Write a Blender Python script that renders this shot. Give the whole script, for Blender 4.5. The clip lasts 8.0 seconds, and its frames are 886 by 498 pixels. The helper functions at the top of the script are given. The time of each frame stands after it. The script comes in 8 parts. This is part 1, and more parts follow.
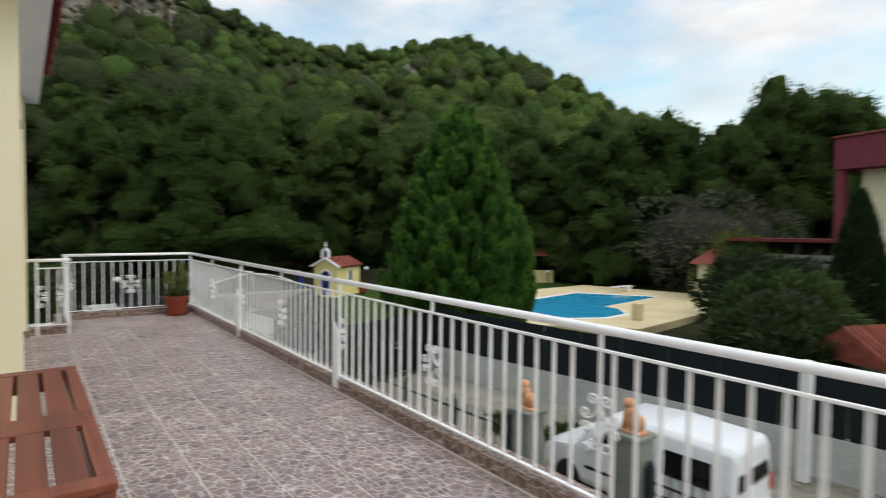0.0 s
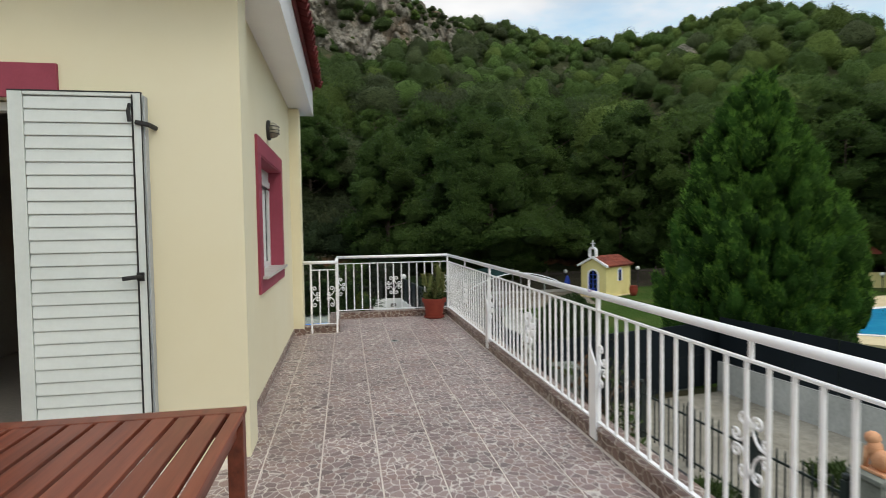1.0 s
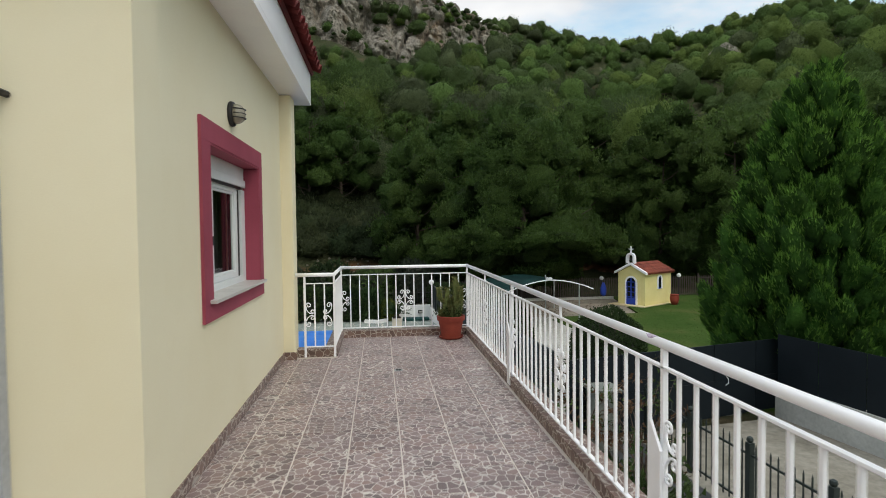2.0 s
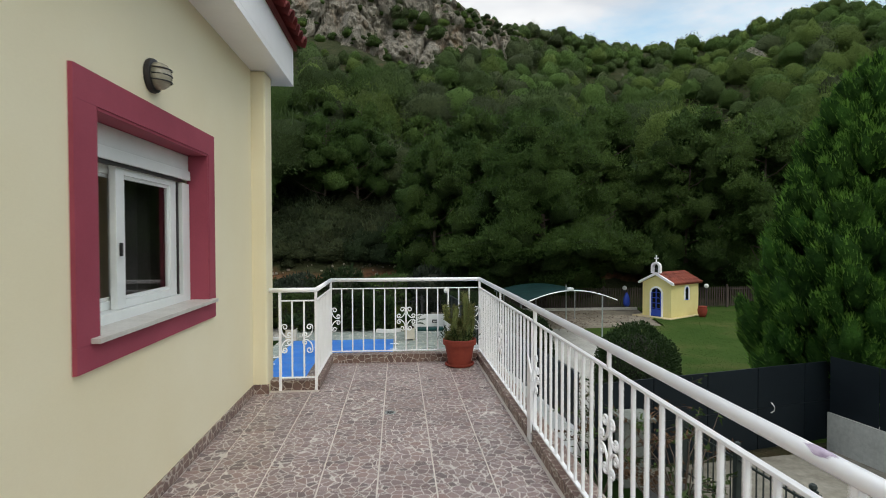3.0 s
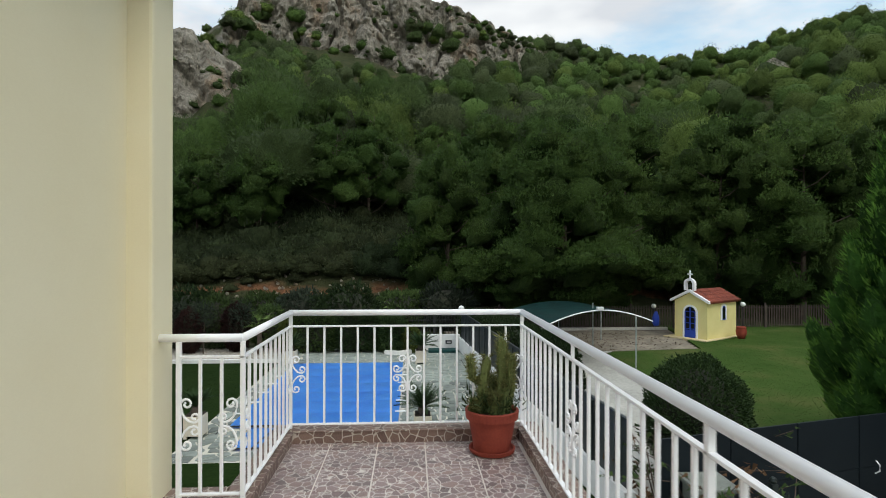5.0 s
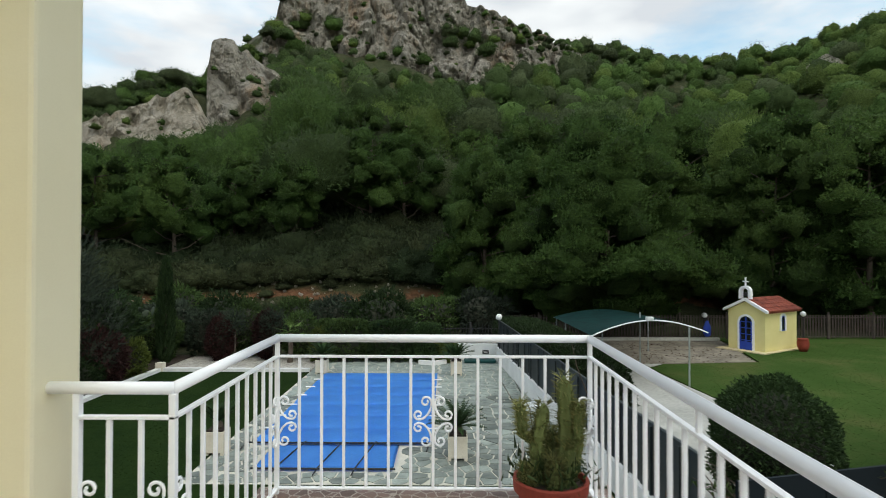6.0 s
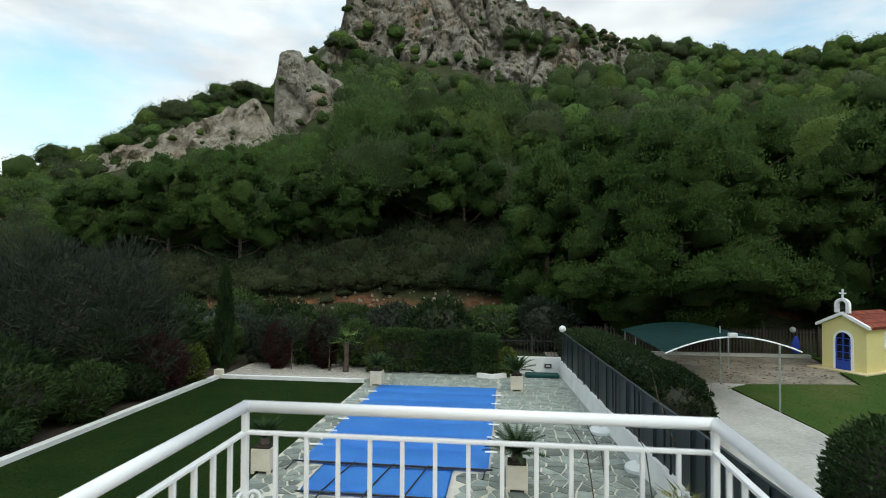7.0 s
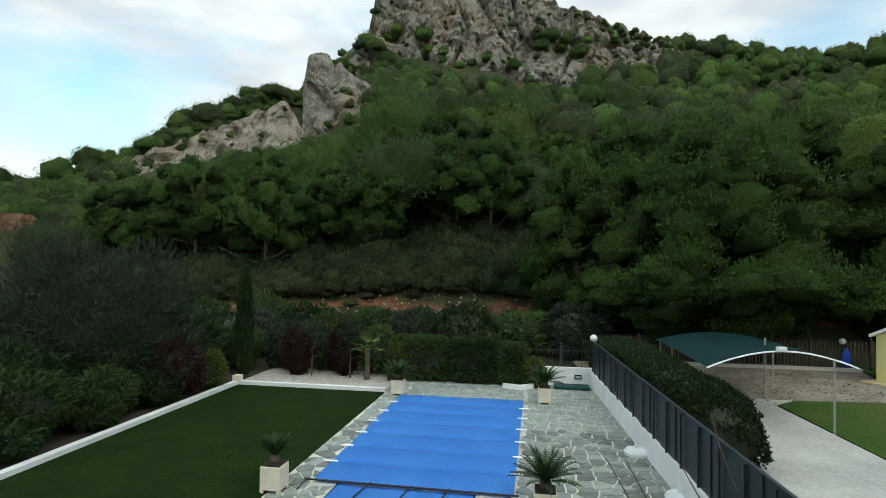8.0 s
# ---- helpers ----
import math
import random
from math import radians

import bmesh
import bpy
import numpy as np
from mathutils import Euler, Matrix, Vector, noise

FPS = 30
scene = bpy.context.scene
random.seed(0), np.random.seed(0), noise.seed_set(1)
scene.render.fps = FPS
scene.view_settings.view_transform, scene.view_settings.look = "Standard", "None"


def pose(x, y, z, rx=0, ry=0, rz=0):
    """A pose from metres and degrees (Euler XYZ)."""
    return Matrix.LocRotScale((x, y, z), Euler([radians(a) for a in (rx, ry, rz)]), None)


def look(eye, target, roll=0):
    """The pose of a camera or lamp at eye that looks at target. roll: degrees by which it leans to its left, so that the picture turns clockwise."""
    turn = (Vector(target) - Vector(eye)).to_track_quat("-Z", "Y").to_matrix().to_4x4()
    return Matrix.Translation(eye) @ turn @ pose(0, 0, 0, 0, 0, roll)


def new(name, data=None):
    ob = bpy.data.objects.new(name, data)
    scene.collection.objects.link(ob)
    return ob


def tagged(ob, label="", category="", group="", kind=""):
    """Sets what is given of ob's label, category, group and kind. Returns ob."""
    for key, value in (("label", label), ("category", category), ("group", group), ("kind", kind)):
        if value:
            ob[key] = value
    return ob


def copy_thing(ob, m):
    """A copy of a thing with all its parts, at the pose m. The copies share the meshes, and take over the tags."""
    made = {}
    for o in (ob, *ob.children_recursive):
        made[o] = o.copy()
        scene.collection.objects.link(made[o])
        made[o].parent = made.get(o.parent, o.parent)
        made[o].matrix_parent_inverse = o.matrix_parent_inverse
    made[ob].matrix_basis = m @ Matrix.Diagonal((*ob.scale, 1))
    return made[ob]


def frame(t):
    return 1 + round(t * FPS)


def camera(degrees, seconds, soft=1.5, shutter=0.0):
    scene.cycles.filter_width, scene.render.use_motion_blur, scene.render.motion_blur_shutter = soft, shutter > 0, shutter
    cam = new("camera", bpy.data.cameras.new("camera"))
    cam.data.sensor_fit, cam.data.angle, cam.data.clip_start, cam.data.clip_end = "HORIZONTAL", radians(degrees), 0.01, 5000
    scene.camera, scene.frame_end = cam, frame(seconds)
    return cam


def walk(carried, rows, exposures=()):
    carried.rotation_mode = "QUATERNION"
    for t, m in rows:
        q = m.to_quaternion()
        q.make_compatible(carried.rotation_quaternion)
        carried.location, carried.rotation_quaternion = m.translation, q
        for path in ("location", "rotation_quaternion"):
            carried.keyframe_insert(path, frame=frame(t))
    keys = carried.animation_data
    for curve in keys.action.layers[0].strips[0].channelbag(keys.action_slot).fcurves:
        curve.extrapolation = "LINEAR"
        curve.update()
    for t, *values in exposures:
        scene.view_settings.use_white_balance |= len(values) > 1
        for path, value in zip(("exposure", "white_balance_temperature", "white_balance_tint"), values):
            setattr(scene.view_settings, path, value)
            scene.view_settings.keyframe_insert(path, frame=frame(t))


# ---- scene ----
cam = camera(77.3, 8.0, soft=0.9, shutter=0.35)
PATH = [
    (0, (0.406, -0.26, 1.402), (1.614, 1.332, 1.325), 0.7),
    (0.3, (0.613, 0.094, 1.378), (1.537, 1.865, 1.296), -0.2),
    (0.5, (0.724, 0.266, 1.38), (1.469, 2.121, 1.295), -0.5),
    (1, (1.0, 0.768, 1.386), (1.344, 2.737, 1.304), -0.9),
    (1.5, (1.208, 1.298, 1.408), (1.46, 3.281, 1.333), -0.85),
    (3, (1.627, 2.993, 1.431), (1.788, 4.986, 1.385), -0.1),
    (3.5, (1.669, 3.553, 1.43), (1.815, 5.547, 1.394), 0.1),
    (4, (1.712, 4.13, 1.438), (1.852, 6.125, 1.413), 0.25),
    (4.5, (1.733, 4.69, 1.416), (1.866, 6.685, 1.406), 0.2),
    (6, (1.793, 6.326, 1.387), (1.775, 8.326, 1.411), 0.1),
    (6.5, (1.846, 6.82, 1.419), (1.706, 8.814, 1.451), 0.2),
    (7, (1.86, 7.332, 1.493), (1.621, 9.317, 1.535), 0.3),
    (7.5, (1.863, 7.806, 1.580), (1.581, 9.785, 1.629), 0.5),
    (8, (1.836, 8.245, 1.600), (1.5, 10.216, 1.648), 0.7),
]
walk(cam, [(t, look(eye, target, roll)) for t, eye, target, roll in PATH],
     [(0, -0.36, 6600, 9.5), (3, -0.36, 6500, 9), (4.5, -0.34, 6450, 8), (6, -0.32, 6420, 6), (8, -0.30, 6280, 1.5)])

# ---- world, sun, exposure ----
SUN_EL, SUN_AZ = 48.0, 150.0  # degrees; azimuth from +y towards +x
world = bpy.data.worlds.new("world")
scene.world = world
world.use_nodes = True
wn, wl = world.node_tree.nodes, world.node_tree.links
wn.clear()
w_out = wn.new("ShaderNodeOutputWorld")
w_bg = wn.new("ShaderNodeBackground")
w_sky = wn.new("ShaderNodeTexSky")
w_sky.sky_type = "NISHITA"
w_sky.sun_disc = False
w_sky.sun_elevation, w_sky.sun_rotation = radians(SUN_EL), radians(SUN_AZ)
w_sky.air_density, w_sky.dust_density = 1.2, 2.0
w_co = wn.new("ShaderNodeTexCoord")
w_map = wn.new("ShaderNodeMapping")
w_map.inputs["Scale"].default_value = (1.0, 1.0, 2.6)
w_map.inputs["Location"].default_value = (0.35, 0.1, 0.2)
w_n1 = wn.new("ShaderNodeTexNoise")
w_n1.inputs["Scale"].default_value, w_n1.inputs["Detail"].default_value = 2.2, 8.0
w_n1.inputs["Roughness"].default_value = 0.55
w_ramp = wn.new("ShaderNodeValToRGB")
w_ramp.color_ramp.elements[0].position, w_ramp.color_ramp.elements[1].position = 0.36, 0.55
w_n2 = wn.new("ShaderNodeTexNoise")
w_n2.inputs["Scale"].default_value, w_n2.inputs["Detail"].default_value = 5.0, 6.0
w_r2 = wn.new("ShaderNodeValToRGB")
w_r2.color_ramp.elements[0].color = (9.2, 9.5, 10.1, 1)
w_r2.color_ramp.elements[1].color = (12.8, 12.9, 13.0, 1)
w_r2.color_ramp.elements[0].position, w_r2.color_ramp.elements[1].position = 0.35, 0.62
w_gain = wn.new("ShaderNodeVectorMath")
w_gain.operation = "MULTIPLY"
w_gain.inputs[1].default_value = (3.0, 3.2, 2.85)
w_mix = wn.new("ShaderNodeMix")
w_mix.data_type = "RGBA"
wl.new(w_co.outputs["Generated"], w_map.inputs["Vector"])
wl.new(w_map.outputs["Vector"], w_n1.inputs["Vector"])
wl.new(w_map.outputs["Vector"], w_n2.inputs["Vector"])
wl.new(w_n1.outputs["Fac"], w_ramp.inputs["Fac"])
wl.new(w_n2.outputs["Fac"], w_r2.inputs["Fac"])
wl.new(w_sky.outputs["Color"], w_gain.inputs[0])
wl.new(w_ramp.outputs["Color"], w_mix.inputs["Factor"])
wl.new(w_gain.outputs["Vector"], w_mix.inputs["A"])
wl.new(w_r2.outputs["Color"], w_mix.inputs["B"])
# a cloudy sky brightens towards the zenith
w_up = wn.new("ShaderNodeSeparateXYZ")
wl.new(w_co.outputs["Generated"], w_up.inputs[0])
w_zen = wn.new("ShaderNodeMapRange")
w_zen.interpolation_type = "SMOOTHSTEP"
for nm, v in (("From Min", 0.42), ("From Max", 1.0), ("To Min", 1.0), ("To Max", 1.6)):
    w_zen.inputs[nm].default_value = v
wl.new(w_up.outputs["Z"], w_zen.inputs["Value"])
w_mul = wn.new("ShaderNodeVectorMath")
w_mul.operation = "SCALE"
wl.new(w_mix.outputs["Result"], w_mul.inputs[0])
wl.new(w_zen.outputs["Result"], w_mul.inputs["Scale"])
wl.new(w_mul.outputs["Vector"], w_bg.inputs["Color"])
w_bg.inputs["Strength"].default_value = 0.1
wl.new(w_bg.outputs["Background"], w_out.inputs["Surface"])

sun = new("sun", bpy.data.lights.new("sun", "SUN"))
sun.data.energy, sun.data.angle, sun.data.color = 0.55, radians(20), (1.0, 0.97, 0.92)
sun.matrix_world = look((60 * math.sin(radians(SUN_AZ)), 60 * math.cos(radians(SUN_AZ)), 60 * math.tan(radians(SUN_EL))), (0, 0, 0))


# ---- materials ----
def rgb(h):
    """Linear colour from an sRGB hex."""
    c = [int(h[i:i + 2], 16) / 255 for i in (0, 2, 4)]
    return tuple(v / 12.92 if v <= 0.04045 else ((v + 0.055) / 1.055) ** 2.4 for v in c)


class Nodes:
    def __init__(self, name):
        self.m = bpy.data.materials.new(name)
        self.m.use_nodes = True
        self.t = self.m.node_tree
        self.bsdf = self.t.nodes["Principled BSDF"]

    def add(self, kind, **values):
        n = self.t.nodes.new(kind)
        for k, v in values.items():
            n.inputs[k].default_value = v
        return n

    def link(self, a, b):
        self.t.links.new(a, b)

    def noise(self, scale, detail=4.0, rough=0.55, vec=None):
        n = self.add("ShaderNodeTexNoise", Scale=scale, Detail=detail, Roughness=rough)
        if vec is not None:
            self.link(vec, n.inputs["Vector"])
        return n.outputs["Fac"]

    def ramp(self, fac, stops):
        r = self.add("ShaderNodeValToRGB")
        e = r.color_ramp.elements
        while len(e) < len(stops):
            e.new(0.5)
        for el, (p, c) in zip(e, stops):
            el.position = p
            el.color = (*c, 1) if len(c) == 3 else c
        self.link(fac, r.inputs["Fac"])
        return r.outputs["Color"]

    def mix(self, fac, a, b, blend="MIX"):
        n = self.t.nodes.new("ShaderNodeMix")
        n.data_type = "RGBA"
        n.blend_type = blend
        for sock, v in (("Factor", fac), ("A", a), ("B", b)):
            if isinstance(v, bpy.types.NodeSocket):
                self.link(v, n.inputs[sock])
            else:
                n.inputs[sock].default_value = (*v, 1) if isinstance(v, tuple) else v
        return n.outputs["Result"]

    def math(self, op, a, b=0.0):
        n = self.t.nodes.new("ShaderNodeMath")
        n.operation = op
        for i, v in enumerate((a, b)):
            if isinstance(v, bpy.types.NodeSocket):
                self.link(v, n.inputs[i])
            else:
                n.inputs[i].default_value = v
        return n.outputs[0]

    def bump(self, height, strength, dist=0.01):
        b = self.add("ShaderNodeBump", Strength=strength, Distance=dist)
        self.link(height, b.inputs["Height"])
        self.link(b.outputs["Normal"], self.bsdf.inputs["Normal"])

    def coords(self, which="Object"):
        return self.add("ShaderNodeTexCoord").outputs[which]

    def world_pos(self):
        return self.add("ShaderNodeNewGeometry").outputs["Position"]

    def random(self):
        return self.add("ShaderNodeObjectInfo").outputs["Random"]

    def island(self):
        return self.add("ShaderNodeNewGeometry").outputs["Random Per Island"]

    def base(self, sock):
        self.link(sock, self.bsdf.inputs["Base Color"])

    def set(self, **values):
        for k, v in values.items():
            self.bsdf.inputs[k.replace("_", " ")].default_value = v


def plain(name, c1, c2, big=1.5, fine=40.0, rough=0.6, bump=0.1, dist=0.005, metal=0.0, vary=0.0, spec=0.4, grit=0.18):
    """A two-scale painted, stone or cloth surface."""
    n = Nodes(name)
    p = n.world_pos()
    a = n.noise(big, 5, 0.6, p)
    b = n.noise(fine, 4, 0.6, p)
    col = n.mix(n.ramp(a, [(0.35, (0, 0, 0)), (0.65, (1, 1, 1))]), c1, c2)
    col = n.mix(grit, col, n.ramp(b, [(0.3, tuple(v * 0.55 for v in c1)), (0.7, tuple(min(1, v * 1.3) for v in c2))]))
    if vary:
        k = n.math("ADD", n.math("MULTIPLY", n.random(), vary * 2), 1 - vary)
        g = n.add("ShaderNodeCombineColor")
        for s in ("Red", "Green", "Blue"):
            n.link(k, g.inputs[s])
        col = n.mix(1.0, col, g.outputs["Color"], "MULTIPLY")
    n.base(col)
    n.set(Roughness=rough, Metallic=metal, Specular_IOR_Level=spec)
    if bump:
        n.bump(n.math("ADD", b, n.math("MULTIPLY", a, 0.6)), bump, dist)
    return n.m


def tree_tint(n, amount):
    """A tint for each stretch of wood the size of a tree: yellower and lighter, or bluer and darker."""
    v = n.add("ShaderNodeTexVoronoi", Scale=0.17)
    n.link(n.world_pos(), v.inputs["Vector"])
    sep = n.add("ShaderNodeSeparateColor")
    n.link(v.outputs["Color"], sep.inputs["Color"])
    g = n.add("ShaderNodeCombineColor")
    for s, src, lo, span in (("Red", "Red", 1 - 0.55 * amount, 1.15 * amount), ("Green", "Red", 1 - 0.35 * amount, 0.75 * amount), ("Blue", "Red", 1 - 0.45 * amount, 0.75 * amount)):
        n.link(n.math("ADD", n.math("MULTIPLY", sep.outputs[src], span), lo), g.inputs[s])
    return g.outputs["Color"]


def leafy(name, dark, light, rough=0.65, vary=0.35, through_light=0.25, tint=0.0, grain=0.6):
    """Foliage: colour by clump and by plant, a little light through."""
    n = Nodes(name)
    r = n.island()
    o = n.random()
    big = n.noise(0.5, 3, 0.6, n.world_pos())
    f = n.math("ADD", n.math("ADD", n.math("MULTIPLY", r, grain), (0.6 - grain) * 0.5), n.math("MULTIPLY", big, 0.5))
    col = n.ramp(f, [(0.2, dark), (0.85, light)])
    k = n.math("ADD", n.math("MULTIPLY", o, vary * 2), 1 - vary)
    g = n.add("ShaderNodeCombineColor")
    n.link(k, g.inputs["Red"])
    n.link(k, g.inputs["Green"])
    n.link(n.math("MULTIPLY", k, 0.95), g.inputs["Blue"])
    col = n.mix(1.0, col, g.outputs["Color"], "MULTIPLY")
    if tint:
        col = n.mix(1.0, col, tree_tint(n, tint), "MULTIPLY")
    n.base(col)
    n.set(Roughness=rough, Specular_IOR_Level=0.12)
    tr = n.add("ShaderNodeBsdfTranslucent")
    n.link(col, tr.inputs["Color"])
    mx = n.add("ShaderNodeMixShader", Fac=through_light)
    n.link(n.bsdf.outputs[0], mx.inputs[1])
    n.link(tr.outputs[0], mx.inputs[2])
    n.link(mx.outputs[0], n.t.nodes["Material Output"].inputs["Surface"])
    return n.m


def crazy(name, stones, joint, scale, width, rough=0.45, bump=0.25, use_object=True, squash=(1, 1, 1), vary=0.12):
    """Crazy paving printed or laid: cells with pale veins."""
    n = Nodes(name)
    p = n.world_pos()
    mp = n.add("ShaderNodeMapping")
    mp.inputs["Scale"].default_value = squash
    n.link(p, mp.inputs["Vector"])
    wob = n.add("ShaderNodeTexNoise", Scale=scale * 0.9, Detail=2.0)
    n.link(mp.outputs["Vector"], wob.inputs["Vector"])
    add = n.add("ShaderNodeVectorMath")
    add.operation = "MULTIPLY_ADD"
    n.link(wob.outputs["Color"], add.inputs[0])
    add.inputs[1].default_value = (0.35 / scale,) * 3
    n.link(mp.outputs["Vector"], add.inputs[2])
    v = n.add("ShaderNodeTexVoronoi", Scale=scale)
    v.feature = "DISTANCE_TO_EDGE"
    n.link(add.outputs["Vector"], v.inputs["Vector"])
    c = n.add("ShaderNodeTexVoronoi", Scale=scale)
    n.link(add.outputs["Vector"], c.inputs["Vector"])
    sep = n.add("ShaderNodeSeparateColor")
    n.link(c.outputs["Color"], sep.inputs["Color"])
    cell = n.ramp(sep.outputs["Red"], [(i / max(1, len(stones) - 1), s) for i, s in enumerate(stones)])
    fine = n.noise(scale * 9, 5, 0.65, p)
    cell = n.mix(0.35, cell, n.ramp(fine, [(0.3, tuple(x * 0.5 for x in stones[0])), (0.7, tuple(min(1, x * 1.5) for x in stones[-1]))]))
    edge = n.ramp(v.outputs["Distance"], [(width * 0.55, (1, 1, 1)), (width * 1.3, (0, 0, 0))])
    dirt = n.noise(1.3, 4, 0.6, p)
    jc = n.mix(dirt, joint, tuple(x * 0.6 for x in joint))
    col = n.mix(edge, cell, jc)
    k = n.math("ADD", n.math("MULTIPLY", n.random(), vary * 2), 1 - vary)
    g = n.add("ShaderNodeCombineColor")
    for s in ("Red", "Green", "Blue"):
        n.link(k, g.inputs[s])
    col = n.mix(1.0, col, g.outputs["Color"], "MULTIPLY")
    n.base(col)
    n.set(Roughness=rough)
    n.bump(n.math("ADD", v.outputs["Distance"], n.math("MULTIPLY", fine, 0.1)), bump, 0.01)
    return n.m


M = {}
M["wall"] = plain("cream_render", rgb("e1d7b6"), rgb("e6dec1"), 0.7, 160, 0.85, 0.22, 0.0015, grit=0.05)
M["red_paint"] = plain("burgundy_paint", rgb("8e3b4c"), rgb("9c4556"), 2, 90, 0.7, 0.15, 0.0015, grit=0.08)
M["white_paint"] = plain("white_enamel", rgb("f5f5f7"), rgb("fbfbfc"), 2, 50, 0.28, 0.06, 0.002, grit=0.04, spec=0.55)
M["white_wall"] = plain("whitewash", rgb("d9d9d6"), rgb("ededea"), 1.2, 40, 0.85, 0.25, 0.004)
M["yard_wall"] = plain("weathered_concrete_wall", rgb("a3a5a0"), rgb("bcbeb9"), 0.8, 12, 0.9, 0.3, 0.006, grit=0.22)
M["planter"] = plain("cream_planter", rgb("cfc5b2"), rgb("ddd5c5"), 3, 40, 0.8, 0.2, 0.003)
M["upvc"] = plain("white_plastic", rgb("d9dddb"), rgb("e3e6e5"), 3, 60, 0.3, 0.02, 0.001, grit=0.03)
M["shutter"] = plain("aged_white_shutter", rgb("cfd5d1"), rgb("dbe0dc"), 1.5, 40, 0.4, 0.04, 0.001, grit=0.06)
M["marble"] = plain("grey_marble", rgb("b8b4ac"), rgb("cfccc6"), 5, 50, 0.35, 0.05, 0.001)
M["kerb_cap"] = plain("brown_stone_cap", rgb("6d5d57"), rgb("8b7a72"), 6, 50, 0.5, 0.1, 0.001)
M["concrete_grey"] = plain("grey_render", rgb("6b6f68"), rgb("888c84"), 2, 30, 0.9, 0.3, 0.005, grit=0.25)
M["black_iron"] = plain("black_iron", (0.012, 0.012, 0.013), (0.03, 0.028, 0.027), 6, 80, 0.5, 0.2, 0.002)
M["green_iron"] = plain("dark_green_iron", (0.02, 0.03, 0.028), (0.035, 0.045, 0.04), 6, 80, 0.5, 0.2, 0.002)
M["table_wood"] = None
M["terracotta"] = plain("terracotta", rgb("7a2f22"), rgb("93402f"), 6, 70, 0.75, 0.2, 0.002)
M["roof_tile"] = plain("red_roof_tile", rgb("6c3226"), rgb("8e4a37"), 4, 50, 0.75, 0.3, 0.004, vary=0.25)
M["roof_dark"] = plain("dark_red_roof_tile", rgb("5c2020"), rgb("772e2b"), 4, 50, 0.75, 0.3, 0.004, vary=0.25)
M["concrete"] = plain("pale_concrete", rgb("a19f96"), rgb("c3c1b8"), 0.5, 9, 0.9, 0.35, 0.01, grit=0.25)
M["apron"] = plain("dirty_beige_concrete", rgb("6a6255"), rgb("9f9585"), 0.9, 6, 0.95, 0.4, 0.012, grit=0.35)
M["drive"] = plain("stained_concrete", rgb("6b6659"), rgb("a09b8e"), 0.45, 7, 0.9, 0.4, 0.012, grit=0.32)
M["asphalt"] = plain("dark_asphalt", (0.05, 0.05, 0.052), (0.075, 0.075, 0.075), 1, 60, 0.9, 0.4, 0.006)
n = Nodes("worn_grass")
pos = n.world_pos()
col = n.ramp(n.noise(0.35, 5, 0.6, pos), [(0.30, (0.038, 0.078, 0.016)), (0.5, (0.054, 0.094, 0.022)), (0.62, (0.080, 0.102, 0.030)), (0.74, (0.125, 0.112, 0.048))])
blade = n.noise(18, 5, 0.7, pos)
col = n.mix(n.ramp(blade, [(0.35, (0.12, 0.12, 0.12)), (0.5, (0, 0, 0))]), col, (0.030, 0.050, 0.012))
col = n.mix(n.ramp(n.noise(4.5, 4, 0.65, pos), [(0.5, (0, 0, 0)), (0.75, (0.45, 0.45, 0.45))]), col, (0.070, 0.092, 0.028))
n.base(col)
n.set(Roughness=1.0, Specular_IOR_Level=0.03)
n.bump(blade, 0.6, 0.04)
M["grass"] = n.m
M["grass_blade"] = None
M["turf"] = plain("dark_turf_soil", (0.009, 0.021, 0.005), (0.018, 0.034, 0.008), 0.9, 9, 1.0, 0.6, 0.03, spec=0.03, grit=0.3)
M["turf_blade"] = leafy("turf_blades", (0.010, 0.026, 0.006), (0.030, 0.052, 0.013), through_light=0.2)
M["gravel"] = plain("white_gravel", rgb("7d766a"), rgb("cfcabf"), 7, 24, 0.95, 0.9, 0.04, grit=0.45)
M["earth"] = plain("earth", (0.035, 0.026, 0.018), (0.065, 0.046, 0.030), 0.3, 9, 0.95, 0.6, 0.05)
M["fence_metal"] = plain("dark_green_sheet", (0.012, 0.018, 0.02), (0.02, 0.028, 0.03), 1.5, 30, 0.45, 0.08, 0.003)
M["gate_metal"] = plain("anthracite_sheet", (0.006, 0.0095, 0.013), (0.009, 0.014, 0.018), 1.0, 30, 0.55, 0.06, 0.003, spec=0.2)
M["cover"] = plain("blue_pool_cover", rgb("4b97ef"), rgb("59a5f5"), 0.7, 20, 0.5, 0.2, 0.01)
M["chapel_wall"] = plain("pale_yellow_render", rgb("e3d590"), rgb("ecdf9f"), 1, 50, 0.85, 0.2, 0.003)
M["blue_paint"] = plain("blue_paint", rgb("2440a0"), rgb("2c4cb4"), 2, 50, 0.5, 0.1, 0.002)
M["shade_net"] = plain("green_shade_cloth", rgb("08312f"), rgb("0f4643"), 2, 60, 0.8, 0.2, 0.004)
M["galv"] = plain("pale_steel_tube", rgb("9aa19f"), rgb("b9bfbd"), 4, 60, 0.45, 0.1, 0.001, metal=0.4)
M["brown_wood"] = plain("dark_stained_wood", (0.050, 0.038, 0.032), (0.085, 0.066, 0.055), 3, 50, 0.7, 0.3, 0.003)
M["bark"] = plain("bark", (0.055, 0.04, 0.03), (0.11, 0.085, 0.065), 4, 25, 0.95, 0.8, 0.03)
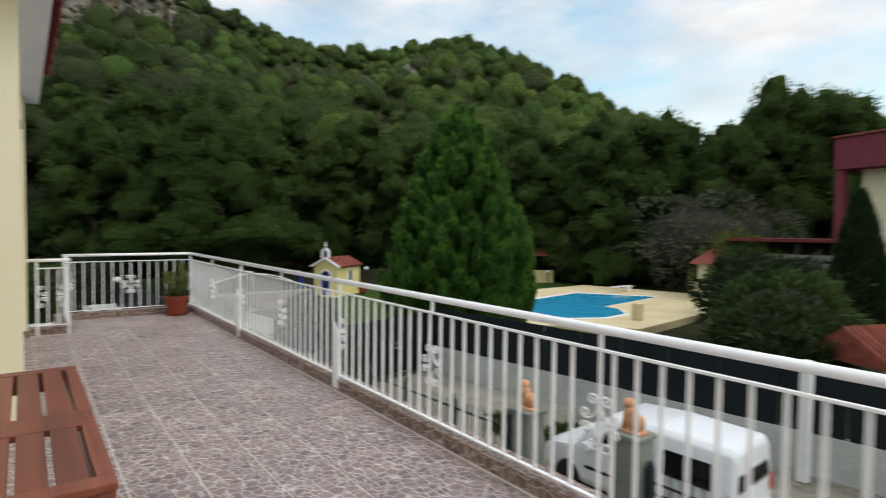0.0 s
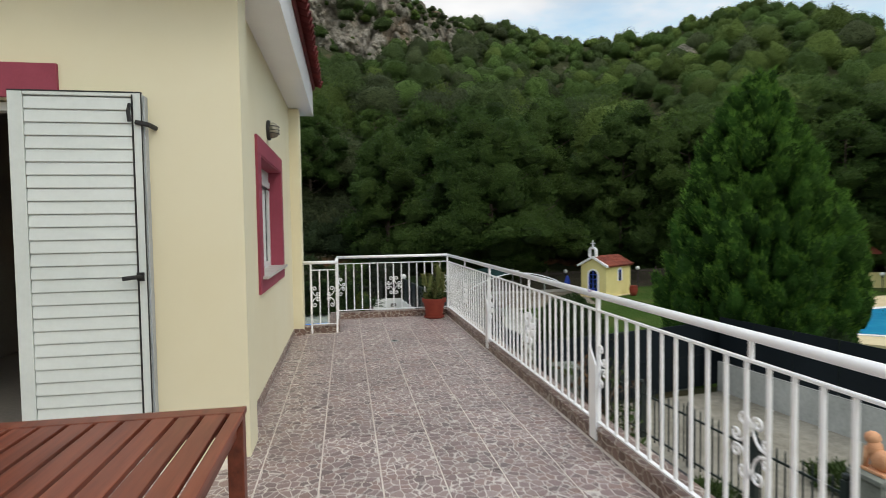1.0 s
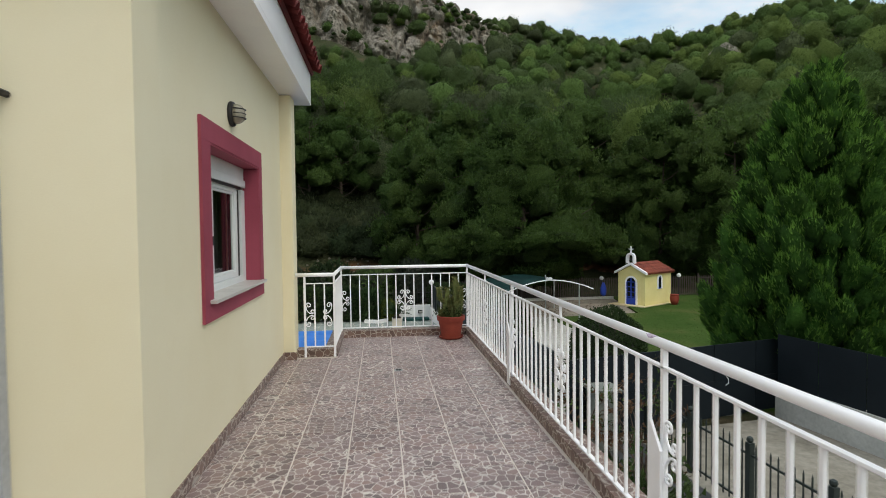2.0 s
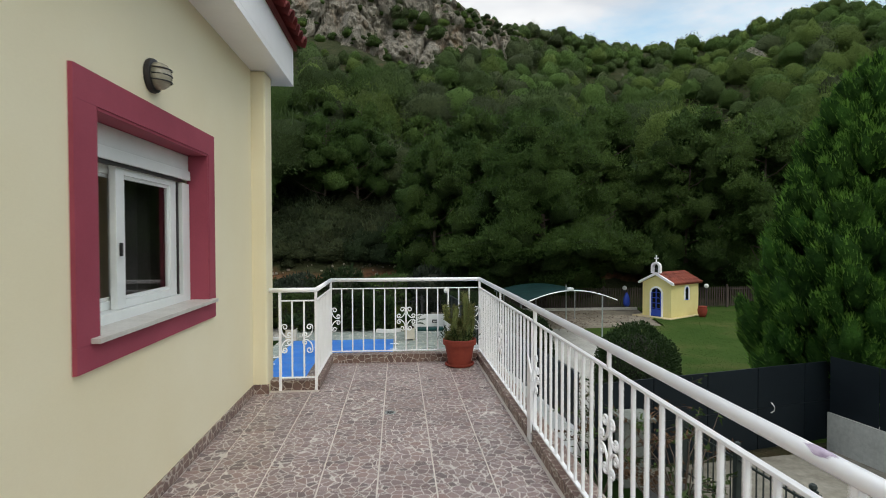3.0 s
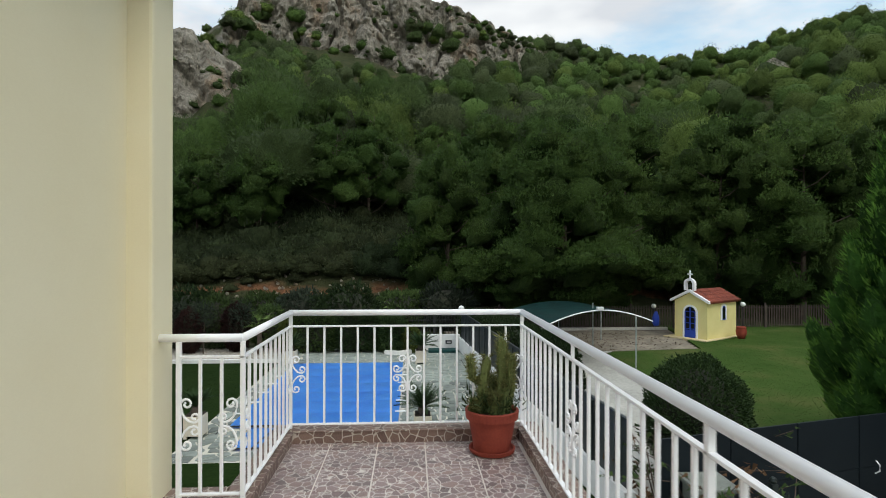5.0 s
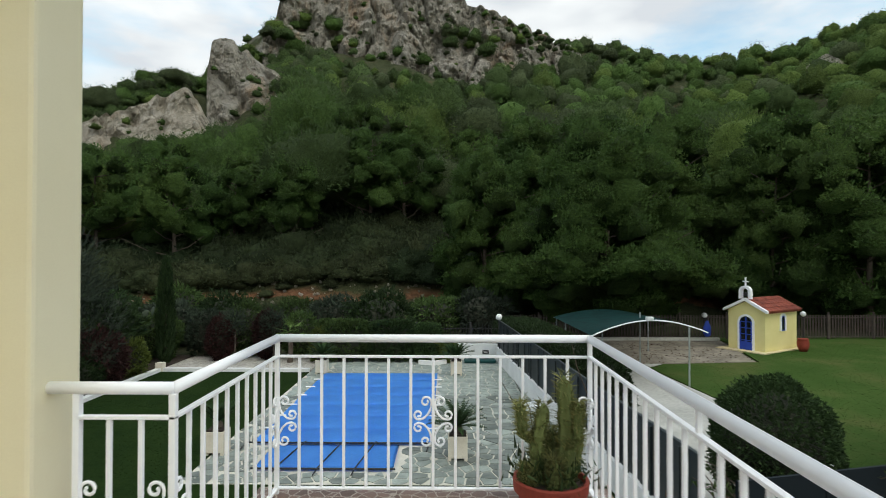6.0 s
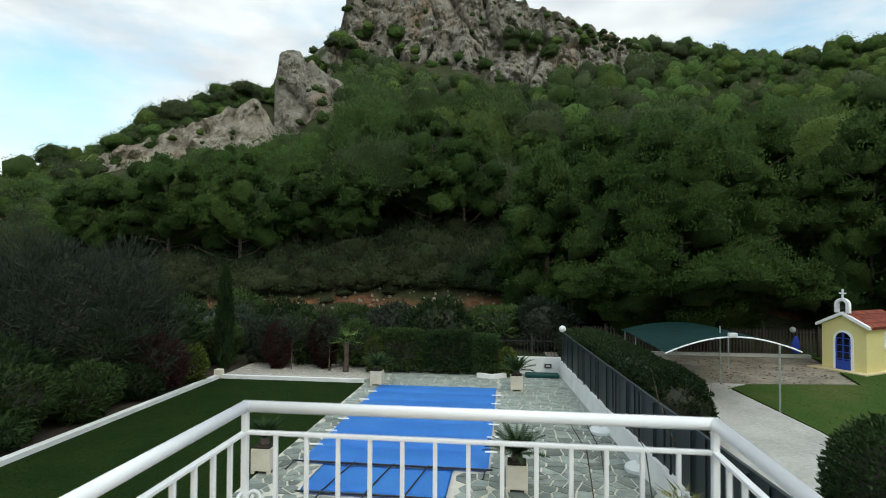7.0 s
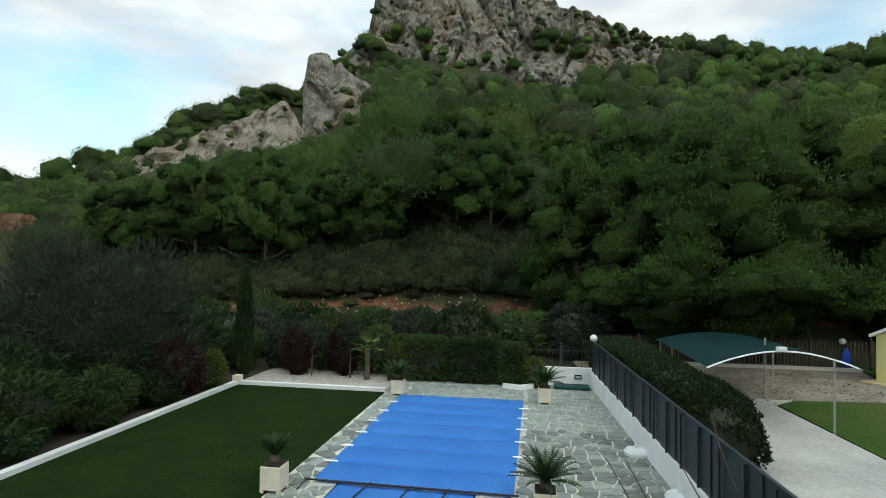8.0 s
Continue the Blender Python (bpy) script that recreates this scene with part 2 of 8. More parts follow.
M["van"] = plain("white_car_paint", rgb("dfe3e8"), rgb("e8ebef"), 1, 20, 0.2, 0.0, 0.001, spec=0.6)
M["rubber"] = plain("black_rubber", (0.012, 0.012, 0.012), (0.02, 0.02, 0.02), 6, 50, 0.8, 0.1, 0.001)
M["tail_red"] = plain("red_plastic", rgb("a01018"), rgb("b51a20"), 3, 30, 0.25, 0.0, 0.001)
M["stucco_maroon"] = plain("maroon_render", rgb("6d2f3a"), rgb("7b3843"), 1, 40, 0.85, 0.2, 0.003)
M["pool_deck"] = plain("sand_stone_deck", rgb("cdbb92"), rgb("dccda6"), 0.8, 20, 0.85, 0.2, 0.004)
M["pot_soil"] = plain("potting_soil", (0.02, 0.014, 0.01), (0.05, 0.035, 0.025), 8, 60, 0.95, 0.8, 0.01)
M["interior"] = plain("dim_plaster", rgb("8a8580"), rgb("9a948c"), 1, 30, 0.9, 0.1, 0.002)
M["curtain"] = plain("pale_curtain", rgb("4a4644"), rgb("5d5855"), 2, 60, 0.9, 0.1, 0.002)
M["tiles"] = crazy("stone_print_tile", [rgb("4d403f"), rgb("735d5b"), rgb("866f6e"), rgb("8a6d64"), rgb("998886")], rgb("e0d8d0"), 17.5, 0.046, 0.36, 0.12)
M["skirting"] = crazy("stone_print_skirting", [rgb("4e3a34"), rgb("6d564d"), rgb("856c61")], rgb("c9beb2"), 15, 0.045, 0.45, 0.15)
M["joint"] = plain("tile_grout", rgb("cfc6bd"), rgb("ddd5cd"), 3, 60, 0.9, 0.2, 0.002)
M["mortar"] = plain("paving_mortar", rgb("b4b0a2"), rgb("d2cec0"), 1, 20, 0.95, 0.3, 0.005)
M["slate"] = plain("green_grey_slate", rgb("656d68"), rgb("8c938b"), 2.5, 30, 0.7, 0.35, 0.006, vary=0.42)
M["pine"] = leafy("pine_needles", (0.026, 0.052, 0.015), (0.086, 0.144, 0.036), vary=0.22, tint=0.35, grain=0.2)
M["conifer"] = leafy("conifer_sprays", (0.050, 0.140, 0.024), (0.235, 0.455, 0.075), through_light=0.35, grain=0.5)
M["hedge"] = leafy("hedge_leaves", (0.015, 0.028, 0.012), (0.05, 0.085, 0.03))
M["olive"] = leafy("olive_leaves", (0.018, 0.026, 0.018), (0.052, 0.067, 0.047))
M["shrub"] = leafy("shrub_leaves", (0.022, 0.040, 0.014), (0.076, 0.116, 0.036))
M["yellow_shrub"] = leafy("yellow_green_leaves", (0.04, 0.06, 0.014), (0.14, 0.17, 0.04))
M["red_shrub"] = leafy("dark_red_leaves", (0.018, 0.009, 0.009), (0.05, 0.022, 0.02))
M["palm"] = leafy("cycad_fronds", (0.013, 0.030, 0.012), (0.045, 0.080, 0.028), grain=0.3)
M["cactus"] = leafy("cactus_skin", (0.07, 0.09, 0.03), (0.17, 0.20, 0.075), through_light=0.05)
def needle_mass(name, dark, light, scale=2.6, deep=0.6, tint=0.85):
    n = Nodes(name)
    p = n.world_pos()
    a = n.noise(scale, 6, 0.8, p)
    col = n.ramp(a, [(0.32, dark), (0.68, light)])
    isl = n.math("ADD", n.math("MULTIPLY", n.island(), 0.7), 0.65)
    g = n.add("ShaderNodeCombineColor")
    for s, k in (("Red", 1.0), ("Green", 1.0), ("Blue", 0.9)):
        n.link(n.math("MULTIPLY", isl, k), g.inputs[s])
    col = n.mix(1.0, col, g.outputs["Color"], "MULTIPLY")
    n.base(n.mix(1.0, col, tree_tint(n, tint), "MULTIPLY") if tint else col)
    n.set(Roughness=0.9, Specular_IOR_Level=0.1)
    n.bump(a, 1.0, deep)
    return n.m


# four shades of pine, tree by tree
PINE_SHADES = (((0.035, 0.070, 0.020), (0.126, 0.205, 0.056)), ((0.035, 0.060, 0.022), (0.110, 0.163, 0.057)), ((0.038, 0.054, 0.026), (0.106, 0.133, 0.064)), ((0.050, 0.086, 0.022), (0.172, 0.242, 0.064)))
for k, (lo_c, hi_c) in enumerate(PINE_SHADES):
    M["mass", k] = needle_mass("needle_mass", tuple(v * 0.66 for v in lo_c), tuple(v * 0.98 for v in hi_c), 8.0, 0.6, 0.0)
    M["needle", k] = leafy("slope_pine_needles", tuple(v * 0.85 for v in lo_c), tuple(v * 0.84 for v in hi_c), vary=0.0, grain=0.2)
# darker copy of the spray green: shade between the plumes put into its colour
M["conifer_inner_shade"] = needle_mass("conifer_inner_shade", (0.017, 0.053, 0.011), (0.068, 0.160, 0.028))
M["mass_near"] = needle_mass("needle_mass_near", (0.020, 0.040, 0.012), (0.072, 0.118, 0.030), 9.0, 0.4, 0.35)
# undergrowth greens, dull and darkened: shade under the pines put into the colour
M["scrub_mass"] = needle_mass("scrub_mass", (0.012, 0.018, 0.009), (0.040, 0.052, 0.026), 3.0, 0.3)
M["scrub_leaf"] = leafy("scrub_leaves", (0.018, 0.028, 0.014), (0.062, 0.078, 0.040), vary=0.0, tint=0.6)
M["grass_blade"] = leafy("grass_blades", (0.042, 0.078, 0.017), (0.070, 0.105, 0.026), through_light=0.35)
M["fan_palm"] = leafy("young_palm_fronds", (0.075, 0.130, 0.036), (0.20, 0.30, 0.085))
M["grey_bush"] = leafy("grey_bush_leaves", (0.085, 0.092, 0.062), (0.195, 0.200, 0.150))
M["spine"] = leafy("cactus_spines", (0.10, 0.105, 0.035), (0.25, 0.25, 0.095), through_light=0.1)
M["dry_leaf"] = leafy("dry_leaf", (0.06, 0.035, 0.02), (0.16, 0.09, 0.05))
M["globe"] = plain("white_globe", (0.8, 0.8, 0.78), (0.85, 0.85, 0.83), 5, 30, 0.25, 0, 0.001)


def glass_material(name, tint, rough=0.02):
    n = Nodes(name)
    n.set(Base_Color=(*tint, 1), Roughness=rough, Specular_IOR_Level=0.6)
    n.bsdf.inputs["Transmission Weight"].default_value = 1.0
    n.bsdf.inputs["IOR"].default_value = 1.05
    gl = n.add("ShaderNodeBsdfGlossy", Roughness=0.02)
    fr = n.add("ShaderNodeFresnel", IOR=1.5)
    tp = n.add("ShaderNodeBsdfTransparent", Color=(*tint, 1))
    mx = n.add("ShaderNodeMixShader")
    n.link(n.math("MINIMUM", fr.outputs[0], 0.16), mx.inputs[0])
    n.link(tp.outputs[0], mx.inputs[1])
    n.link(gl.outputs[0], mx.inputs[2])
    n.link(mx.outputs[0], n.t.nodes["Material Output"].inputs["Surface"])
    return n.m


M["glass"] = glass_material("window_glass", (0.75, 0.78, 0.78))
n = Nodes("car_glass")
n.set(Base_Color=(0.01, 0.012, 0.014, 1), Roughness=0.05)
M["car_glass"] = n.m
n = Nodes("pool_water")
n.base(n.ramp(n.noise(1.5, 3, 0.5, n.world_pos()), [(0.3, rgb("2796c4")), (0.7, rgb("38aad2"))]))
n.set(Roughness=0.12)
n.bump(n.noise(3.0, 3, 0.5, n.world_pos()), 0.15, 0.03)
M["water"] = n.m


def wood_material(name, c1, c2, stretch):
    n = Nodes(name)
    mp = n.add("ShaderNodeMapping")
    mp.inputs["Scale"].default_value = stretch
    n.link(n.world_pos(), mp.inputs["Vector"])
    g = n.noise(22, 6, 0.65, mp.outputs["Vector"])
    col = n.ramp(g, [(0.3, c1), (0.7, c2)])
    k = n.math("ADD", n.math("MULTIPLY", n.random(), 0.35), 0.82)
    cc = n.add("ShaderNodeCombineColor")
    for s in ("Red", "Green", "Blue"):
        n.link(k, cc.inputs[s])
    n.base(n.mix(1.0, col, cc.outputs["Color"], "MULTIPLY"))
    n.set(Roughness=0.42)
    n.bump(g, 0.15, 0.002)
    return n.m


M["table_wood"] = wood_material("oiled_hardwood", rgb("5c2c1e"), rgb("8a4a34"), (1, 0.06, 1))

# terrain: scrub, red earth and grey limestone by steepness and height
n = Nodes("hillside")
pos = n.world_pos()
nz = n.add("ShaderNodeSeparateXYZ")
n.link(n.add("ShaderNodeNewGeometry").outputs["Normal"], nz.inputs[0])
scrub = n.ramp(n.noise(0.35, 6, 0.65, pos), [(0.3, (0.03, 0.04, 0.015)), (0.55, (0.06, 0.065, 0.03)), (0.75, (0.12, 0.085, 0.05))])
rock_n = n.noise(0.5, 8, 0.7, pos)
rock_c = n.ramp(rock_n, [(0.25, (0.10, 0.095, 0.085)), (0.5, (0.24, 0.225, 0.20)), (0.62, (0.33, 0.30, 0.26)), (0.75, (0.36, 0.24, 0.15))])
steep = n.math("ADD", nz.outputs["Z"], n.math("MULTIPLY", n.math("SUBTRACT", n.noise(0.12, 5, 0.6, pos), 0.5), 0.5))
zz = n.add("ShaderNodeSeparateXYZ")
n.link(pos, zz.inputs[0])
band = n.ramp(n.math("ADD", n.math("MULTIPLY", zz.outputs["Z"], 0.2), n.math("ADD", 0.24, n.math("MULTIPLY", n.noise(0.25, 4, 0.6, pos), 0.5))), [(0.0, (0, 0, 0)), (0.02, (0, 0, 0)), (0.05, (0.75, 0.75, 0.75)), (0.12, (0.75, 0.75, 0.75)), (0.22, (0, 0, 0))])
scrub = n.mix(band, scrub, n.ramp(n.noise(2.0, 5, 0.6, pos), [(0.3, (0.10, 0.045, 0.025)), (0.55, (0.26, 0.115, 0.06)), (0.68, (0.30, 0.15, 0.085)), (0.76, (0.50, 0.42, 0.35))]))
n.base(n.mix(n.ramp(steep, [(0.60, (1, 1, 1)), (0.70, (0, 0, 0))]), scrub, rock_c))
n.set(Roughness=0.95, Specular_IOR_Level=0.1)
n.bump(n.math("ADD", rock_n, n.noise(3.0, 6, 0.7, pos)), 0.9, 0.5)
M["hill"] = n.m
def rock_material(name, tones, stain_from, stain_colour, growth=0.66):
    n = Nodes(name)
    pos = n.world_pos()
    mp = n.add("ShaderNodeMapping")
    mp.inputs["Scale"].default_value = (1, 1, 0.4)
    n.link(pos, mp.inputs["Vector"])
    ra = n.noise(0.45, 9, 0.68, mp.outputs["Vector"])
    c = n.ramp(ra, list(zip((0.30, 0.43, 0.55, 0.70), tones)))
    pit = n.noise(1.1, 7, 0.75, pos)
    c = n.mix(n.ramp(pit, [(0.30, (0.6, 0.6, 0.6)), (0.38, (0, 0, 0))]), c, tuple(t * 0.5 for t in tones[0]))
    c = n.mix(n.ramp(n.noise(0.3, 6, 0.7, pos), [(growth, (0, 0, 0)), (growth + 0.1, (0.7, 0.7, 0.7))]), c, (0.075, 0.080, 0.05))
    c = n.mix(n.ramp(n.noise(0.10, 5, 0.65, mp.outputs["Vector"]), [(stain_from, (0, 0, 0)), (stain_from + 0.16, (0.75, 0.75, 0.75))]), c, stain_colour)
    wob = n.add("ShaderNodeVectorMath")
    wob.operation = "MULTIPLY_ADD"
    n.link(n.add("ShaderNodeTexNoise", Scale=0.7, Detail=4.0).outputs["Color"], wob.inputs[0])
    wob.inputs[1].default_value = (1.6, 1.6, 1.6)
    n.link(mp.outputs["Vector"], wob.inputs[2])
    # thin dark lines: crevice shade painted into the colour along the cracks
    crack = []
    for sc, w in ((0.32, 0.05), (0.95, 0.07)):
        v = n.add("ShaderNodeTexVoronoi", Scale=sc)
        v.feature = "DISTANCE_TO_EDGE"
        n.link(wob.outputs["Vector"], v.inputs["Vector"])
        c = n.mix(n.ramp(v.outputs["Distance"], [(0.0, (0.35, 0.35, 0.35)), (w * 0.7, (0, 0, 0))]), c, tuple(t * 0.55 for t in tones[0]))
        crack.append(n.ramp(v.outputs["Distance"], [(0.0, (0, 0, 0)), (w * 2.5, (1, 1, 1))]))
    n.base(c)
    n.set(Roughness=0.95, Specular_IOR_Level=0.1)
    relief = n.math("ADD", n.math("MULTIPLY", crack[0], 0.5), n.math("MULTIPLY", crack[1], 0.3))
    n.bump(n.math("ADD", relief, n.math("ADD", ra, n.noise(2.2, 8, 0.8, pos))), 1.0, 0.7)
    return n.m


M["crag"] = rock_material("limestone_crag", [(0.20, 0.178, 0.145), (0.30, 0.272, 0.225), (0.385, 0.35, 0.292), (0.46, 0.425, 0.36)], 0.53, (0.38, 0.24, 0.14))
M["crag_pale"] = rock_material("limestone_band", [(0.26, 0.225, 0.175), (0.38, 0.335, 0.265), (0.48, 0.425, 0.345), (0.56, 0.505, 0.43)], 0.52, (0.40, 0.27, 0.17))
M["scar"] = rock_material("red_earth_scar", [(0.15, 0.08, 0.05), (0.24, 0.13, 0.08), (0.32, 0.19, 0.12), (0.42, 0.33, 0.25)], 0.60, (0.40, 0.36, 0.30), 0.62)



# ---- building helpers ----
def root(name, base=(0, 0, 0), turn=0.0):
    ob = new(name)
    ob.empty_display_size = 0.2
    ob.matrix_basis = pose(*base, 0, 0, turn)
    return ob


def finish(name, bm, material, smooth=False):
    me = bpy.data.meshes.new(name)
    bmesh.ops.recalc_face_normals(bm, faces=bm.faces)
    bm.to_mesh(me)
    bm.free()
    if smooth:
        me.shade_smooth()
    me.materials.append(material)
    return me


def part(name, bm, material, parent=None, label="", smooth=False, world=True):
    """Links bm as one mesh object, under parent when given. world: bm is in world places."""
    me = finish(name, bm, material, smooth)
    ob = new(name, me)
    if parent is not None:
        top = parent
        while top.parent is not None:
            top = top.parent
        if world:
            me.transform(top.matrix_basis.inverted())
        ob.parent = parent
    return tagged(ob, label)


def thing(name, bm, material, label, category, kind="", smooth=False, group=""):
    return tagged(part(name, bm, material, smooth=smooth), label, category, group, kind)


def box(bm, x0, x1, y0, y1, z0, z1, bevel=0.0, m=None):
    r = bmesh.ops.create_cube(bm, size=1.0)
    vs = r["verts"]
    bmesh.ops.scale(bm, vec=(x1 - x0, y1 - y0, z1 - z0), verts=vs)
    bmesh.ops.translate(bm, vec=((x0 + x1) / 2, (y0 + y1) / 2, (z0 + z1) / 2), verts=vs)
    if bevel:
        es = list({e for v in vs for e in v.link_edges})
        vs = bmesh.ops.bevel(bm, geom=es, offset=bevel, segments=2, affect="EDGES", profile=0.6)["verts"]
        seen, todo = set(vs), list(vs)
        while todo:
            for e in todo.pop().link_edges:
                for v in e.verts:
                    if v not in seen:
                        seen.add(v)
                        todo.append(v)
        vs = list(seen)
    if m is not None:
        bmesh.ops.transform(bm, matrix=m, verts=vs)
    return bm


def boxed(*a, **k):
    return box(bmesh.new(), *a, **k)


def tube(bm, pts, r, seg=8, caps=True, radii=None):
    """A round bar along a row of places."""
    pts = [Vector(p) for p in pts]
    rings = []
    up = Vector((0, 0, 1))
    for i, p in enumerate(pts):
        d = (pts[min(i + 1, len(pts) - 1)] - pts[max(i - 1, 0)]).normalized()
        ref = up if abs(d.z) < 0.95 else Vector((1, 0, 0))
        a = d.cross(ref).normalized()
        b = a.cross(d).normalized()
        rr = float(radii[i]) if radii else r
        rings.append([bm.verts.new(p + rr * (math.cos(t) * a + math.sin(t) * b)) for t in (2 * math.pi * (k + 0.5) / seg for k in range(seg))])
    for q, s in zip(rings, rings[1:]):
        for k in range(seg):
            bm.faces.new((q[k], q[(k + 1) % seg], s[(k + 1) % seg], s[k]))
    if caps:
        bm.faces.new(rings[0][::-1])
        bm.faces.new(rings[-1])
    return bm


def lathe(bm, profile, centre=(0, 0, 0), seg=24):
    """Turns a profile of (radius, height) round an upright axis."""
    rings = []
    for r, z in profile:
        rings.append([bm.verts.new((centre[0] + r * math.cos(2 * math.pi * k / seg), centre[1] + r * math.sin(2 * math.pi * k / seg), centre[2] + z)) for k in range(seg)])
    for q, s in zip(rings, rings[1:]):
        for k in range(seg):
            bm.faces.new((q[k], q[(k + 1) % seg], s[(k + 1) % seg], s[k]))
    bm.faces.new(rings[0][::-1])
    bm.faces.new(rings[-1])
    return bm


def prism(bm, outline, z0, z1):
    """An upright slab over a plan outline."""
    lo = [bm.verts.new((x, y, z0)) for x, y in outline]
    hi = [bm.verts.new((x, y, z1)) for x, y in outline]
    bm.faces.new(hi)
    bm.faces.new(lo[::-1])
    for i in range(len(outline)):
        j = (i + 1) % len(outline)
        bm.faces.new((lo[i], lo[j], hi[j], hi[i]))
    return bm


def sphere(bm, c, r, sub=2, squash=(1, 1, 1)):
    vs = bmesh.ops.create_icosphere(bm, subdivisions=sub, radius=r)["verts"]
    bmesh.ops.scale(bm, vec=squash, verts=vs)
    bmesh.ops.translate(bm, vec=c, verts=vs)
    return bm


def soup(name, verts, faces, material):
    """A mesh from arrays of triangles."""
    me = bpy.data.meshes.new(name)
    verts = np.asarray(verts, dtype=np.float32)
    faces = np.asarray(faces, dtype=np.int32)
    me.vertices.add(len(verts))
    me.vertices.foreach_set("co", verts.ravel())
    me.loops.add(faces.size)
    me.loops.foreach_set("vertex_index", faces.ravel())
    me.polygons.add(len(faces))
    me.polygons.foreach_set("loop_start", np.arange(0, faces.size, faces.shape[1], dtype=np.int32))
    me.update(calc_edges=True)
    me.materials.append(material)
    return me


def tufts(rng, centres, along, length, width, spread=0.5, blades=2):
    """Leaf tufts: narrow folded blades that start at the centres and point roughly along."""
    n = len(centres)
    c = np.repeat(np.asarray(centres), blades, axis=0)
    d = np.repeat(np.asarray(along), blades, axis=0) + rng.normal(0, spread, (n * blades, 3))
    d /= np.linalg.norm(d, axis=1, keepdims=True) + 1e-9
    side = np.cross(d, rng.normal(0, 1, (n * blades, 3)))
    side /= np.linalg.norm(side, axis=1, keepdims=True) + 1e-9
    ln = length * rng.uniform(0.6, 1.3, (n * blades, 1))
    wd = width * rng.uniform(0.6, 1.3, (n * blades, 1))
    v = np.stack([c - d * ln * 0.2 + side * wd * 0.6, c + d * ln, c - d * ln * 0.2 - side * wd * 0.6], axis=1).reshape(-1, 3)
    f = np.arange(len(v)).reshape(-1, 3)
    return v, f


def joined(pieces):
    vs, fs, k = [], [], 0
    for v, f in pieces:
        vs.append(v)
        fs.append(f + k)
        k += len(v)
    return np.concatenate(vs), np.concatenate(fs)


def ball_points(rng, n, flat=0.0):
    p = rng.normal(0, 1, (n, 3))
    p /= np.linalg.norm(p, axis=1, keepdims=True)
    if flat:
        p[:, 2] = np.abs(p[:, 2]) * (1 - flat) + p[:, 2] * flat
    return p


GROUND = -3.2


# ---- terrace and house ----
RX, RY, LX, LY = 2.565, 9.352, 0.862, 8.205  # lines of the railing
RAIL_TOP = 0.957
floor = thing("floor", prism(bmesh.new(), [(-5.0, -4.0), (2.70, -4.0), (2.70, 9.47), (0.74, 9.47), (0.74, 8.32), (0.30, 8.32), (0.30, 4.4), (-5.0, 4.4)], -0.25, -0.004), M["joint"],
              "terrace floor of stone-print tiles with pale joints", "floor", "structure")


def stretch(name, x0, x1, y0, y1, z0, z1, material, label, category="wall", bevel=0.0):
    return thing(name, boxed(x0, x1, y0, y1, z0, z1, bevel=bevel), material, label, category, "structure")


def wall_with_opening(name, axis, at, thick, a0, a1, z0, z1, o, material, label):
    """A wall along an axis with one opening o = (a0, a1, z0, z1) right through it."""
    bm = bmesh.new()
    for p0, p1, q0, q1 in ((a0, o[0], z0, z1), (o[1], a1, z0, z1), (o[0], o[1], z0, o[2]), (o[0], o[1], o[3], z1)):
        if p1 - p0 > 0.005 and q1 - q0 > 0.005:
            if axis == "y":
                box(bm, at - thick, at, p0, p1, q0, q1)
            else:
                box(bm, p0, p1, at, at + thick, q0, q1)
    bmesh.ops.remove_doubles(bm, verts=bm.verts, dist=0.0005)
    return thing(name, bm, material, label, "wall", "structure")


WX = 0.31          # face of the long wall
WIN = (5.515, 6.93, 0.976, 1.995)   # opening: y0, y1, z0, z1
wall_with_opening("wall_east", "y", WX, 0.28, 4.52, 8.12, -0.25, 3.25, WIN, M["wall"], "cream rendered house wall beside the terrace")
DOOR = (-2.1, -0.77, 0.0, 2.14)
wall_with_opening("wall_south", "x", 4.25, 0.27, -6.0, 0.40, -0.25, 3.25, DOOR, M["wall"], "cream rendered house wall with a garden door")
for y0, y1, x1, nm in ((8.12, 8.37, 0.437, "corner_pier"),):
    thing(nm, boxed(0.12, x1, y0, y1, -0.25, 2.92, bevel=0.018), M["wall"], "cream rendered pier at the house corner", "pier", "structure")
stretch("wall_north", -6.0, 0.12, 8.18, 8.37, -0.25, 3.25, M["wall"], "cream rendered rear wall of the house")
stretch("wall_west", -6.3, -6.0, 4.25, 8.385, -0.25, 3.25, M["wall"], "cream rendered side wall of the house")
stretch("room_floor", -6.0, 0.03, 4.52, 8.18, -0.25, 0.0, M["interior"], "dim floor of the room inside", "floor")
stretch("room_ceiling", -6.0, 0.03, 4.52, 8.18, 2.7, 2.8, M["interior"], "plain ceiling of the room inside", "ceiling")
stretch("room_partition", -2.9, -2.8, 4.55, 8.15, 0.0, 2.7, M["interior"], "plain partition wall inside the room", "wall")
stretch("lower_storey", -6.3, 1.9, 4.25, 8.4, GROUND, -0.26, M["wall"], "cream rendered lower storey under the terrace", "wall")
stretch("lower_storey", -6.3, 1.9, -4.0, 4.24, GROUND, -0.26, M["wall"], "cream rendered lower storey under the terrace", "wall")
stretch("wall_back", -5.0, 2.66, -4.3, -4.0, -0.25, 3.0, M["wall"], "cream rendered wall behind the terrace")
stretch("wall_side", -5.25, -5.0, -4.0, 4.25, -0.25, 3.0, M["wall"], "cream rendered wall at the terrace's inner side")

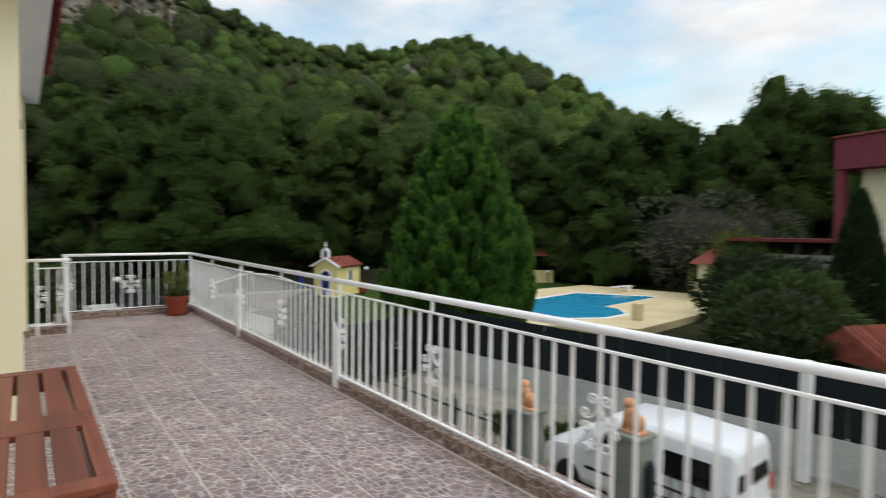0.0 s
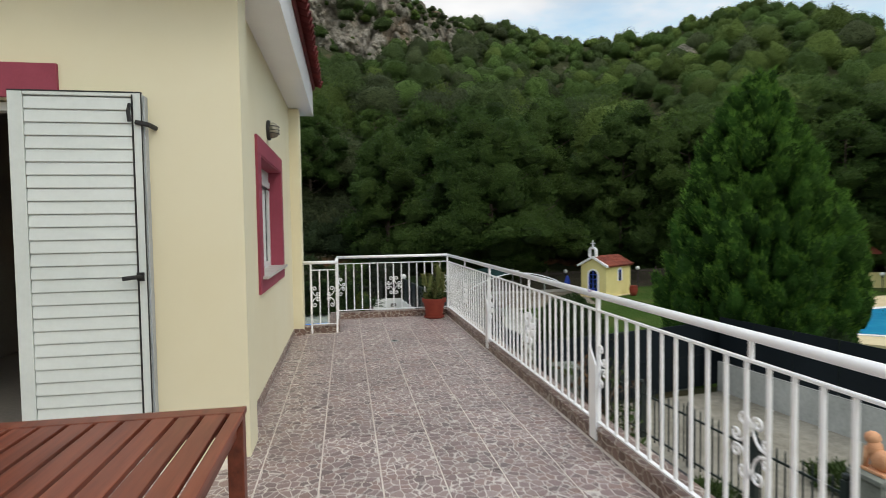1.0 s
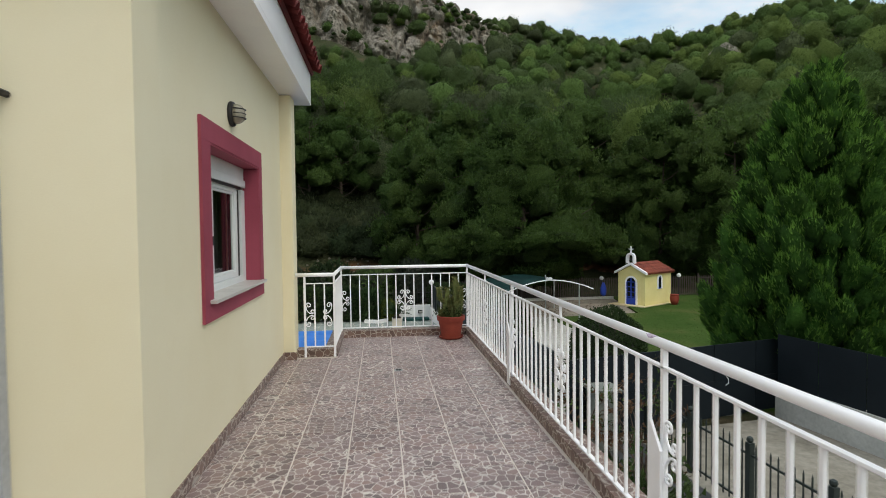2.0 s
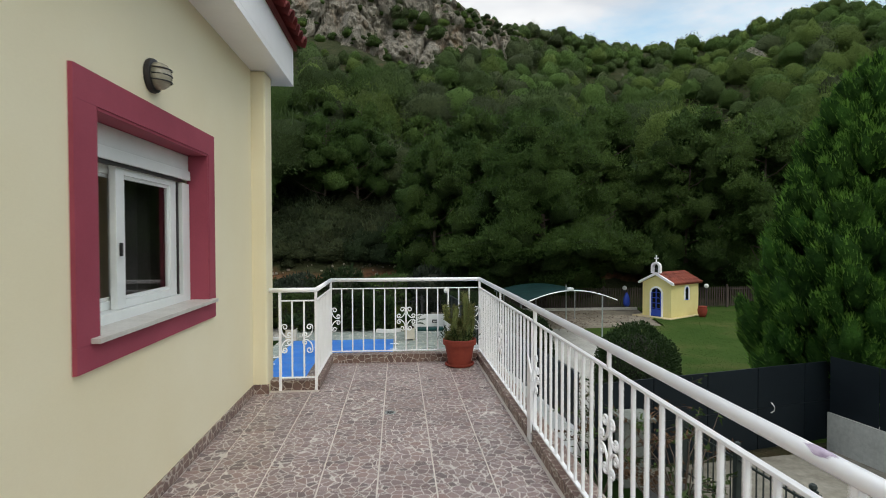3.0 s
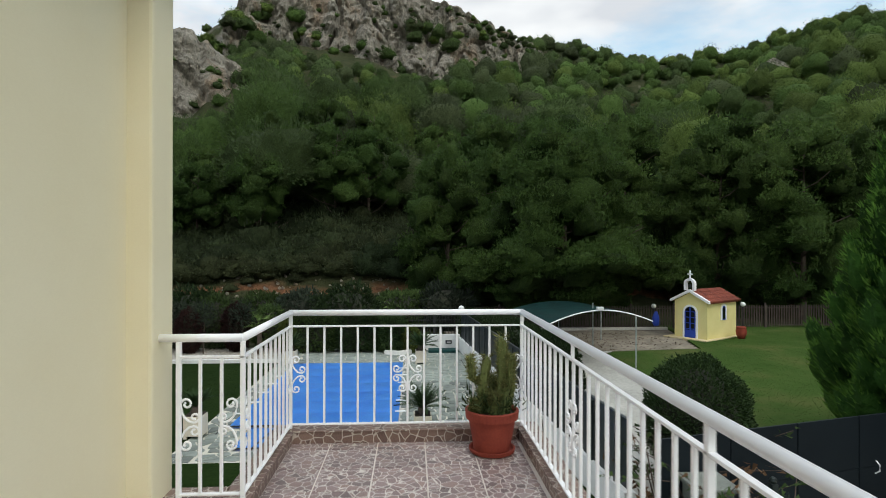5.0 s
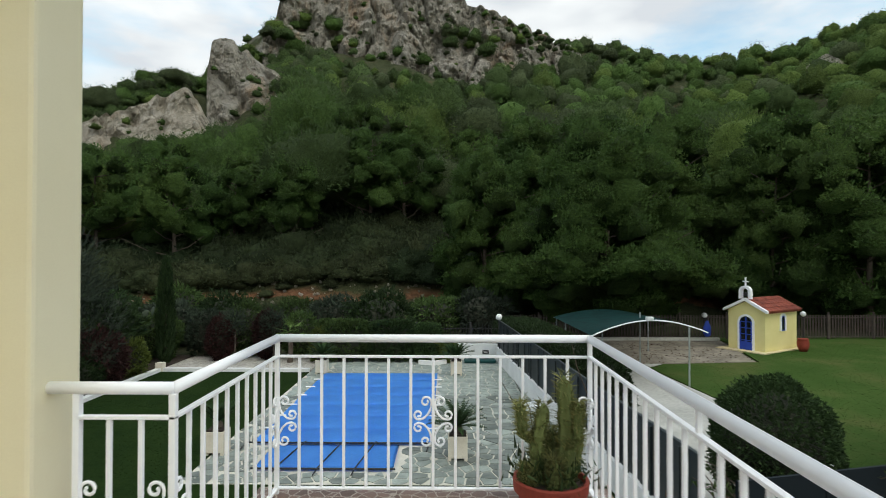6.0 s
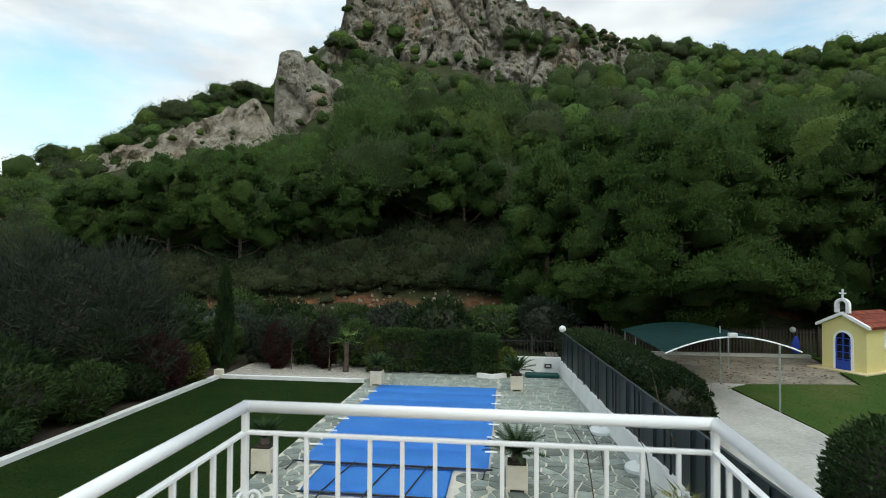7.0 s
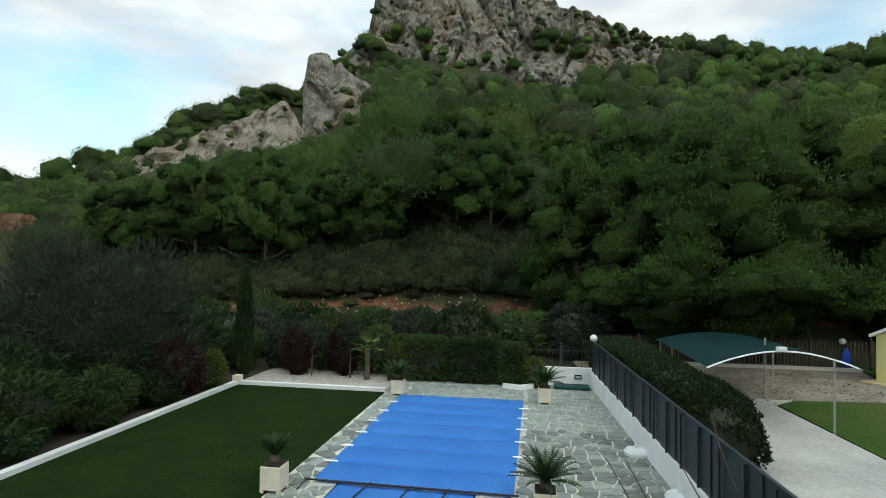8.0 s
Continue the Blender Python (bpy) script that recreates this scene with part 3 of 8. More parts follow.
# skirting tiles along the walls
for x0, x1, y0, y1 in ((WX, WX + 0.012, 4.53, 8.11), (WX, 0.450, 8.108, 8.119), (0.4375, 0.450, 8.1195, 8.134)):
    stretch("baseboard", x0, x1, y0, y1, 0.0, 0.085, M["skirting"], "stone-print skirting tile along the wall", "baseboard", 0.002)

# kerb that carries the railing
for x0, x1, y0, y1 in ((2.534, 2.68, -4.0, 9.43), (0.748, 2.532, 9.29, 9.43), (0.748, 0.890, 8.220, 9.288), (0.438, 0.746, 8.220, 8.36)):
    stretch("kerb", x0, x1, y0, y1, -0.003, 0.078, M["skirting"], "low stone-print tiled kerb under the railing", "kerb", 0.004)
    stretch("kerb_cap", x0 - 0.008, x1 + 0.008, y0 - 0.008 if y0 > 0 else y0, y1 + 0.008, 0.0795, 0.090, M["skirting"], "thin stone capping on the kerb", "kerb", 0.003)

# eave, fascia and roof edge
stretch("soffit", -0.3, 0.592, 3.85, 8.654, 2.925, 2.975, M["white_paint"], "white painted soffit under the eave", "soffit")
stretch("fascia", 0.50, 0.592, 3.85, 8.654, 2.977, 3.29, M["white_paint"], "deep white painted fascia under the roof edge", "fascia", 0.004)
stretch("fascia", -6.3, 0.498, 8.56, 8.654, 2.977, 3.29, M["white_paint"], "deep white painted fascia under the roof edge", "fascia", 0.004)
stretch("fascia", -6.3, 0.498, 3.85, 3.94, 2.977, 3.29, M["white_paint"], "deep white painted fascia under the roof edge", "fascia", 0.004)
stretch("soffit", -6.3, -0.302, 3.85, 8.654, 2.977, 3.0, M["white_paint"], "white painted soffit under the eave", "soffit")


def barrel_tile(length, r):
    bm = bmesh.new()
    rows = []
    for x, k in ((0, 1.0), (length, 0.86)):
        rows.append([[bm.verts.new((-x, rr * math.cos(a) * k, rr * math.sin(a) * k + (0.012 if k == 1 else 0))) for a in np.linspace(0, math.pi, 7)] for rr in (r, r - 0.014)])
    for i in range(6):
        bm.faces.new((rows[0][0][i], rows[0][0][i + 1], rows[1][0][i + 1], rows[1][0][i]))
        bm.faces.new((rows[0][1][i], rows[1][1][i], rows[1][1][i + 1], rows[0][1][i + 1]))
        bm.faces.new((rows[0][0][i], rows[0][1][i], rows[0][1][i + 1], rows[0][0][i + 1]))
    return finish("roof_tile", bm, M["roof_dark"])


roof = tagged(root("roof", (0.6, 6.2, 3.30)), "red barrel-tile roof of the house", "roof", kind="structure")
slope = 22.0
bm = bmesh.new()
box(bm, -7.4, 0.02, -2.42, 2.5, -0.02, 0.02, m=pose(0, 0, 0.01, 0, slope, 0))
part("deck", bm, M["roof_dark"], roof, world=False)
tile_mesh = barrel_tile(0.42, 0.085)
y = -2.4
while y < 2.5:
    for k in range(4):
        ob = new("roof_tile", tile_mesh)
        ob.parent = roof
        ob.matrix_basis = pose(0, 0, 0.03, 0, slope, 0) @ pose(0.10 - 0.36 * k + random.uniform(-0.008, 0.008), y, 0.01, random.uniform(-2, 2), 0, random.uniform(-1, 1))
    y += 0.165

# window in the long wall
win = tagged(root("window_1", (WX, 6.23, 1.0)), "white sliding window with a raised roller shutter in a burgundy surround", "window", kind="structure")
bm = bmesh.new()
for y0, y1, z0, z1 in ((5.335, 7.05, 1.995, 2.135), (5.335, 7.05, 0.865, 0.975), (5.335, 5.515, 0.976, 1.994), (6.93, 7.05, 0.976, 1.994)):
    box(bm, WX - 0.001, WX + 0.02, y0, y1, z0, z1)
part("surround", bm, M["red_paint"], win, "raised burgundy painted surround")
bm = bmesh.new()
box(bm, 0.19, WX + 0.015, 5.501, 5.514, 1.0, 1.994)
box(bm, 0.19, WX + 0.015, 6.916, 6.929, 1.0, 1.994)
box(bm, 0.19, WX + 0.015, 5.53, 6.915, 1.981, 1.994)
part("reveal", bm, M["red_paint"], win, "burgundy painted reveal")
part("window_sill", boxed(0.14, WX + 0.06, 5.44, 6.985, 0.977, 1.0, bevel=0.003), M["marble"], win, "pale grey marble sill")
sb = part("shutter_box", boxed(0.187, 0.20, 5.53, 6.915, 1.876, 1.98, bevel=0.004), M["upvc"], win, "white roller shutter box")
part("lower_lid", boxed(0.187, 0.214, 5.53, 6.915, 1.81, 1.8745, bevel=0.006), M["upvc"], sb)
part("brush_strip", boxed(0.186, 0.204, 5.586, 6.789, 1.792, 1.8095), M["black_iron"], sb, "black brush strip")
bm = bmesh.new()
for y0, y1 in ((5.516, 5.585), (6.79, 6.915)):
    box(bm, 0.08, 0.205, y0, y1, 1.0, 1.789, bevel=0.004)
box(bm, 0.08, 0.205, 5.586, 6.799, 1.0, 1.052, bevel=0.004)
box(bm, 0.04, 0.098, 5.586, 6.789, 1.862, 1.905, bevel=0.004)
part("window_frame", bm, M["upvc"], win)


def sash(x, y0, y1, z0, z1, parent):
    bm = bmesh.new()
    w, v = 0.085, 0.045
    for a, b, c, d in ((y0, y0 + w, z0, z1), (y1 - w, y1, z0, z1), (y0 + w, y1 - w, z0, z0 + v), (y0 + w, y1 - w, z1 - v, z1)):
        box(bm, x - 0.018, x + 0.018, a, b, c, d, bevel=0.004)
    # stepped glazing bead
    e, h = w + 0.025, v + 0.018
    for a, b, c, d in ((y0 + w, y0 + e, z0 + v, z1 - v), (y1 - e, y1 - w, z0 + v, z1 - v), (y0 + e, y1 - e, z0 + v, z0 + h), (y0 + e, y1 - e, z1 - h, z1 - v)):
        box(bm, x - 0.012, x + 0.008, a, b, c, d, bevel=0.003)
    s = part("sash", bm, M["upvc"], parent)
    glass = bmesh.new()
    glass.faces.new([glass.verts.new((x, yy, zz)) for yy, zz in ((y0 + w, z0 + v), (y1 - w, z0 + v), (y1 - w, z1 - v), (y0 + w, z1 - v))])
    part("pane", glass, M["glass"], s).visible_shadow = False
    part("latch", boxed(x + 0.019, x + 0.032, y0 + 0.022, y0 + 0.04, 1.33, 1.40, bevel=0.003), M["black_iron"], s)
    return s


sash(0.165, 5.97, 6.74, 1.054, 1.80, win)
sash(0.12, 5.587, 6.14, 1.054, 1.80, win)
part("head", boxed(0.10, 0.185, 5.587, 6.741, 1.802, 1.861, bevel=0.003), M["upvc"], win)
part("gasket", boxed(0.10, 0.19, 6.742, 6.762, 1.054, 1.785), M["black_iron"], win)
# curtain inside
bm = bmesh.new()
pts = [(0.06 + 0.025 * math.sin(34 * yy) + 0.01 * math.sin(13 * yy), yy) for yy in np.linspace(6.32, 6.95, 50)]
lo = [bm.verts.new((x - 0.05, yy, 0.15)) for x, yy in pts]
hi = [bm.verts.new((x - 0.05, yy, 2.2)) for x, yy in pts]
for i in range(len(pts) - 1):
    bm.faces.new((lo[i], lo[i + 1], hi[i + 1], hi[i]))
bmesh.ops.solidify(bm, geom=bm.faces[:], thickness=0.004)
thing("curtain", bm, M["curtain"], "grey-brown curtain hanging in folds inside the window", "curtain", smooth=True)

# bulkhead lamp over the window
lamp = tagged(root("wall_lamp", (WX, 6.09, 2.29)), "round caged bulkhead lamp with a ribbed glass bowl on the wall", "lamp")
bm = lathe(bmesh.new(), [(0.088, 0), (0.092, 0.012), (0.088, 0.028), (0.07, 0.032)], seg=28)
bmesh.ops.transform(bm, matrix=pose(0, 0, 0, 0, 90, 0), verts=bm.verts)
part("base_ring", bm, M["black_iron"], lamp, "dark metal ring", world=False, smooth=False)
bm = lathe(bmesh.new(), [(0.072, 0.03), (0.070, 0.06), (0.058, 0.085), (0.035, 0.1), (0.008, 0.106)], seg=28)
bmesh.ops.transform(bm, matrix=pose(0, 0, 0, 0, 90, 0), verts=bm.verts)
part("glass_bowl", bm, plain("ribbed_opal_glass", rgb("8f8a78"), rgb("a9a493"), 30, 120, 0.25, 0.3, 0.003), lamp, "ribbed clear glass bowl", world=False, smooth=True)
for k in (-1, 0, 1):
    bm = bmesh.new()
    tube(bm, [(0.032 + 0.076 * math.sin(a), 0.074 * math.cos(a), k * 0.032) for a in np.linspace(0.05, math.pi - 0.05, 12)], 0.004, 6)
    part("cage_bar", bm, M["black_iron"], lamp, world=False)

# garden door: surround, dark room, and the open louvred shutter folded on the wall
door = tagged(root("door_1", (-1.4, 4.25, 0)), "garden doorway with a burgundy surround and an open white louvred shutter", "door", kind="structure")
bm = bmesh.new()
for x0, x1, z0, z1 in ((-2.28, -0.575, 2.14, 2.33), (-2.28, -2.1, 0.0, 2.139), (-0.77, -0.575, 0.0, 2.139)):
    box(bm, x0, x1, 4.228, 4.251, z0, z1)
part("surround", bm, M["red_paint"], door, "burgundy painted surround")
bm = bmesh.new()
box(bm, -0.82, -0.771, 4.32, 4.40, 0, 2.13, bevel=0.004)
box(bm, -2.099, -2.05, 4.32, 4.40, 0, 2.13, bevel=0.004)
box(bm, -2.049, -0.821, 4.32, 4.40, 2.08, 2.13, bevel=0.004)
part("door_frame", bm, M["upvc"], door)
SX0, SX1, SY0, SY1, SZ0, SZ1 = -0.805, -0.125, 4.180, 4.222, 0.03, 2.165
sh = part("shutter_leaf", boxed(SX0, SX0 + 0.075, SY0, SY1, SZ0, SZ1, bevel=0.004), M["shutter"], door, "white louvred shutter leaf")
bm = bmesh.new()
box(bm, SX1 - 0.045, SX1, SY0, SY1, SZ0, SZ1, bevel=0.004)
box(bm, SX0 + 0.076, SX1 - 0.046, SY0, SY1, SZ1 - 0.02, SZ1, bevel=0.004)
box(bm, SX0 + 0.076, SX1 - 0.046, SY0, SY1, SZ0, SZ0 + 0.07, bevel=0.004)
part("stile", bm, M["shutter"], sh)
z = SZ0 + 0.075
slat_bm = box(bmesh.new(), SX0 + 0.077, SX1 - 0.047, SY0 + 0.004, SY0 + 0.022, 0, 0.0712, bevel=0.005)
bmesh.ops.rotate(slat_bm, cent=(0, SY0 + 0.01, 0.034), matrix=Euler((radians(-8), 0, 0)).to_matrix(), verts=slat_bm.verts)
slat_me = finish("slat", slat_bm, M["shutter"])
slat_me.transform(Matrix.Translation((1.4, -4.25, 0)))
while z < SZ1 - 0.08:
    ob = new("slat", slat_me)
    ob.parent = sh
    ob.location = (0, 0, z)
    z += 0.0727
part("backing", boxed(SX0 + 0.076, SX1 - 0.046, SY1 - 0.012, SY1 - 0.004, SZ0 + 0.07, SZ1 - 0.02), M["shutter"], sh)
bm = bmesh.new()
box(bm, SX1 - 0.053, SX1 - 0.046, SY0 - 0.003, SY0 + 0.012, SZ0 + 0.02, SZ1 - 0.01)
box(bm, SX0, SX1, SY0 - 0.002, SY0 + 0.02, SZ1 + 0.0005, SZ1 + 0.007)
box(bm, SX1 - 0.004, SX1 + 0.0015, SY0 - 0.002, SY0 + 0.006, SZ0, SZ1)
part("seal_strip", bm, M["black_iron"], sh, "black sealing strip")
bm = bmesh.new()
tube(bm, [(SX1 - 0.060, SY0 - 0.004, 2.10), (SX1 - 0.060, SY0 - 0.03, 2.06), (SX1 - 0.055, SY0 - 0.028, 2.0)], 0.011, 8)
part("bolt", bm, M["black_iron"], sh)
bm = bmesh.new()
tube(bm, [(SX1 - 0.030, SY0 - 0.008, 1.125), (SX1 - 0.050, SY0 - 0.045, 1.125), (SX1 - 0.115, SY0 - 0.045, 1.118)], 0.013, 8)
box(bm, SX1 - 0.055, SX1 - 0.015, SY0 - 0.012, SY0, 1.10, 1.15, bevel=0.003)
part("handle", bm, M["black_iron"], sh, "black lever handle")
bm = bmesh.new()
tube(bm, [(SX1 - 0.03, SY0 - 0.01, 2.0), (SX1 + 0.04, SY0 - 0.012, 1.985), (SX1 + 0.05, 4.25, 1.98)], 0.014, 8)
part("holder", bm, M["black_iron"], door, "black shutter holder")
part("jamb_strip", boxed(SX1 + 0.002, SX1 + 0.012, 4.195, 4.249, SZ0, SZ1 - 0.01, bevel=0.003), plain("grey_aluminium", rgb("9fa3a8"), rgb("b5b8bc"), 3, 50, 0.4, 0.05, 0.001), door, "grey aluminium edge")

# floor drain
drain = tagged(root("floor_drain", (1.556, 7.474, 0.0)), "small round metal floor drain in the tiles", "drain")
part("grate", lathe(bmesh.new(), [(0.045, 0.0005), (0.045, 0.004), (0.04, 0.006), (0.0385, 0.003)], seg=20), M["galv"], drain, world=False)
for k in range(5):
    part("slot", boxed(-0.028, 0.028, -0.026 + k * 0.013 - 0.003, -0.026 + k * 0.013 + 0.003, 0.0032, 0.0045), M["black_iron"], drain, world=False)


# ---- railing ----
railing = tagged(root("railing", (RX, RY, 0.09)), "white painted steel railing with scroll ornaments round the terrace", "railing")
bm = bmesh.new()
tube(bm, [(RX, -4.0, RAIL_TOP - 0.022), (RX, RY, RAIL_TOP - 0.022)], 0.022, 16)
part("top_rail", bm, M["white_paint"], railing, smooth=True)
for p, q in (((RX + 0.01, RY), (LX - 0.01, RY)), ((LX, RY), (LX, LY)), ((LX, LY), (0.43, LY))):
    bm = bmesh.new()
    tube(bm, [(*p, RAIL_TOP - 0.022), (*q, RAIL_TOP - 0.022)], 0.0217, 16)
    part("top_rail", bm, M["white_paint"], railing, smooth=True)
for z0, z1, w in ((0.830, 0.843, 0.012), (0.116, 0.127, 0.013)):
    for x0, x1, y0, y1 in ((RX - w, RX + w, -4.0, RY + w), (LX - w, RX - w - 0.001, RY - w, RY + w), (LX - w, LX + w, LY - w, RY - w - 0.001), (0.535, LX - w - 0.001, LY - w, LY + w)):
        part("rail_bar", boxed(x0, x1, y0, y1, z0, z1, bevel=0.003), M["white_paint"], railing)
bal_me = finish("baluster", boxed(-0.008, 0.008, -0.008, 0.008, 0.128, 0.829, bevel=0.003), M["white_paint"])
bal_me.transform(Matrix.Translation((0, 0, -0.09)))


def baluster(x, y):
    ob = new("baluster", bal_me)
    ob.parent = railing
    ob.location = (x - RX, y - RY, 0)


def scroll(x, y, along, zc=0.485, sides=(-1, 1)):
    """A pair of mirrored wrought scrolls at a baluster."""
    bm = bmesh.new()
    for s in sides:
        for v in (-1, 1):
            pts = [(0.040 - (0.009 + 0.021 * k) * math.cos(2.3 * math.pi * (1 - k)), 0.106 + (0.009 + 0.021 * k) * math.sin(2.3 * math.pi * (1 - k))) for k in np.linspace(0, 1, 22)]
            pts += [(0.011, 0.088), (0.016, 0.062), (0.030, 0.036), (0.052, 0.016)]
            pts += [(0.080 + (0.027 - 0.019 * k) * math.cos(-0.62 * math.pi + 2.3 * math.pi * k), 0.036 + (0.027 - 0.019 * k) * math.sin(-0.62 * math.pi + 2.3 * math.pi * k)) for k in np.linspace(0, 1, 22)]
            path = [(x + (u * s if along == "x" else 0), y + (u * s if along == "y" else 0), zc + w * v) for u, w in pts]
            tube(bm, path, 0.0062, 6)
    return part("scroll", bm, M["white_paint"], railing, "curled scroll ornament")


def post(x, y, along, tall=0.55):
    bm = bmesh.new()
    if along == "y":
        box(bm, x - 0.012, x + 0.012, y - 0.012, y + 0.012, 0.09, RAIL_TOP - 0.04, bevel=0.002)
        prof = [(y - 0.045, 0.02), (y + 0.045, 0.02), (y + 0.045, tall + 0.06), (y - 0.045, tall - 0.05)]
        near = [bm.verts.new((x - 0.043, a, b)) for a, b in prof]
        far = [bm.verts.new((x - 0.031, a, b)) for a, b in prof]
        box(bm, x - 0.0305, x - 0.0125, y - 0.02, y + 0.02, tall - 0.2, tall - 0.12)
        bm.faces.new(near)
        bm.faces.new(far[::-1])
        for i in range(4):
            bm.faces.new((near[i], far[i], far[(i + 1) % 4], near[(i + 1) % 4]))
    else:
        box(bm, x - 0.012, x + 0.012, y - 0.012, y + 0.012, 0.002, RAIL_TOP - 0.04, bevel=0.003)
    return part("post", bm, M["white_paint"], railing)


# purple stain on the rail
bm = bmesh.new()
arc = [[bm.verts.new((RX + 0.0223 * math.sin(a), yy + 0.006 * math.sin(9 * a), RAIL_TOP - 0.022 + 0.0223 * math.cos(a))) for a in np.linspace(-1.1 + w, 0.5 - w, 9)] for yy, w in zip(np.linspace(4.14 - 0.04, 4.14 + 0.04, 7), (0.6, 0.25, 0.05, 0.0, 0.1, 0.35, 0.65))]
for p, q in zip(arc, arc[1:]):
    for i in range(8):
        bm.faces.new((p[i], p[i + 1], q[i + 1], q[i]))
part("stain", bm, plain("purple_stain", rgb("8f7a93"), rgb("c9bccb"), 25, 90, 0.5, 0.0, 0.001, grit=0.3), railing, "faint purple stain")
SP = 0.1206
posts_y = [RY - 2.615 - 2.695 * k for k in range(4)]
scrolls_y = [RY - 1.31, *[p - 1.3475 for p in posts_y]]
y = RY - SP
while y > -3.9:
    if min(abs(y - p) for p in posts_y) > 0.05:
        baluster(RX, y)
    y -= SP
for p in (posts_y[0], posts_y[1], posts_y[3]):
    post(RX, p, "y")
    scroll(RX, p, "y", sides=(-1,))
scrolls_y.append(posts_y[2])
baluster(RX, posts_y[2])
for p in scrolls_y:
    scroll(RX, p, "y")
    part("strut", boxed(RX - 0.008, RX + 0.008, p - 0.008, p + 0.008, 0.845, RAIL_TOP - 0.04), M["white_paint"], railing)
for k in range(1, 14):
    baluster(LX + (RX - LX) * k / 14, RY)
scroll(LX + (RX - LX) * 0.5, RY, "x")
scroll(LX, RY, "x", sides=(1,))
scroll(LX, RY, "y", sides=(-1,))
scroll(RX, RY, "y", sides=(-1,))
scroll(LX, LY, "y", sides=(1,))
scroll(RX, RY, "x", sides=(-1,))
for k in range(1, 10):
    baluster(LX, LY + (RY - LY) * k / 10)
for k in range(1, 3):
    baluster(0.535 + (LX - 0.535) * k / 3, LY)
scroll(0.535, LY, "x", sides=(1,))
scroll(LX - 0.02, LY, "x", sides=(-1,))
for x, y, d in ((RX, RY, "x"), (LX, RY, "x"), (LX, LY, "x"), (0.535, LY, "x")):
    post(x, y, d)

# ---- slatted table ----
TX0, TX1, TY0, TY1, TZ = -0.55, 0.605, 1.45, 3.0, 0.70
table = tagged(root("slatted_table", ((TX0 + TX1) / 2, (TY0 + TY1) / 2, 0)), "reddish oiled hardwood slatted garden table on the terrace", "table")
for y0, y1 in ((TY1 - 0.075, TY1), (TY0, TY0 + 0.075), (2.02, 2.20)):
    part("rail_board", boxed(TX0, TX1, y0, y1, TZ - 0.024, TZ, bevel=0.004), M["table_wood"], table)
part("edge_board", boxed(TX1 - 0.045, TX1, TY0 + 0.076, 2.019, TZ - 0.024, TZ, bevel=0.004), M["table_wood"], table)
part("edge_board", boxed(TX1 - 0.045, TX1, 2.201, TY1 - 0.076, TZ - 0.024, TZ, bevel=0.004), M["table_wood"], table)
x = TX1 - 0.061
while x > TX0 + 0.06:
    for y0, y1 in ((TY0 + 0.076, 2.019), (2.201, TY1 - 0.076)):
        part("slat", boxed(x - 0.075, x, y0, y1, TZ - 0.022, TZ - 0.002, bevel=0.004), M["table_wood"], table)
    x -= 0.091
for x0, x1, y0, y1 in ((TX0 + 0.03, TX1 - 0.03, TY1 - 0.05, TY1 - 0.028), (TX0 + 0.03, TX1 - 0.03, TY0 + 0.028, TY0 + 0.05), (TX1 - 0.05, TX1 - 0.028, TY0 + 0.06, TY1 - 0.06), (TX0 + 0.028, TX0 + 0.05, TY0 + 0.06, TY1 - 0.06)):
    part("apron", boxed(x0, x1, y0, y1, TZ - 0.10, TZ - 0.025, bevel=0.003), M["table_wood"], table)
for x in (TX0 + 0.005, TX1 - 0.065):
    for y in (TY0 + 0.005, TY1 - 0.065):
        part("leg", boxed(x, x + 0.06, y, y + 0.06, 0.0, TZ - 0.026, bevel=0.005), M["table_wood"], table)

# ---- pot with cactus ----
pot = tagged(root("plant_pot", (2.30, 9.07, 0.0)), "terracotta pot on a saucer with a tall spiny cactus", "plant pot")
part("saucer", lathe(bmesh.new(), [(0.135, 0), (0.155, 0.012), (0.16, 0.035), (0.15, 0.036), (0.14, 0.018)], seg=36), M["terracotta"], pot, world=False)
part("pot", lathe(bmesh.new(), [(0.115, 0.02), (0.125, 0.025), (0.163, 0.235), (0.163, 0.238), (0.182, 0.24), (0.186, 0.295), (0.18, 0.30), (0.168, 0.30), (0.16, 0.27)], seg=40), M["terracotta"], pot, "terracotta pot with a thick rim", world=False)
part("soil", lathe(bmesh.new(), [(0.164, 0.25), (0.163, 0.272), (0.08, 0.28), (0.01, 0.283)], seg=30), M["pot_soil"], pot, world=False)
rng = np.random.default_rng(4)


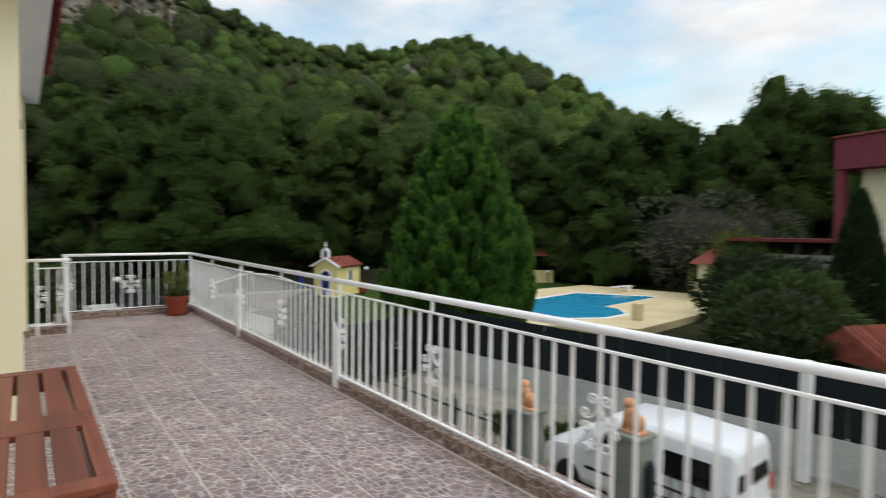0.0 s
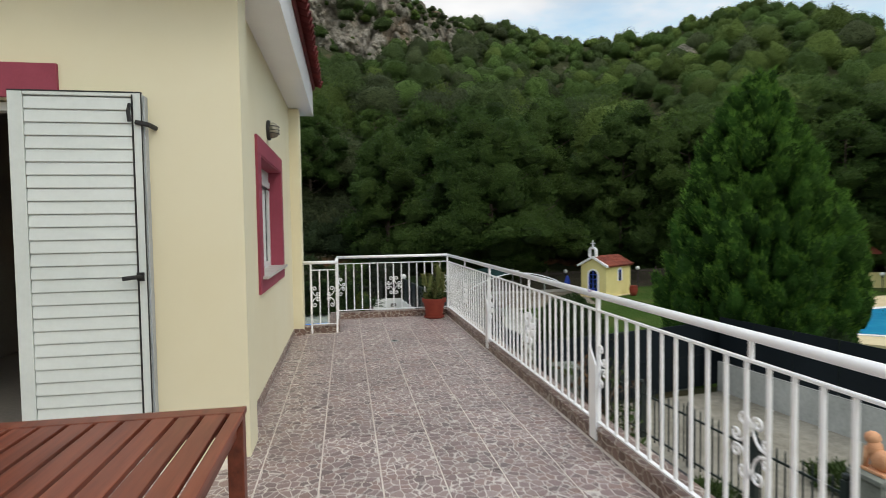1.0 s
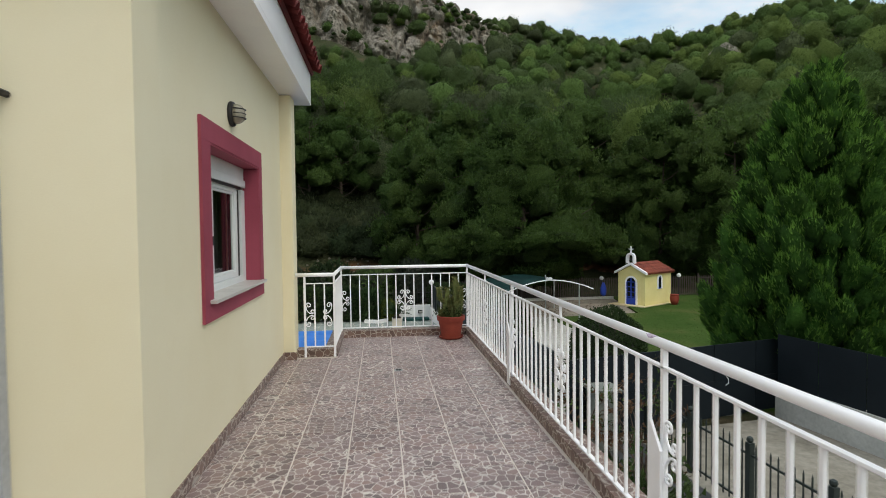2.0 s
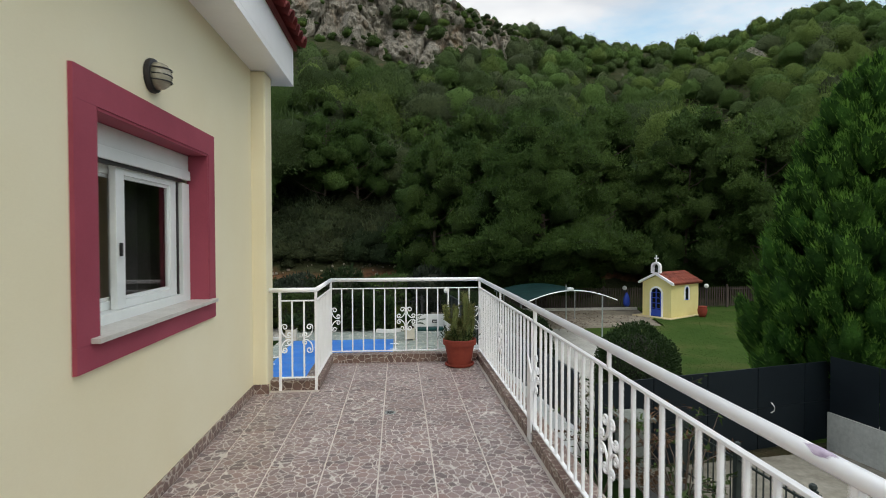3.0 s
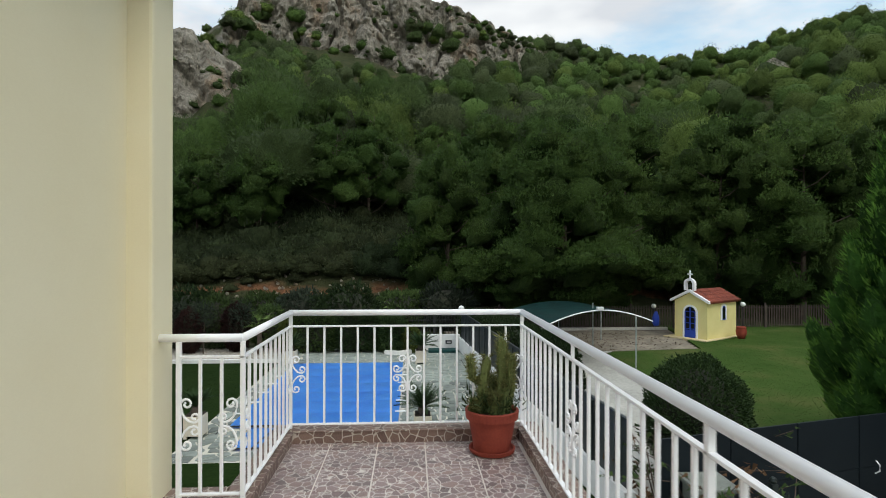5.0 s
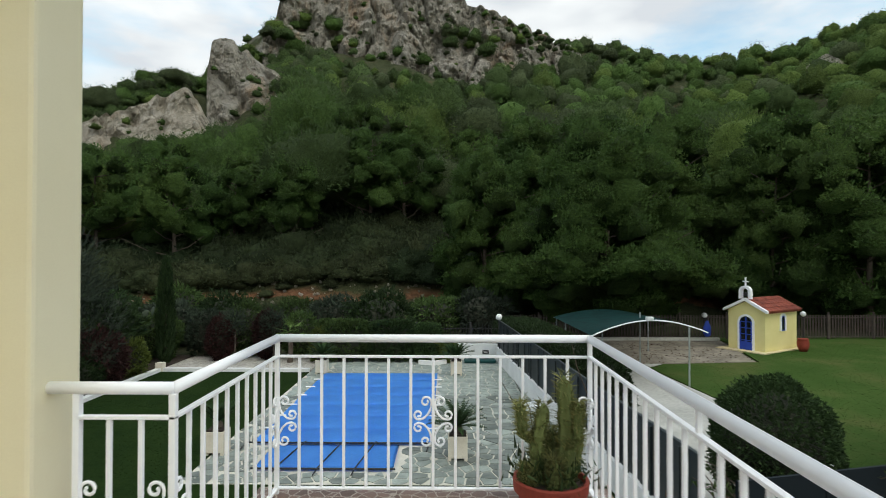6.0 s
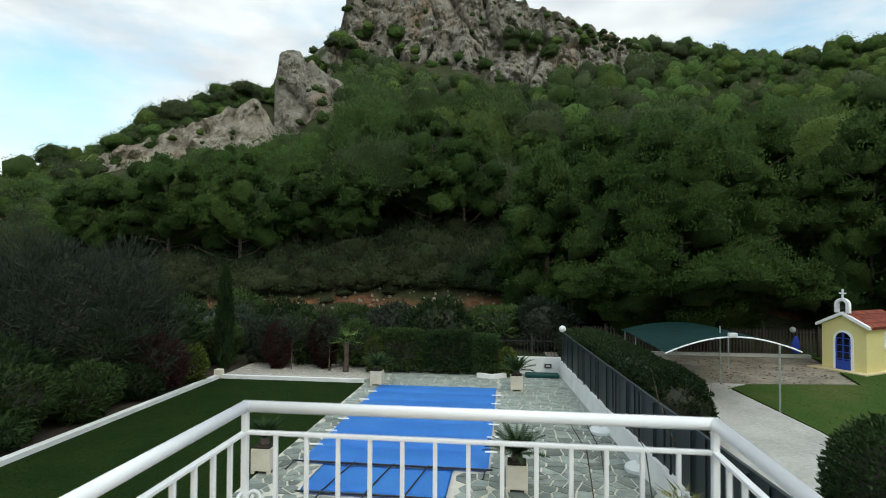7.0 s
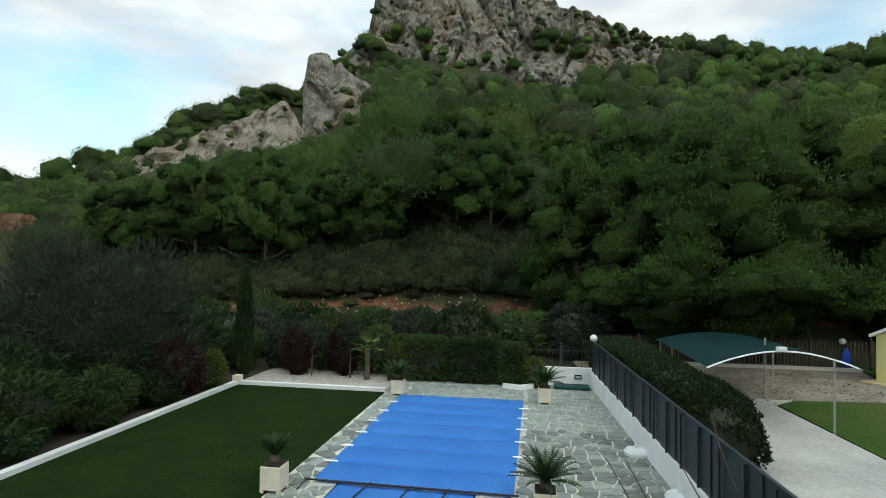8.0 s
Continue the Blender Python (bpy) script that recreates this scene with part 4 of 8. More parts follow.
def cactus_stem(path, r0, r1):
    n = 40
    P = [Vector(path[0])]
    for a, b in zip(path, path[1:]):
        for i in range(1, n // (len(path) - 1) + 1):
            P.append(Vector(a).lerp(Vector(b), i / (n // (len(path) - 1))))
    rings, bm = [], bmesh.new()
    for i, p in enumerate(P):
        k = i / (len(P) - 1)
        r = (r0 + (r1 - r0) * k) * (1 if k < 0.92 else max(0.15, (1 - k) / 0.08)) * (1 + 0.07 * math.sin(40 * k))
        rings.append([bm.verts.new(p + Vector((math.cos(a), math.sin(a), 0)) * r * (1 + 0.22 * math.cos(5 * a))) for a in np.linspace(0, 2 * math.pi, 20, endpoint=False)])
    for q, s in zip(rings, rings[1:]):
        for j in range(20):
            bm.faces.new((q[j], q[(j + 1) % 20], s[(j + 1) % 20], s[j]))
    bm.faces.new(rings[-1])
    bm.faces.new(rings[0][::-1])
    stem = part("cactus_stem", bm, M["cactus"], pot, world=False, smooth=True)
    c, d = [], []
    for i, p in enumerate(P[2:]):
        for a in rng.uniform(0, 2 * math.pi, 15):
            o = Vector((math.cos(a), math.sin(a), 0.45))
            c.append(p + o * r0 * 0.8)
            d.append(o)
    v, f = tufts(rng, np.array(c), np.array(d), 0.040, 0.006, 0.4, 1)
    sp = new("spine_cover", soup("spine_cover", v, f, M["spine"]))
    sp.parent = stem
    tagged(sp, kind="stuff")


for path, r0, r1 in ((((0.055, -0.03, 0.26), (0.075, -0.03, 0.50), (0.060, -0.02, 0.80)), 0.042, 0.033),
                     (((-0.055, 0.0, 0.26), (-0.070, 0.0, 0.42), (-0.030, 0.01, 0.66)), 0.034, 0.028),
                     (((-0.075, 0.0, 0.46), (-0.135, 0.01, 0.50), (-0.150, 0.02, 0.66)), 0.026, 0.022),
                     (((0.02, 0.05, 0.26), (0.015, 0.05, 0.40), (0.010, 0.05, 0.52)), 0.032, 0.026),
                     (((0.10, 0.05, 0.26), (0.135, 0.05, 0.42), (0.140, 0.06, 0.62)), 0.033, 0.026),
                     (((0.08, -0.05, 0.44), (0.115, -0.07, 0.50), (0.120, -0.07, 0.68)), 0.024, 0.020),
                     (((0.00, -0.08, 0.26), (0.005, -0.10, 0.34), (0.000, -0.10, 0.42)), 0.028, 0.022),
                     (((-0.11, -0.05, 0.26), (-0.13, -0.07, 0.32), (-0.13, -0.07, 0.38)), 0.022, 0.018)):
    cactus_stem(path, r0, r1)
c = np.column_stack([rng.normal(0, 0.085, 500), rng.normal(0, 0.085, 500), rng.uniform(0.27, 0.40, 500)])
v, f = tufts(rng, c, np.tile((0, 0, 1.0), (500, 1)), 0.05, 0.012, 0.7, 1)
ob = new("low_growth", soup("low_growth", v, f, M["shrub"]))
ob.parent = pot
tagged(ob, "small green plants over the soil", kind="stuff")



# ---- land: one sheet from the garden to the hill and the horizon ----
CX, CY = 1.9, 7.0
EL = [(-180, 1), (-100, 0.5), (-75, 0.6), (-60, 2.2), (-52, 3.6), (-48, 4.6), (-46.5, 5.0), (-44.7, 6.0), (-42, 7.2), (-39, 8.7), (-35.5, 10.3), (-32.2, 12.1), (-30, 13.0), (-27, 14.6), (-25.4, 15.2), (-23, 16.6),
      (-19, 20.3), (-15, 24.0), (-10, 24.6), (-4, 24.0), (0, 23.4), (6, 22.0), (11, 20.3), (18, 18.3), (24.5, 16.6), (28, 16.6), (31, 16.9), (34, 17.8), (38, 18.6), (45, 17.2), (50, 15.0), (55, 11.8), (64, 7.4), (75, 3.5), (95, 2), (180, 1)]
RR = [(-180, 140), (-60, 100), (-48, 105), (-35, 116), (-27, 128), (-22, 150), (-15, 165), (5, 172), (18, 190), (28, 205), (38, 185), (50, 170), (64, 150), (80, 140), (180, 140)]
CRAG = [(-180, 0), (-62, 0), (-52, 0.35), (-30, 0.45), (-24, 0.6), (-19, 1), (8, 1), (14, 0.3), (20, 0.05), (60, 0.05), (180, 0)]


def table_at(rows, a):
    return float(np.interp(a, [r[0] for r in rows], [r[1] for r in rows]))


def land(az, r):
    el, rr, cg = table_at(EL, az), table_at(RR, az), table_at(CRAG, az)
    x, y = CX + r * math.sin(radians(az)), CY + r * math.cos(radians(az))
    zr = 1.5 + rr * math.tan(radians(el))
    foot = 43.0 if -70 < az < 80 else 60.0
    base = GROUND - 0.06
    if r <= foot:
        return x, y, base
    s = (r - foot) / (rr - foot)
    if s <= 1:
        soft = 0.22 * s + 0.78 * s ** 1.35
        if s < 0.84:
            hard = 0.73 * (0.3 * (s / 0.84) + 0.7 * (s / 0.84) ** 1.2)
        elif s < 0.93:
            hard = 0.73 + 0.21 * (s - 0.84) / 0.09
        else:
            hard = 0.94 + 0.06 * (s - 0.93) / 0.07
        k = soft * (1 - cg) + hard * cg
    else:
        k = max(0.0, 1 - 0.55 * (s - 1))
    z = base + (zr - base) * k
    rough_amt = min(1.0, (r - foot) / 30) * min(1.0, max(0.0, (600 - r) / 300))
    p = Vector((x, y, 0))
    z += rough_amt * (3.2 * noise.fractal(p * 0.030, 1.0, 2.0, 4) + 0.9 * noise.fractal(p * 0.16, 0.9, 2.0, 4))
    # low red-earth bank at the foot of the wood
    if -70 < az < 30:
        z += 1.3 * max(0.0, min(1.0, (r - 44) / 3))
    return x, y, z


AZ = [a for a in range(-180, -66, 6)] + list(np.arange(-64, 84.1, 0.42)) + [a for a in range(90, 180, 6)]
R = [0.3, 12, 24, 34, 40, 43] + list(np.arange(44.2, 222, 1.5)) + [240, 280, 360, 520, 900, 1800, 3500]
bm = bmesh.new()
grid = [[bm.verts.new(land(a, r)) for r in R] for a in AZ]
LAND = {}
for i, col in enumerate(grid):
    nxt = grid[(i + 1) % len(grid)]
    for j in range(len(R) - 1):
        bm.faces.new((col[j], col[j + 1], nxt[j + 1], nxt[j]))
bm.faces.new([c[0] for c in grid])
ground = thing("ground", bm, M["hill"], "wooded rocky hillside with grey limestone crags and red earth", "ground", "structure", smooth=True)


# limestone crags: steep faces with buttresses, gullies and ledges
def crag(name, rows, r0, lean, step, label, seed=0.0, amp=1.0, forms=(), skin="crag", deep=7.0, back=0.0):
    """rows: azimuth, lower and upper elevation in degrees of the bare rock; forms: azimuth, elevation, their spans and metres forward."""
    bm = bmesh.new()
    a0, a1 = rows[0][0], rows[-1][0]
    na = max(6, int((a1 - a0) * math.pi / 180 * r0 / step))
    nv = max(8, int((max(r[2] - r[1] for r in rows) * math.pi / 180 * r0 + deep) / step))
    cols = []
    for i in range(na + 1):
        az = a0 + (a1 - a0) * i / na
        foot = 1.5 + r0 * math.tan(radians(float(np.interp(az, [r[0] for r in rows], [r[1] for r in rows]))))
        lo = foot - deep
        up = math.tan(radians(float(np.interp(az, [r[0] for r in rows], [r[2] for r in rows]))))
        hi = (1.5 + (r0 + back * max(0.0, az - 3.5) - lean * foot) * up) / (1 - lean * up)
        x, y = math.sin(radians(az)), math.cos(radians(az))
        hi += 1.1 * amp * noise.fractal(Vector((az * 0.9, seed, 3.0)), 0.8, 2.0, 5)
        col = []
        for j in range(nv + 5):
            k = min(1.0, j / nv)
            z = lo + (hi - lo) * k
            over = max(0, j - nv)
            el = math.degrees(math.atan2(z - 1.5, r0))
            q = Vector((x * r0, y * r0, z * 0.45 + seed))
            fine = Vector((x * r0, y * r0, z * 0.8 + seed))
            warp = fine + 1.4 * noise.noise_vector(fine * 0.3)
            f1 = noise.voronoi(warp * 0.23)[0]
            f2 = noise.voronoi(warp * 0.62)[0]
            d = 2.6 * noise.fractal(q * 0.055, 0.8, 2.0, 3) + 3.4 * min(0.45, f1[1] - f1[0]) + 1.7 * min(0.4, f2[1] - f2[0]) - 1.4 * f1[0]
            d += 2.4 * noise.noise(Vector((az * 0.52 * r0 / 137, z * 0.035, seed + 5.0))) + 1.0 * noise.fractal(fine * 0.33, 0.7, 2.2, 4) - 0.9 * abs(noise.noise(fine * 0.8)) - 0.6 * abs(noise.noise(fine * 1.9)) - 2.6 * math.exp(-(noise.noise(q * 0.11) / 0.06) ** 2) + 0.5 * noise.noise(fine * 1.3)
            d = amp * d + sum(m * math.exp(-((az - fa) / sa) ** 2 - ((el - fe) / se) ** 2) for fa, fe, sa, se, m in forms)
            r = r0 + back * max(0.0, az - 3.5) + lean * (z - foot) - d + over * 2.6
            col.append(bm.verts.new((CX + x * r, CY + y * r, z + 0.3 * amp * noise.noise(fine * 0.9) - over * over * 0.7)))
        cols.append(col)
    for p, q in zip(cols, cols[1:]):
        for j in range(len(p) - 1):
            bm.faces.new((p[j], q[j], q[j + 1], p[j + 1]))
    return thing(name, bm, M[skin], label, "cliff", "structure")


CRAGS = [
    crag("cliff", [(-18.8, 20.6, 21.2), (-17.6, 20.5, 22.5), (-17.1, 20.4, 24.2), (-16.8, 20.3, 25.6), (-14, 19.8, 26.8), (-11, 19.4, 27.6), (-8, 18.9, 27.6), (-5, 19.0, 27.0), (-2.5, 18.6, 26.2), (-0.3, 18.6, 25.5), (1.1, 18.2, 25.0),
                   (2.5, 17.6, 24.5), (3.6, 17.2, 24.1), (4.4, 17.8, 23.8), (5, 19.8, 23.6), (6.0, 20.3, 23.1), (8.0, 20.0, 22.3), (9.6, 19.9, 21.7), (11.1, 20.2, 21.1), (12.4, 20.0, 20.6), (13.6, 19.2, 19.8)],
         137, 0.42, 0.45, "grey limestone cliff with ledges and orange stains", 1.0, 1.0,
         [(-1.0, 18.4, 3.0, 1.3, 4.5), (3.0, 17.6, 1.6, 1.4, 3.0), (-4.0, 21.0, 1.2, 2.4, 3.0), (1.8, 21.8, 1.8, 1.0, -3.5), (-11.6, 22.6, 0.8, 2.4, -3.0), (-6.2, 21.6, 0.5, 1.6, -2.2), (-8.8, 23.5, 1.6, 3.0, 1.8), (-15.6, 22.9, 1.5, 0.5, -2.5)], deep=17.0, back=2.4),
    crag("cliff", [(-23.9, 15.8, 17.2), (-23.5, 15.0, 19.6), (-23.0, 14.6, 20.2), (-22.2, 14.0, 20.5), (-21.4, 13.6, 20.2), (-20.9, 13.2, 19.0), (-20.3, 12.8, 19.6), (-18.7, 12.6, 18.6), (-17.0, 13.0, 17.4), (-15.9, 14.0, 16.2), (-15.2, 15.0, 15.8)], 107, 0.55, 0.38,
         "pale limestone spur standing out of the pines", 7.0, 0.75, [(-19.6, 15.5, 1.2, 2.0, 2.5), (-21.8, 17.0, 0.5, 1.5, -1.5)]),
    crag("cliff", [(-47.5, 4.0, 4.6), (-46.5, 4.2, 5.1), (-44.7, 5.2, 6.2), (-42.2, 5.5, 7.4), (-39, 6.9, 8.9), (-35.5, 8.8, 10.5), (-32.2, 10.4, 12.4), (-30.1, 11.4, 13.3), (-28.6, 12.4, 14.0), (-26.9, 12.0, 14.9), (-25.4, 12.2, 15.2), (-24.6, 12.6, 14.2), (-23.8, 11.8, 12.6), (-23.0, 10.5, 11.0)],
         101, 0.7, 0.5, "broken band of pale limestone along the ridge", 13.0, 0.85, [], "crag_pale"),
    crag("cliff", [(32.9, 15.9, 16.1), (33.6, 15.6, 16.6), (34.3, 15.6, 16.9), (35.0, 15.5, 16.4), (35.6, 15.7, 15.9)], 150, 0.7, 0.6, "small pale rock outcrop among the pines", 23.0, 0.5, deep=3.0),
    crag("cliff", [(34.4, 12.9, 13.1), (35.0, 12.6, 13.7), (35.7, 12.6, 13.8), (36.5, 12.8, 13.0)], 132, 0.7, 0.6, "small pale rock outcrop among the pines", 24.0, 0.5, deep=3.0),
    crag("cliff", [(42.6, 13.6, 13.8), (43.4, 13.2, 14.6), (44.4, 13.2, 14.5), (45.4, 13.5, 13.8)], 140, 0.7, 0.6, "small pale rock outcrop among the pines", 25.0, 0.5, deep=3.0),
    crag("cliff", [(53.4, 9.4, 9.6), (54.2, 9.1, 10.4), (55.2, 9.1, 10.2), (56.0, 9.3, 9.6)], 128, 0.7, 0.6, "small pale rock outcrop among the pines", 26.0, 0.5, deep=3.0),
    crag("cliff", [(-50.5, 0.6, 2.6), (-48, -0.4, 3.4), (-46.6, -0.2, 3.7), (-45.6, 1.2, 3.6), (-45.2, 2.4, 3.0)], 71, 0.35, 0.5, "bare reddish earth scar on the slope", 29.0, 0.4, [], "scar"),
]


# ---- far and near woods ----
ICO = bmesh.new()
bmesh.ops.create_icosphere(ICO, subdivisions=2, radius=1.0)
ICO.verts.ensure_lookup_table()
ICO_V = np.array([v.co[:] for v in ICO.verts])
ICO_F = np.array([[v.index for v in f.verts] for f in ICO.faces if f.calc_center_median().z > -0.75])
ICO.free()


def lump(rng, c, size, jag=0.34):
    """One needle clump: a jagged, rounded lump, open underneath."""
    off = rng.uniform(0, 50, 3)
    k = np.array([noise.fractal(Vector(p * 2.3 + off), 0.7, 2.0, 3) for p in ICO_V])[:, None]
    v = ICO_V * (1 + jag * 1.6 * k)
    v[:, 2] = np.where(v[:, 2] < 0, v[:, 2] * 0.8, v[:, 2])
    return v * size + c, ICO_F


def puffs(rng, height, radius, n, low, full=0.5, size=(0.24, 0.36), out_to=(0.42, 0.80)):
    """Centres and sizes of the rounded needle clouds of a pine, widest at the height share full."""
    out = []
    ph = rng.uniform(0, 6.28, 3)
    for k in range(n):
        t = (k + rng.uniform(0, 0.95)) / n
        u = low + (1 - low) * t
        if u > full:
            prof = math.sqrt(max(0.02, 1 - ((u - full) / (1.04 - full)) ** 2))
        else:
            prof = 0.62 + 0.38 * math.sin(math.pi / 2 * (u - low) / max(0.05, full - low))
        a = 2.4 * k + rng.uniform(-0.7, 0.7)
        prof *= 1 + 0.24 * math.sin(2 * a + ph[0]) + 0.16 * math.sin(3 * a + ph[1] + 5 * u)
        reach = radius * prof * rng.uniform(*out_to)
        rx = radius * rng.uniform(*size) * (1.12 - 0.3 * u)
        z = height * u - rx * 0.75 * u
        out.append((np.array([reach * math.cos(a), reach * math.sin(a), z]), np.array([rx, rx * rng.uniform(0.85, 1.15), rx * rng.uniform(0.95, 1.3)])))
    return out


def unit_ball(level):
    b = bmesh.new()
    bmesh.ops.create_icosphere(b, subdivisions=level, radius=1.0)
    b.verts.ensure_lookup_table()
    out = np.array([v.co[:] for v in b.verts]), np.array([[v.index for v in f.verts] for f in b.faces])
    b.free()
    return out


BALLS = {k: unit_ball(k) for k in (2, 3, 4)}


def billow(p, off, lobes, deep):
    """Radius of a cauliflower-like crown in the direction p: rounded lobes between narrow creases."""
    q = Vector(p)
    near = noise.voronoi(q * lobes + off)[0][0]
    fine = noise.voronoi(q * lobes * 2.3 + off)[0][0]
    return 1 + deep * (0.55 - near) + 0.45 * deep * (0.5 - fine) + 0.16 * noise.noise(q * 1.1 + off)


def dome_pine(rng, height, radius, level, low, hairs, length, width, lobes=1.7, deep=0.42, flat=0.5):
    """Rounded pine crown: one billowing dome with a coat of upswept needle sprays."""
    ball, faces = BALLS[level]
    off = Vector(rng.uniform(0, 60, 3))
    half = height * (1 - low) / (1 + flat)
    mid = height * low + half * flat
    stretch_z = np.array([radius, radius * rng.uniform(0.85, 1.15), 1.0])

    def shaped(p):
        k = np.array([billow(v, off, lobes, deep) for v in p])[:, None]
        w = p * k * stretch_z
        w[:, 2] *= np.where(w[:, 2] > 0, half, half * flat)
        return w + (0, 0, mid)

    p = ball_points(rng, hairs)
    p = p[p[:, 2] > -0.55]
    hair = tufts(rng, (shaped(p) - (0, 0, mid)) * rng.uniform(0.84, 1.06, (len(p), 1)) + (0, 0, mid), p + np.array([0, 0, 0.45]), length, width, 0.55, 1)
    core = (shaped(ball) - (0, 0, mid)) * (0.86 + 0.085 * rng.uniform(-1, 1, (len(ball), 1))) + (0, 0, mid)
    return (core, faces), hair


def bare_stem(rng, height, reach):
    """Trunk and a few limbs for the trees of the slope."""
    vs = []
    ends = [((0, 0, 0), (rng.normal(0, 0.3), rng.normal(0, 0.3), height * 0.8), 0.16)]
    for k in range(4):
        a, z0 = rng.uniform(0, 6.28), height * rng.uniform(0.3, 0.55)
        ends.append(((0, 0, z0), (math.cos(a) * reach * 0.6, math.sin(a) * reach * 0.6, z0 + height * rng.uniform(0.12, 0.3)), 0.07))
    for p, q, r in ends:
        v = np.array([(p[0] + r * math.cos(a), p[1] + r * math.sin(a), p[2]) for a in (0, 1.57, 3.14, 4.71)] + [(q[0] + r * 0.4 * math.cos(a), q[1] + r * 0.4 * math.sin(a), q[2]) for a in (0, 1.57, 3.14, 4.71)])
        f = np.array([t for i in range(4) for t in ((i, (i + 1) % 4, 4 + i), ((i + 1) % 4, 4 + (i + 1) % 4, 4 + i))])
        vs.append((v, f))
    return joined(vs)


rng = np.random.default_rng(11)
far_kinds = [dome_pine(rng, 6.4, 3.3, 3 if k < 3 else 2, 0.10, 560, 0.30, 0.18, 2.1, 0.5) + (None,) for k in range(8)]
mid_kinds = [dome_pine(rng, 9.2, 4.2, 3, 0.30 if k % 2 else 0.14, 3000, 0.34, 0.10, 2.5, 0.55) + (bare_stem(rng, 9.2, 3.6),) for k in range(7)]
low_kinds = [dome_pine(rng, 1.7, 1.4, 2, 0.02, 330, 0.20, 0.10, 2.0, 0.8) + (None,) for _ in range(6)]
pieces, fringes, stems = [[] for _ in PINE_SHADES], [[] for _ in PINE_SHADES], []
under_core, under_leaf = [], []
# highest elevation of the tree tops, so that the bare rock stays clear
CAP = [(-70, 2.0), (-52, 2.2), (-46, 3.4), (-44.7, 5.2), (-42, 5.7), (-39, 7.1), (-35.5, 8.9), (-32, 10.6), (-30, 11.5), (-27, 12.3), (-25, 12.5), (-21.6, 13.0), (-18, 13.8), (-15.6, 16.2), (-14.5, 18.8), (-10, 19.4), (-5, 18.8), (-2, 18.0), (1, 17.9), (3.3, 17.3), (4.6, 18.6), (5.4, 20.2), (11, 20.6), (13, 40), (90, 40)]


def plant(kinds, at, sc, tall=1.0, sink=0.4, dull=False):
    kind_of = kinds[int(rng.integers(len(kinds)))]
    a = rng.uniform(0, 2 * math.pi)
    ca, sa = math.cos(a), math.sin(a)
    hazy = math.atan2(at[0] - CX, at[1] - CY) > 0.4  # far flank picks the lighter greens: distance haze put into the tree colours
    shade = int(rng.choice(4, p=(0.36, 0.14, 0.08, 0.42) if hazy else (0.34, 0.32, 0.22, 0.12)))
    for store, piece in zip((under_core, under_leaf, stems) if dull else (pieces[shade], fringes[shade], stems), kind_of):
        if piece is not None:
            v, f = piece
            store.append((np.column_stack([v[:, 0] * ca - v[:, 1] * sa, v[:, 0] * sa + v[:, 1] * ca, v[:, 2] * tall]) * sc + (at[0], at[1], at[2] - sink), f))


def under_cap(az, r, z, tall):
    """Share of its height that a tree may keep here."""
    if az > 12.5:
        return 1.0
    top = 1.5 + r * math.tan(radians(table_at(CAP, az) - (0.7 if az < -24 else 0.0) + 0.5 * math.sin(az * 5.3)))
    return min(1.0, (top - z) / tall)


stand = []
for az, r in zip(rng.uniform(-55, 60, 5200), np.sqrt(rng.uniform(54 ** 2, 209 ** 2, 5200))):
    rr = table_at(RR, az)
    if r > rr + 3 or (az > 6 and r < 62) or (az < -44.5 and r < 74):
        continue
    rocky = (-18 < az < 5.0 and 129 < r < 156) or (5.0 <= az < 12 and 145 < r < 162) or (-23.5 < az < -15.0 and 100 < r < 118) or (-48 < az < -24 and 93 < r < 107)
    ridge = rr - r < (9 if az < -24 else 5)
    if rocky and rng.uniform() < 0.88:
        continue
    if ridge and az < 12 and rng.uniform() < 0.2:
        continue
    x, y, z = land(az, r)
    near = r < 92
    tall = rng.uniform(0.85, 1.15)
    sc = rng.uniform(0.72, 1.3) * (0.42 if rocky else 1.0) * (0.78 if r > 150 else 1.0) * (0.8 if ridge else 1.0)
    if -24 < az < 12 and r > rr - 14:
        sc *= 0.5
    if not ridge and not rocky:
        keep = under_cap(az, r, z, (10.6 if near else 7.6) * sc * tall)
        if keep < 0.33:
            continue
        sc *= keep
    span = (4.2 if near else 3.3) * sc
    if any((x - qx) ** 2 + (y - qy) ** 2 < (0.74 * (span + qr)) ** 2 for qx, qy, qr in stand):
        continue
    stand.append((x, y, span))
    plant(mid_kinds if near or (ridge and az < -24) else far_kinds, (x, y, z), sc * (0.78 if ridge and az < -24 else 1.0), tall * (0.72 if ridge and az < -24 else 1.0))
for az, r in zip(rng.uniform(-58, 10, 620), rng.uniform(44.5, 74, 620)):
    if (-34 < az < -3 and r < 47.6) or -51 < az < -44.5:
        continue
    plant(low_kinds, land(az, r), rng.uniform(0.6, 1.35), rng.uniform(0.8, 1.4), 0.2, dull=True)
for az in rng.uniform(-50, -23, 260):
    r = table_at(RR, az) - rng.uniform(-2, 12)
    plant(low_kinds, land(az, r), rng.uniform(0.6, 1.5), rng.uniform(0.8, 1.3), 0.3)
for az in np.arange(-38, 2, 0.34):
    for r0, r1 in ((46.5, 48.2), (48.4, 52.0)):
        plant(low_kinds, land(az + rng.uniform(-0.3, 0.3), rng.uniform(r0, r1)), rng.uniform(0.6, 1.15), rng.uniform(0.7, 1.2), 0.3, dull=True)
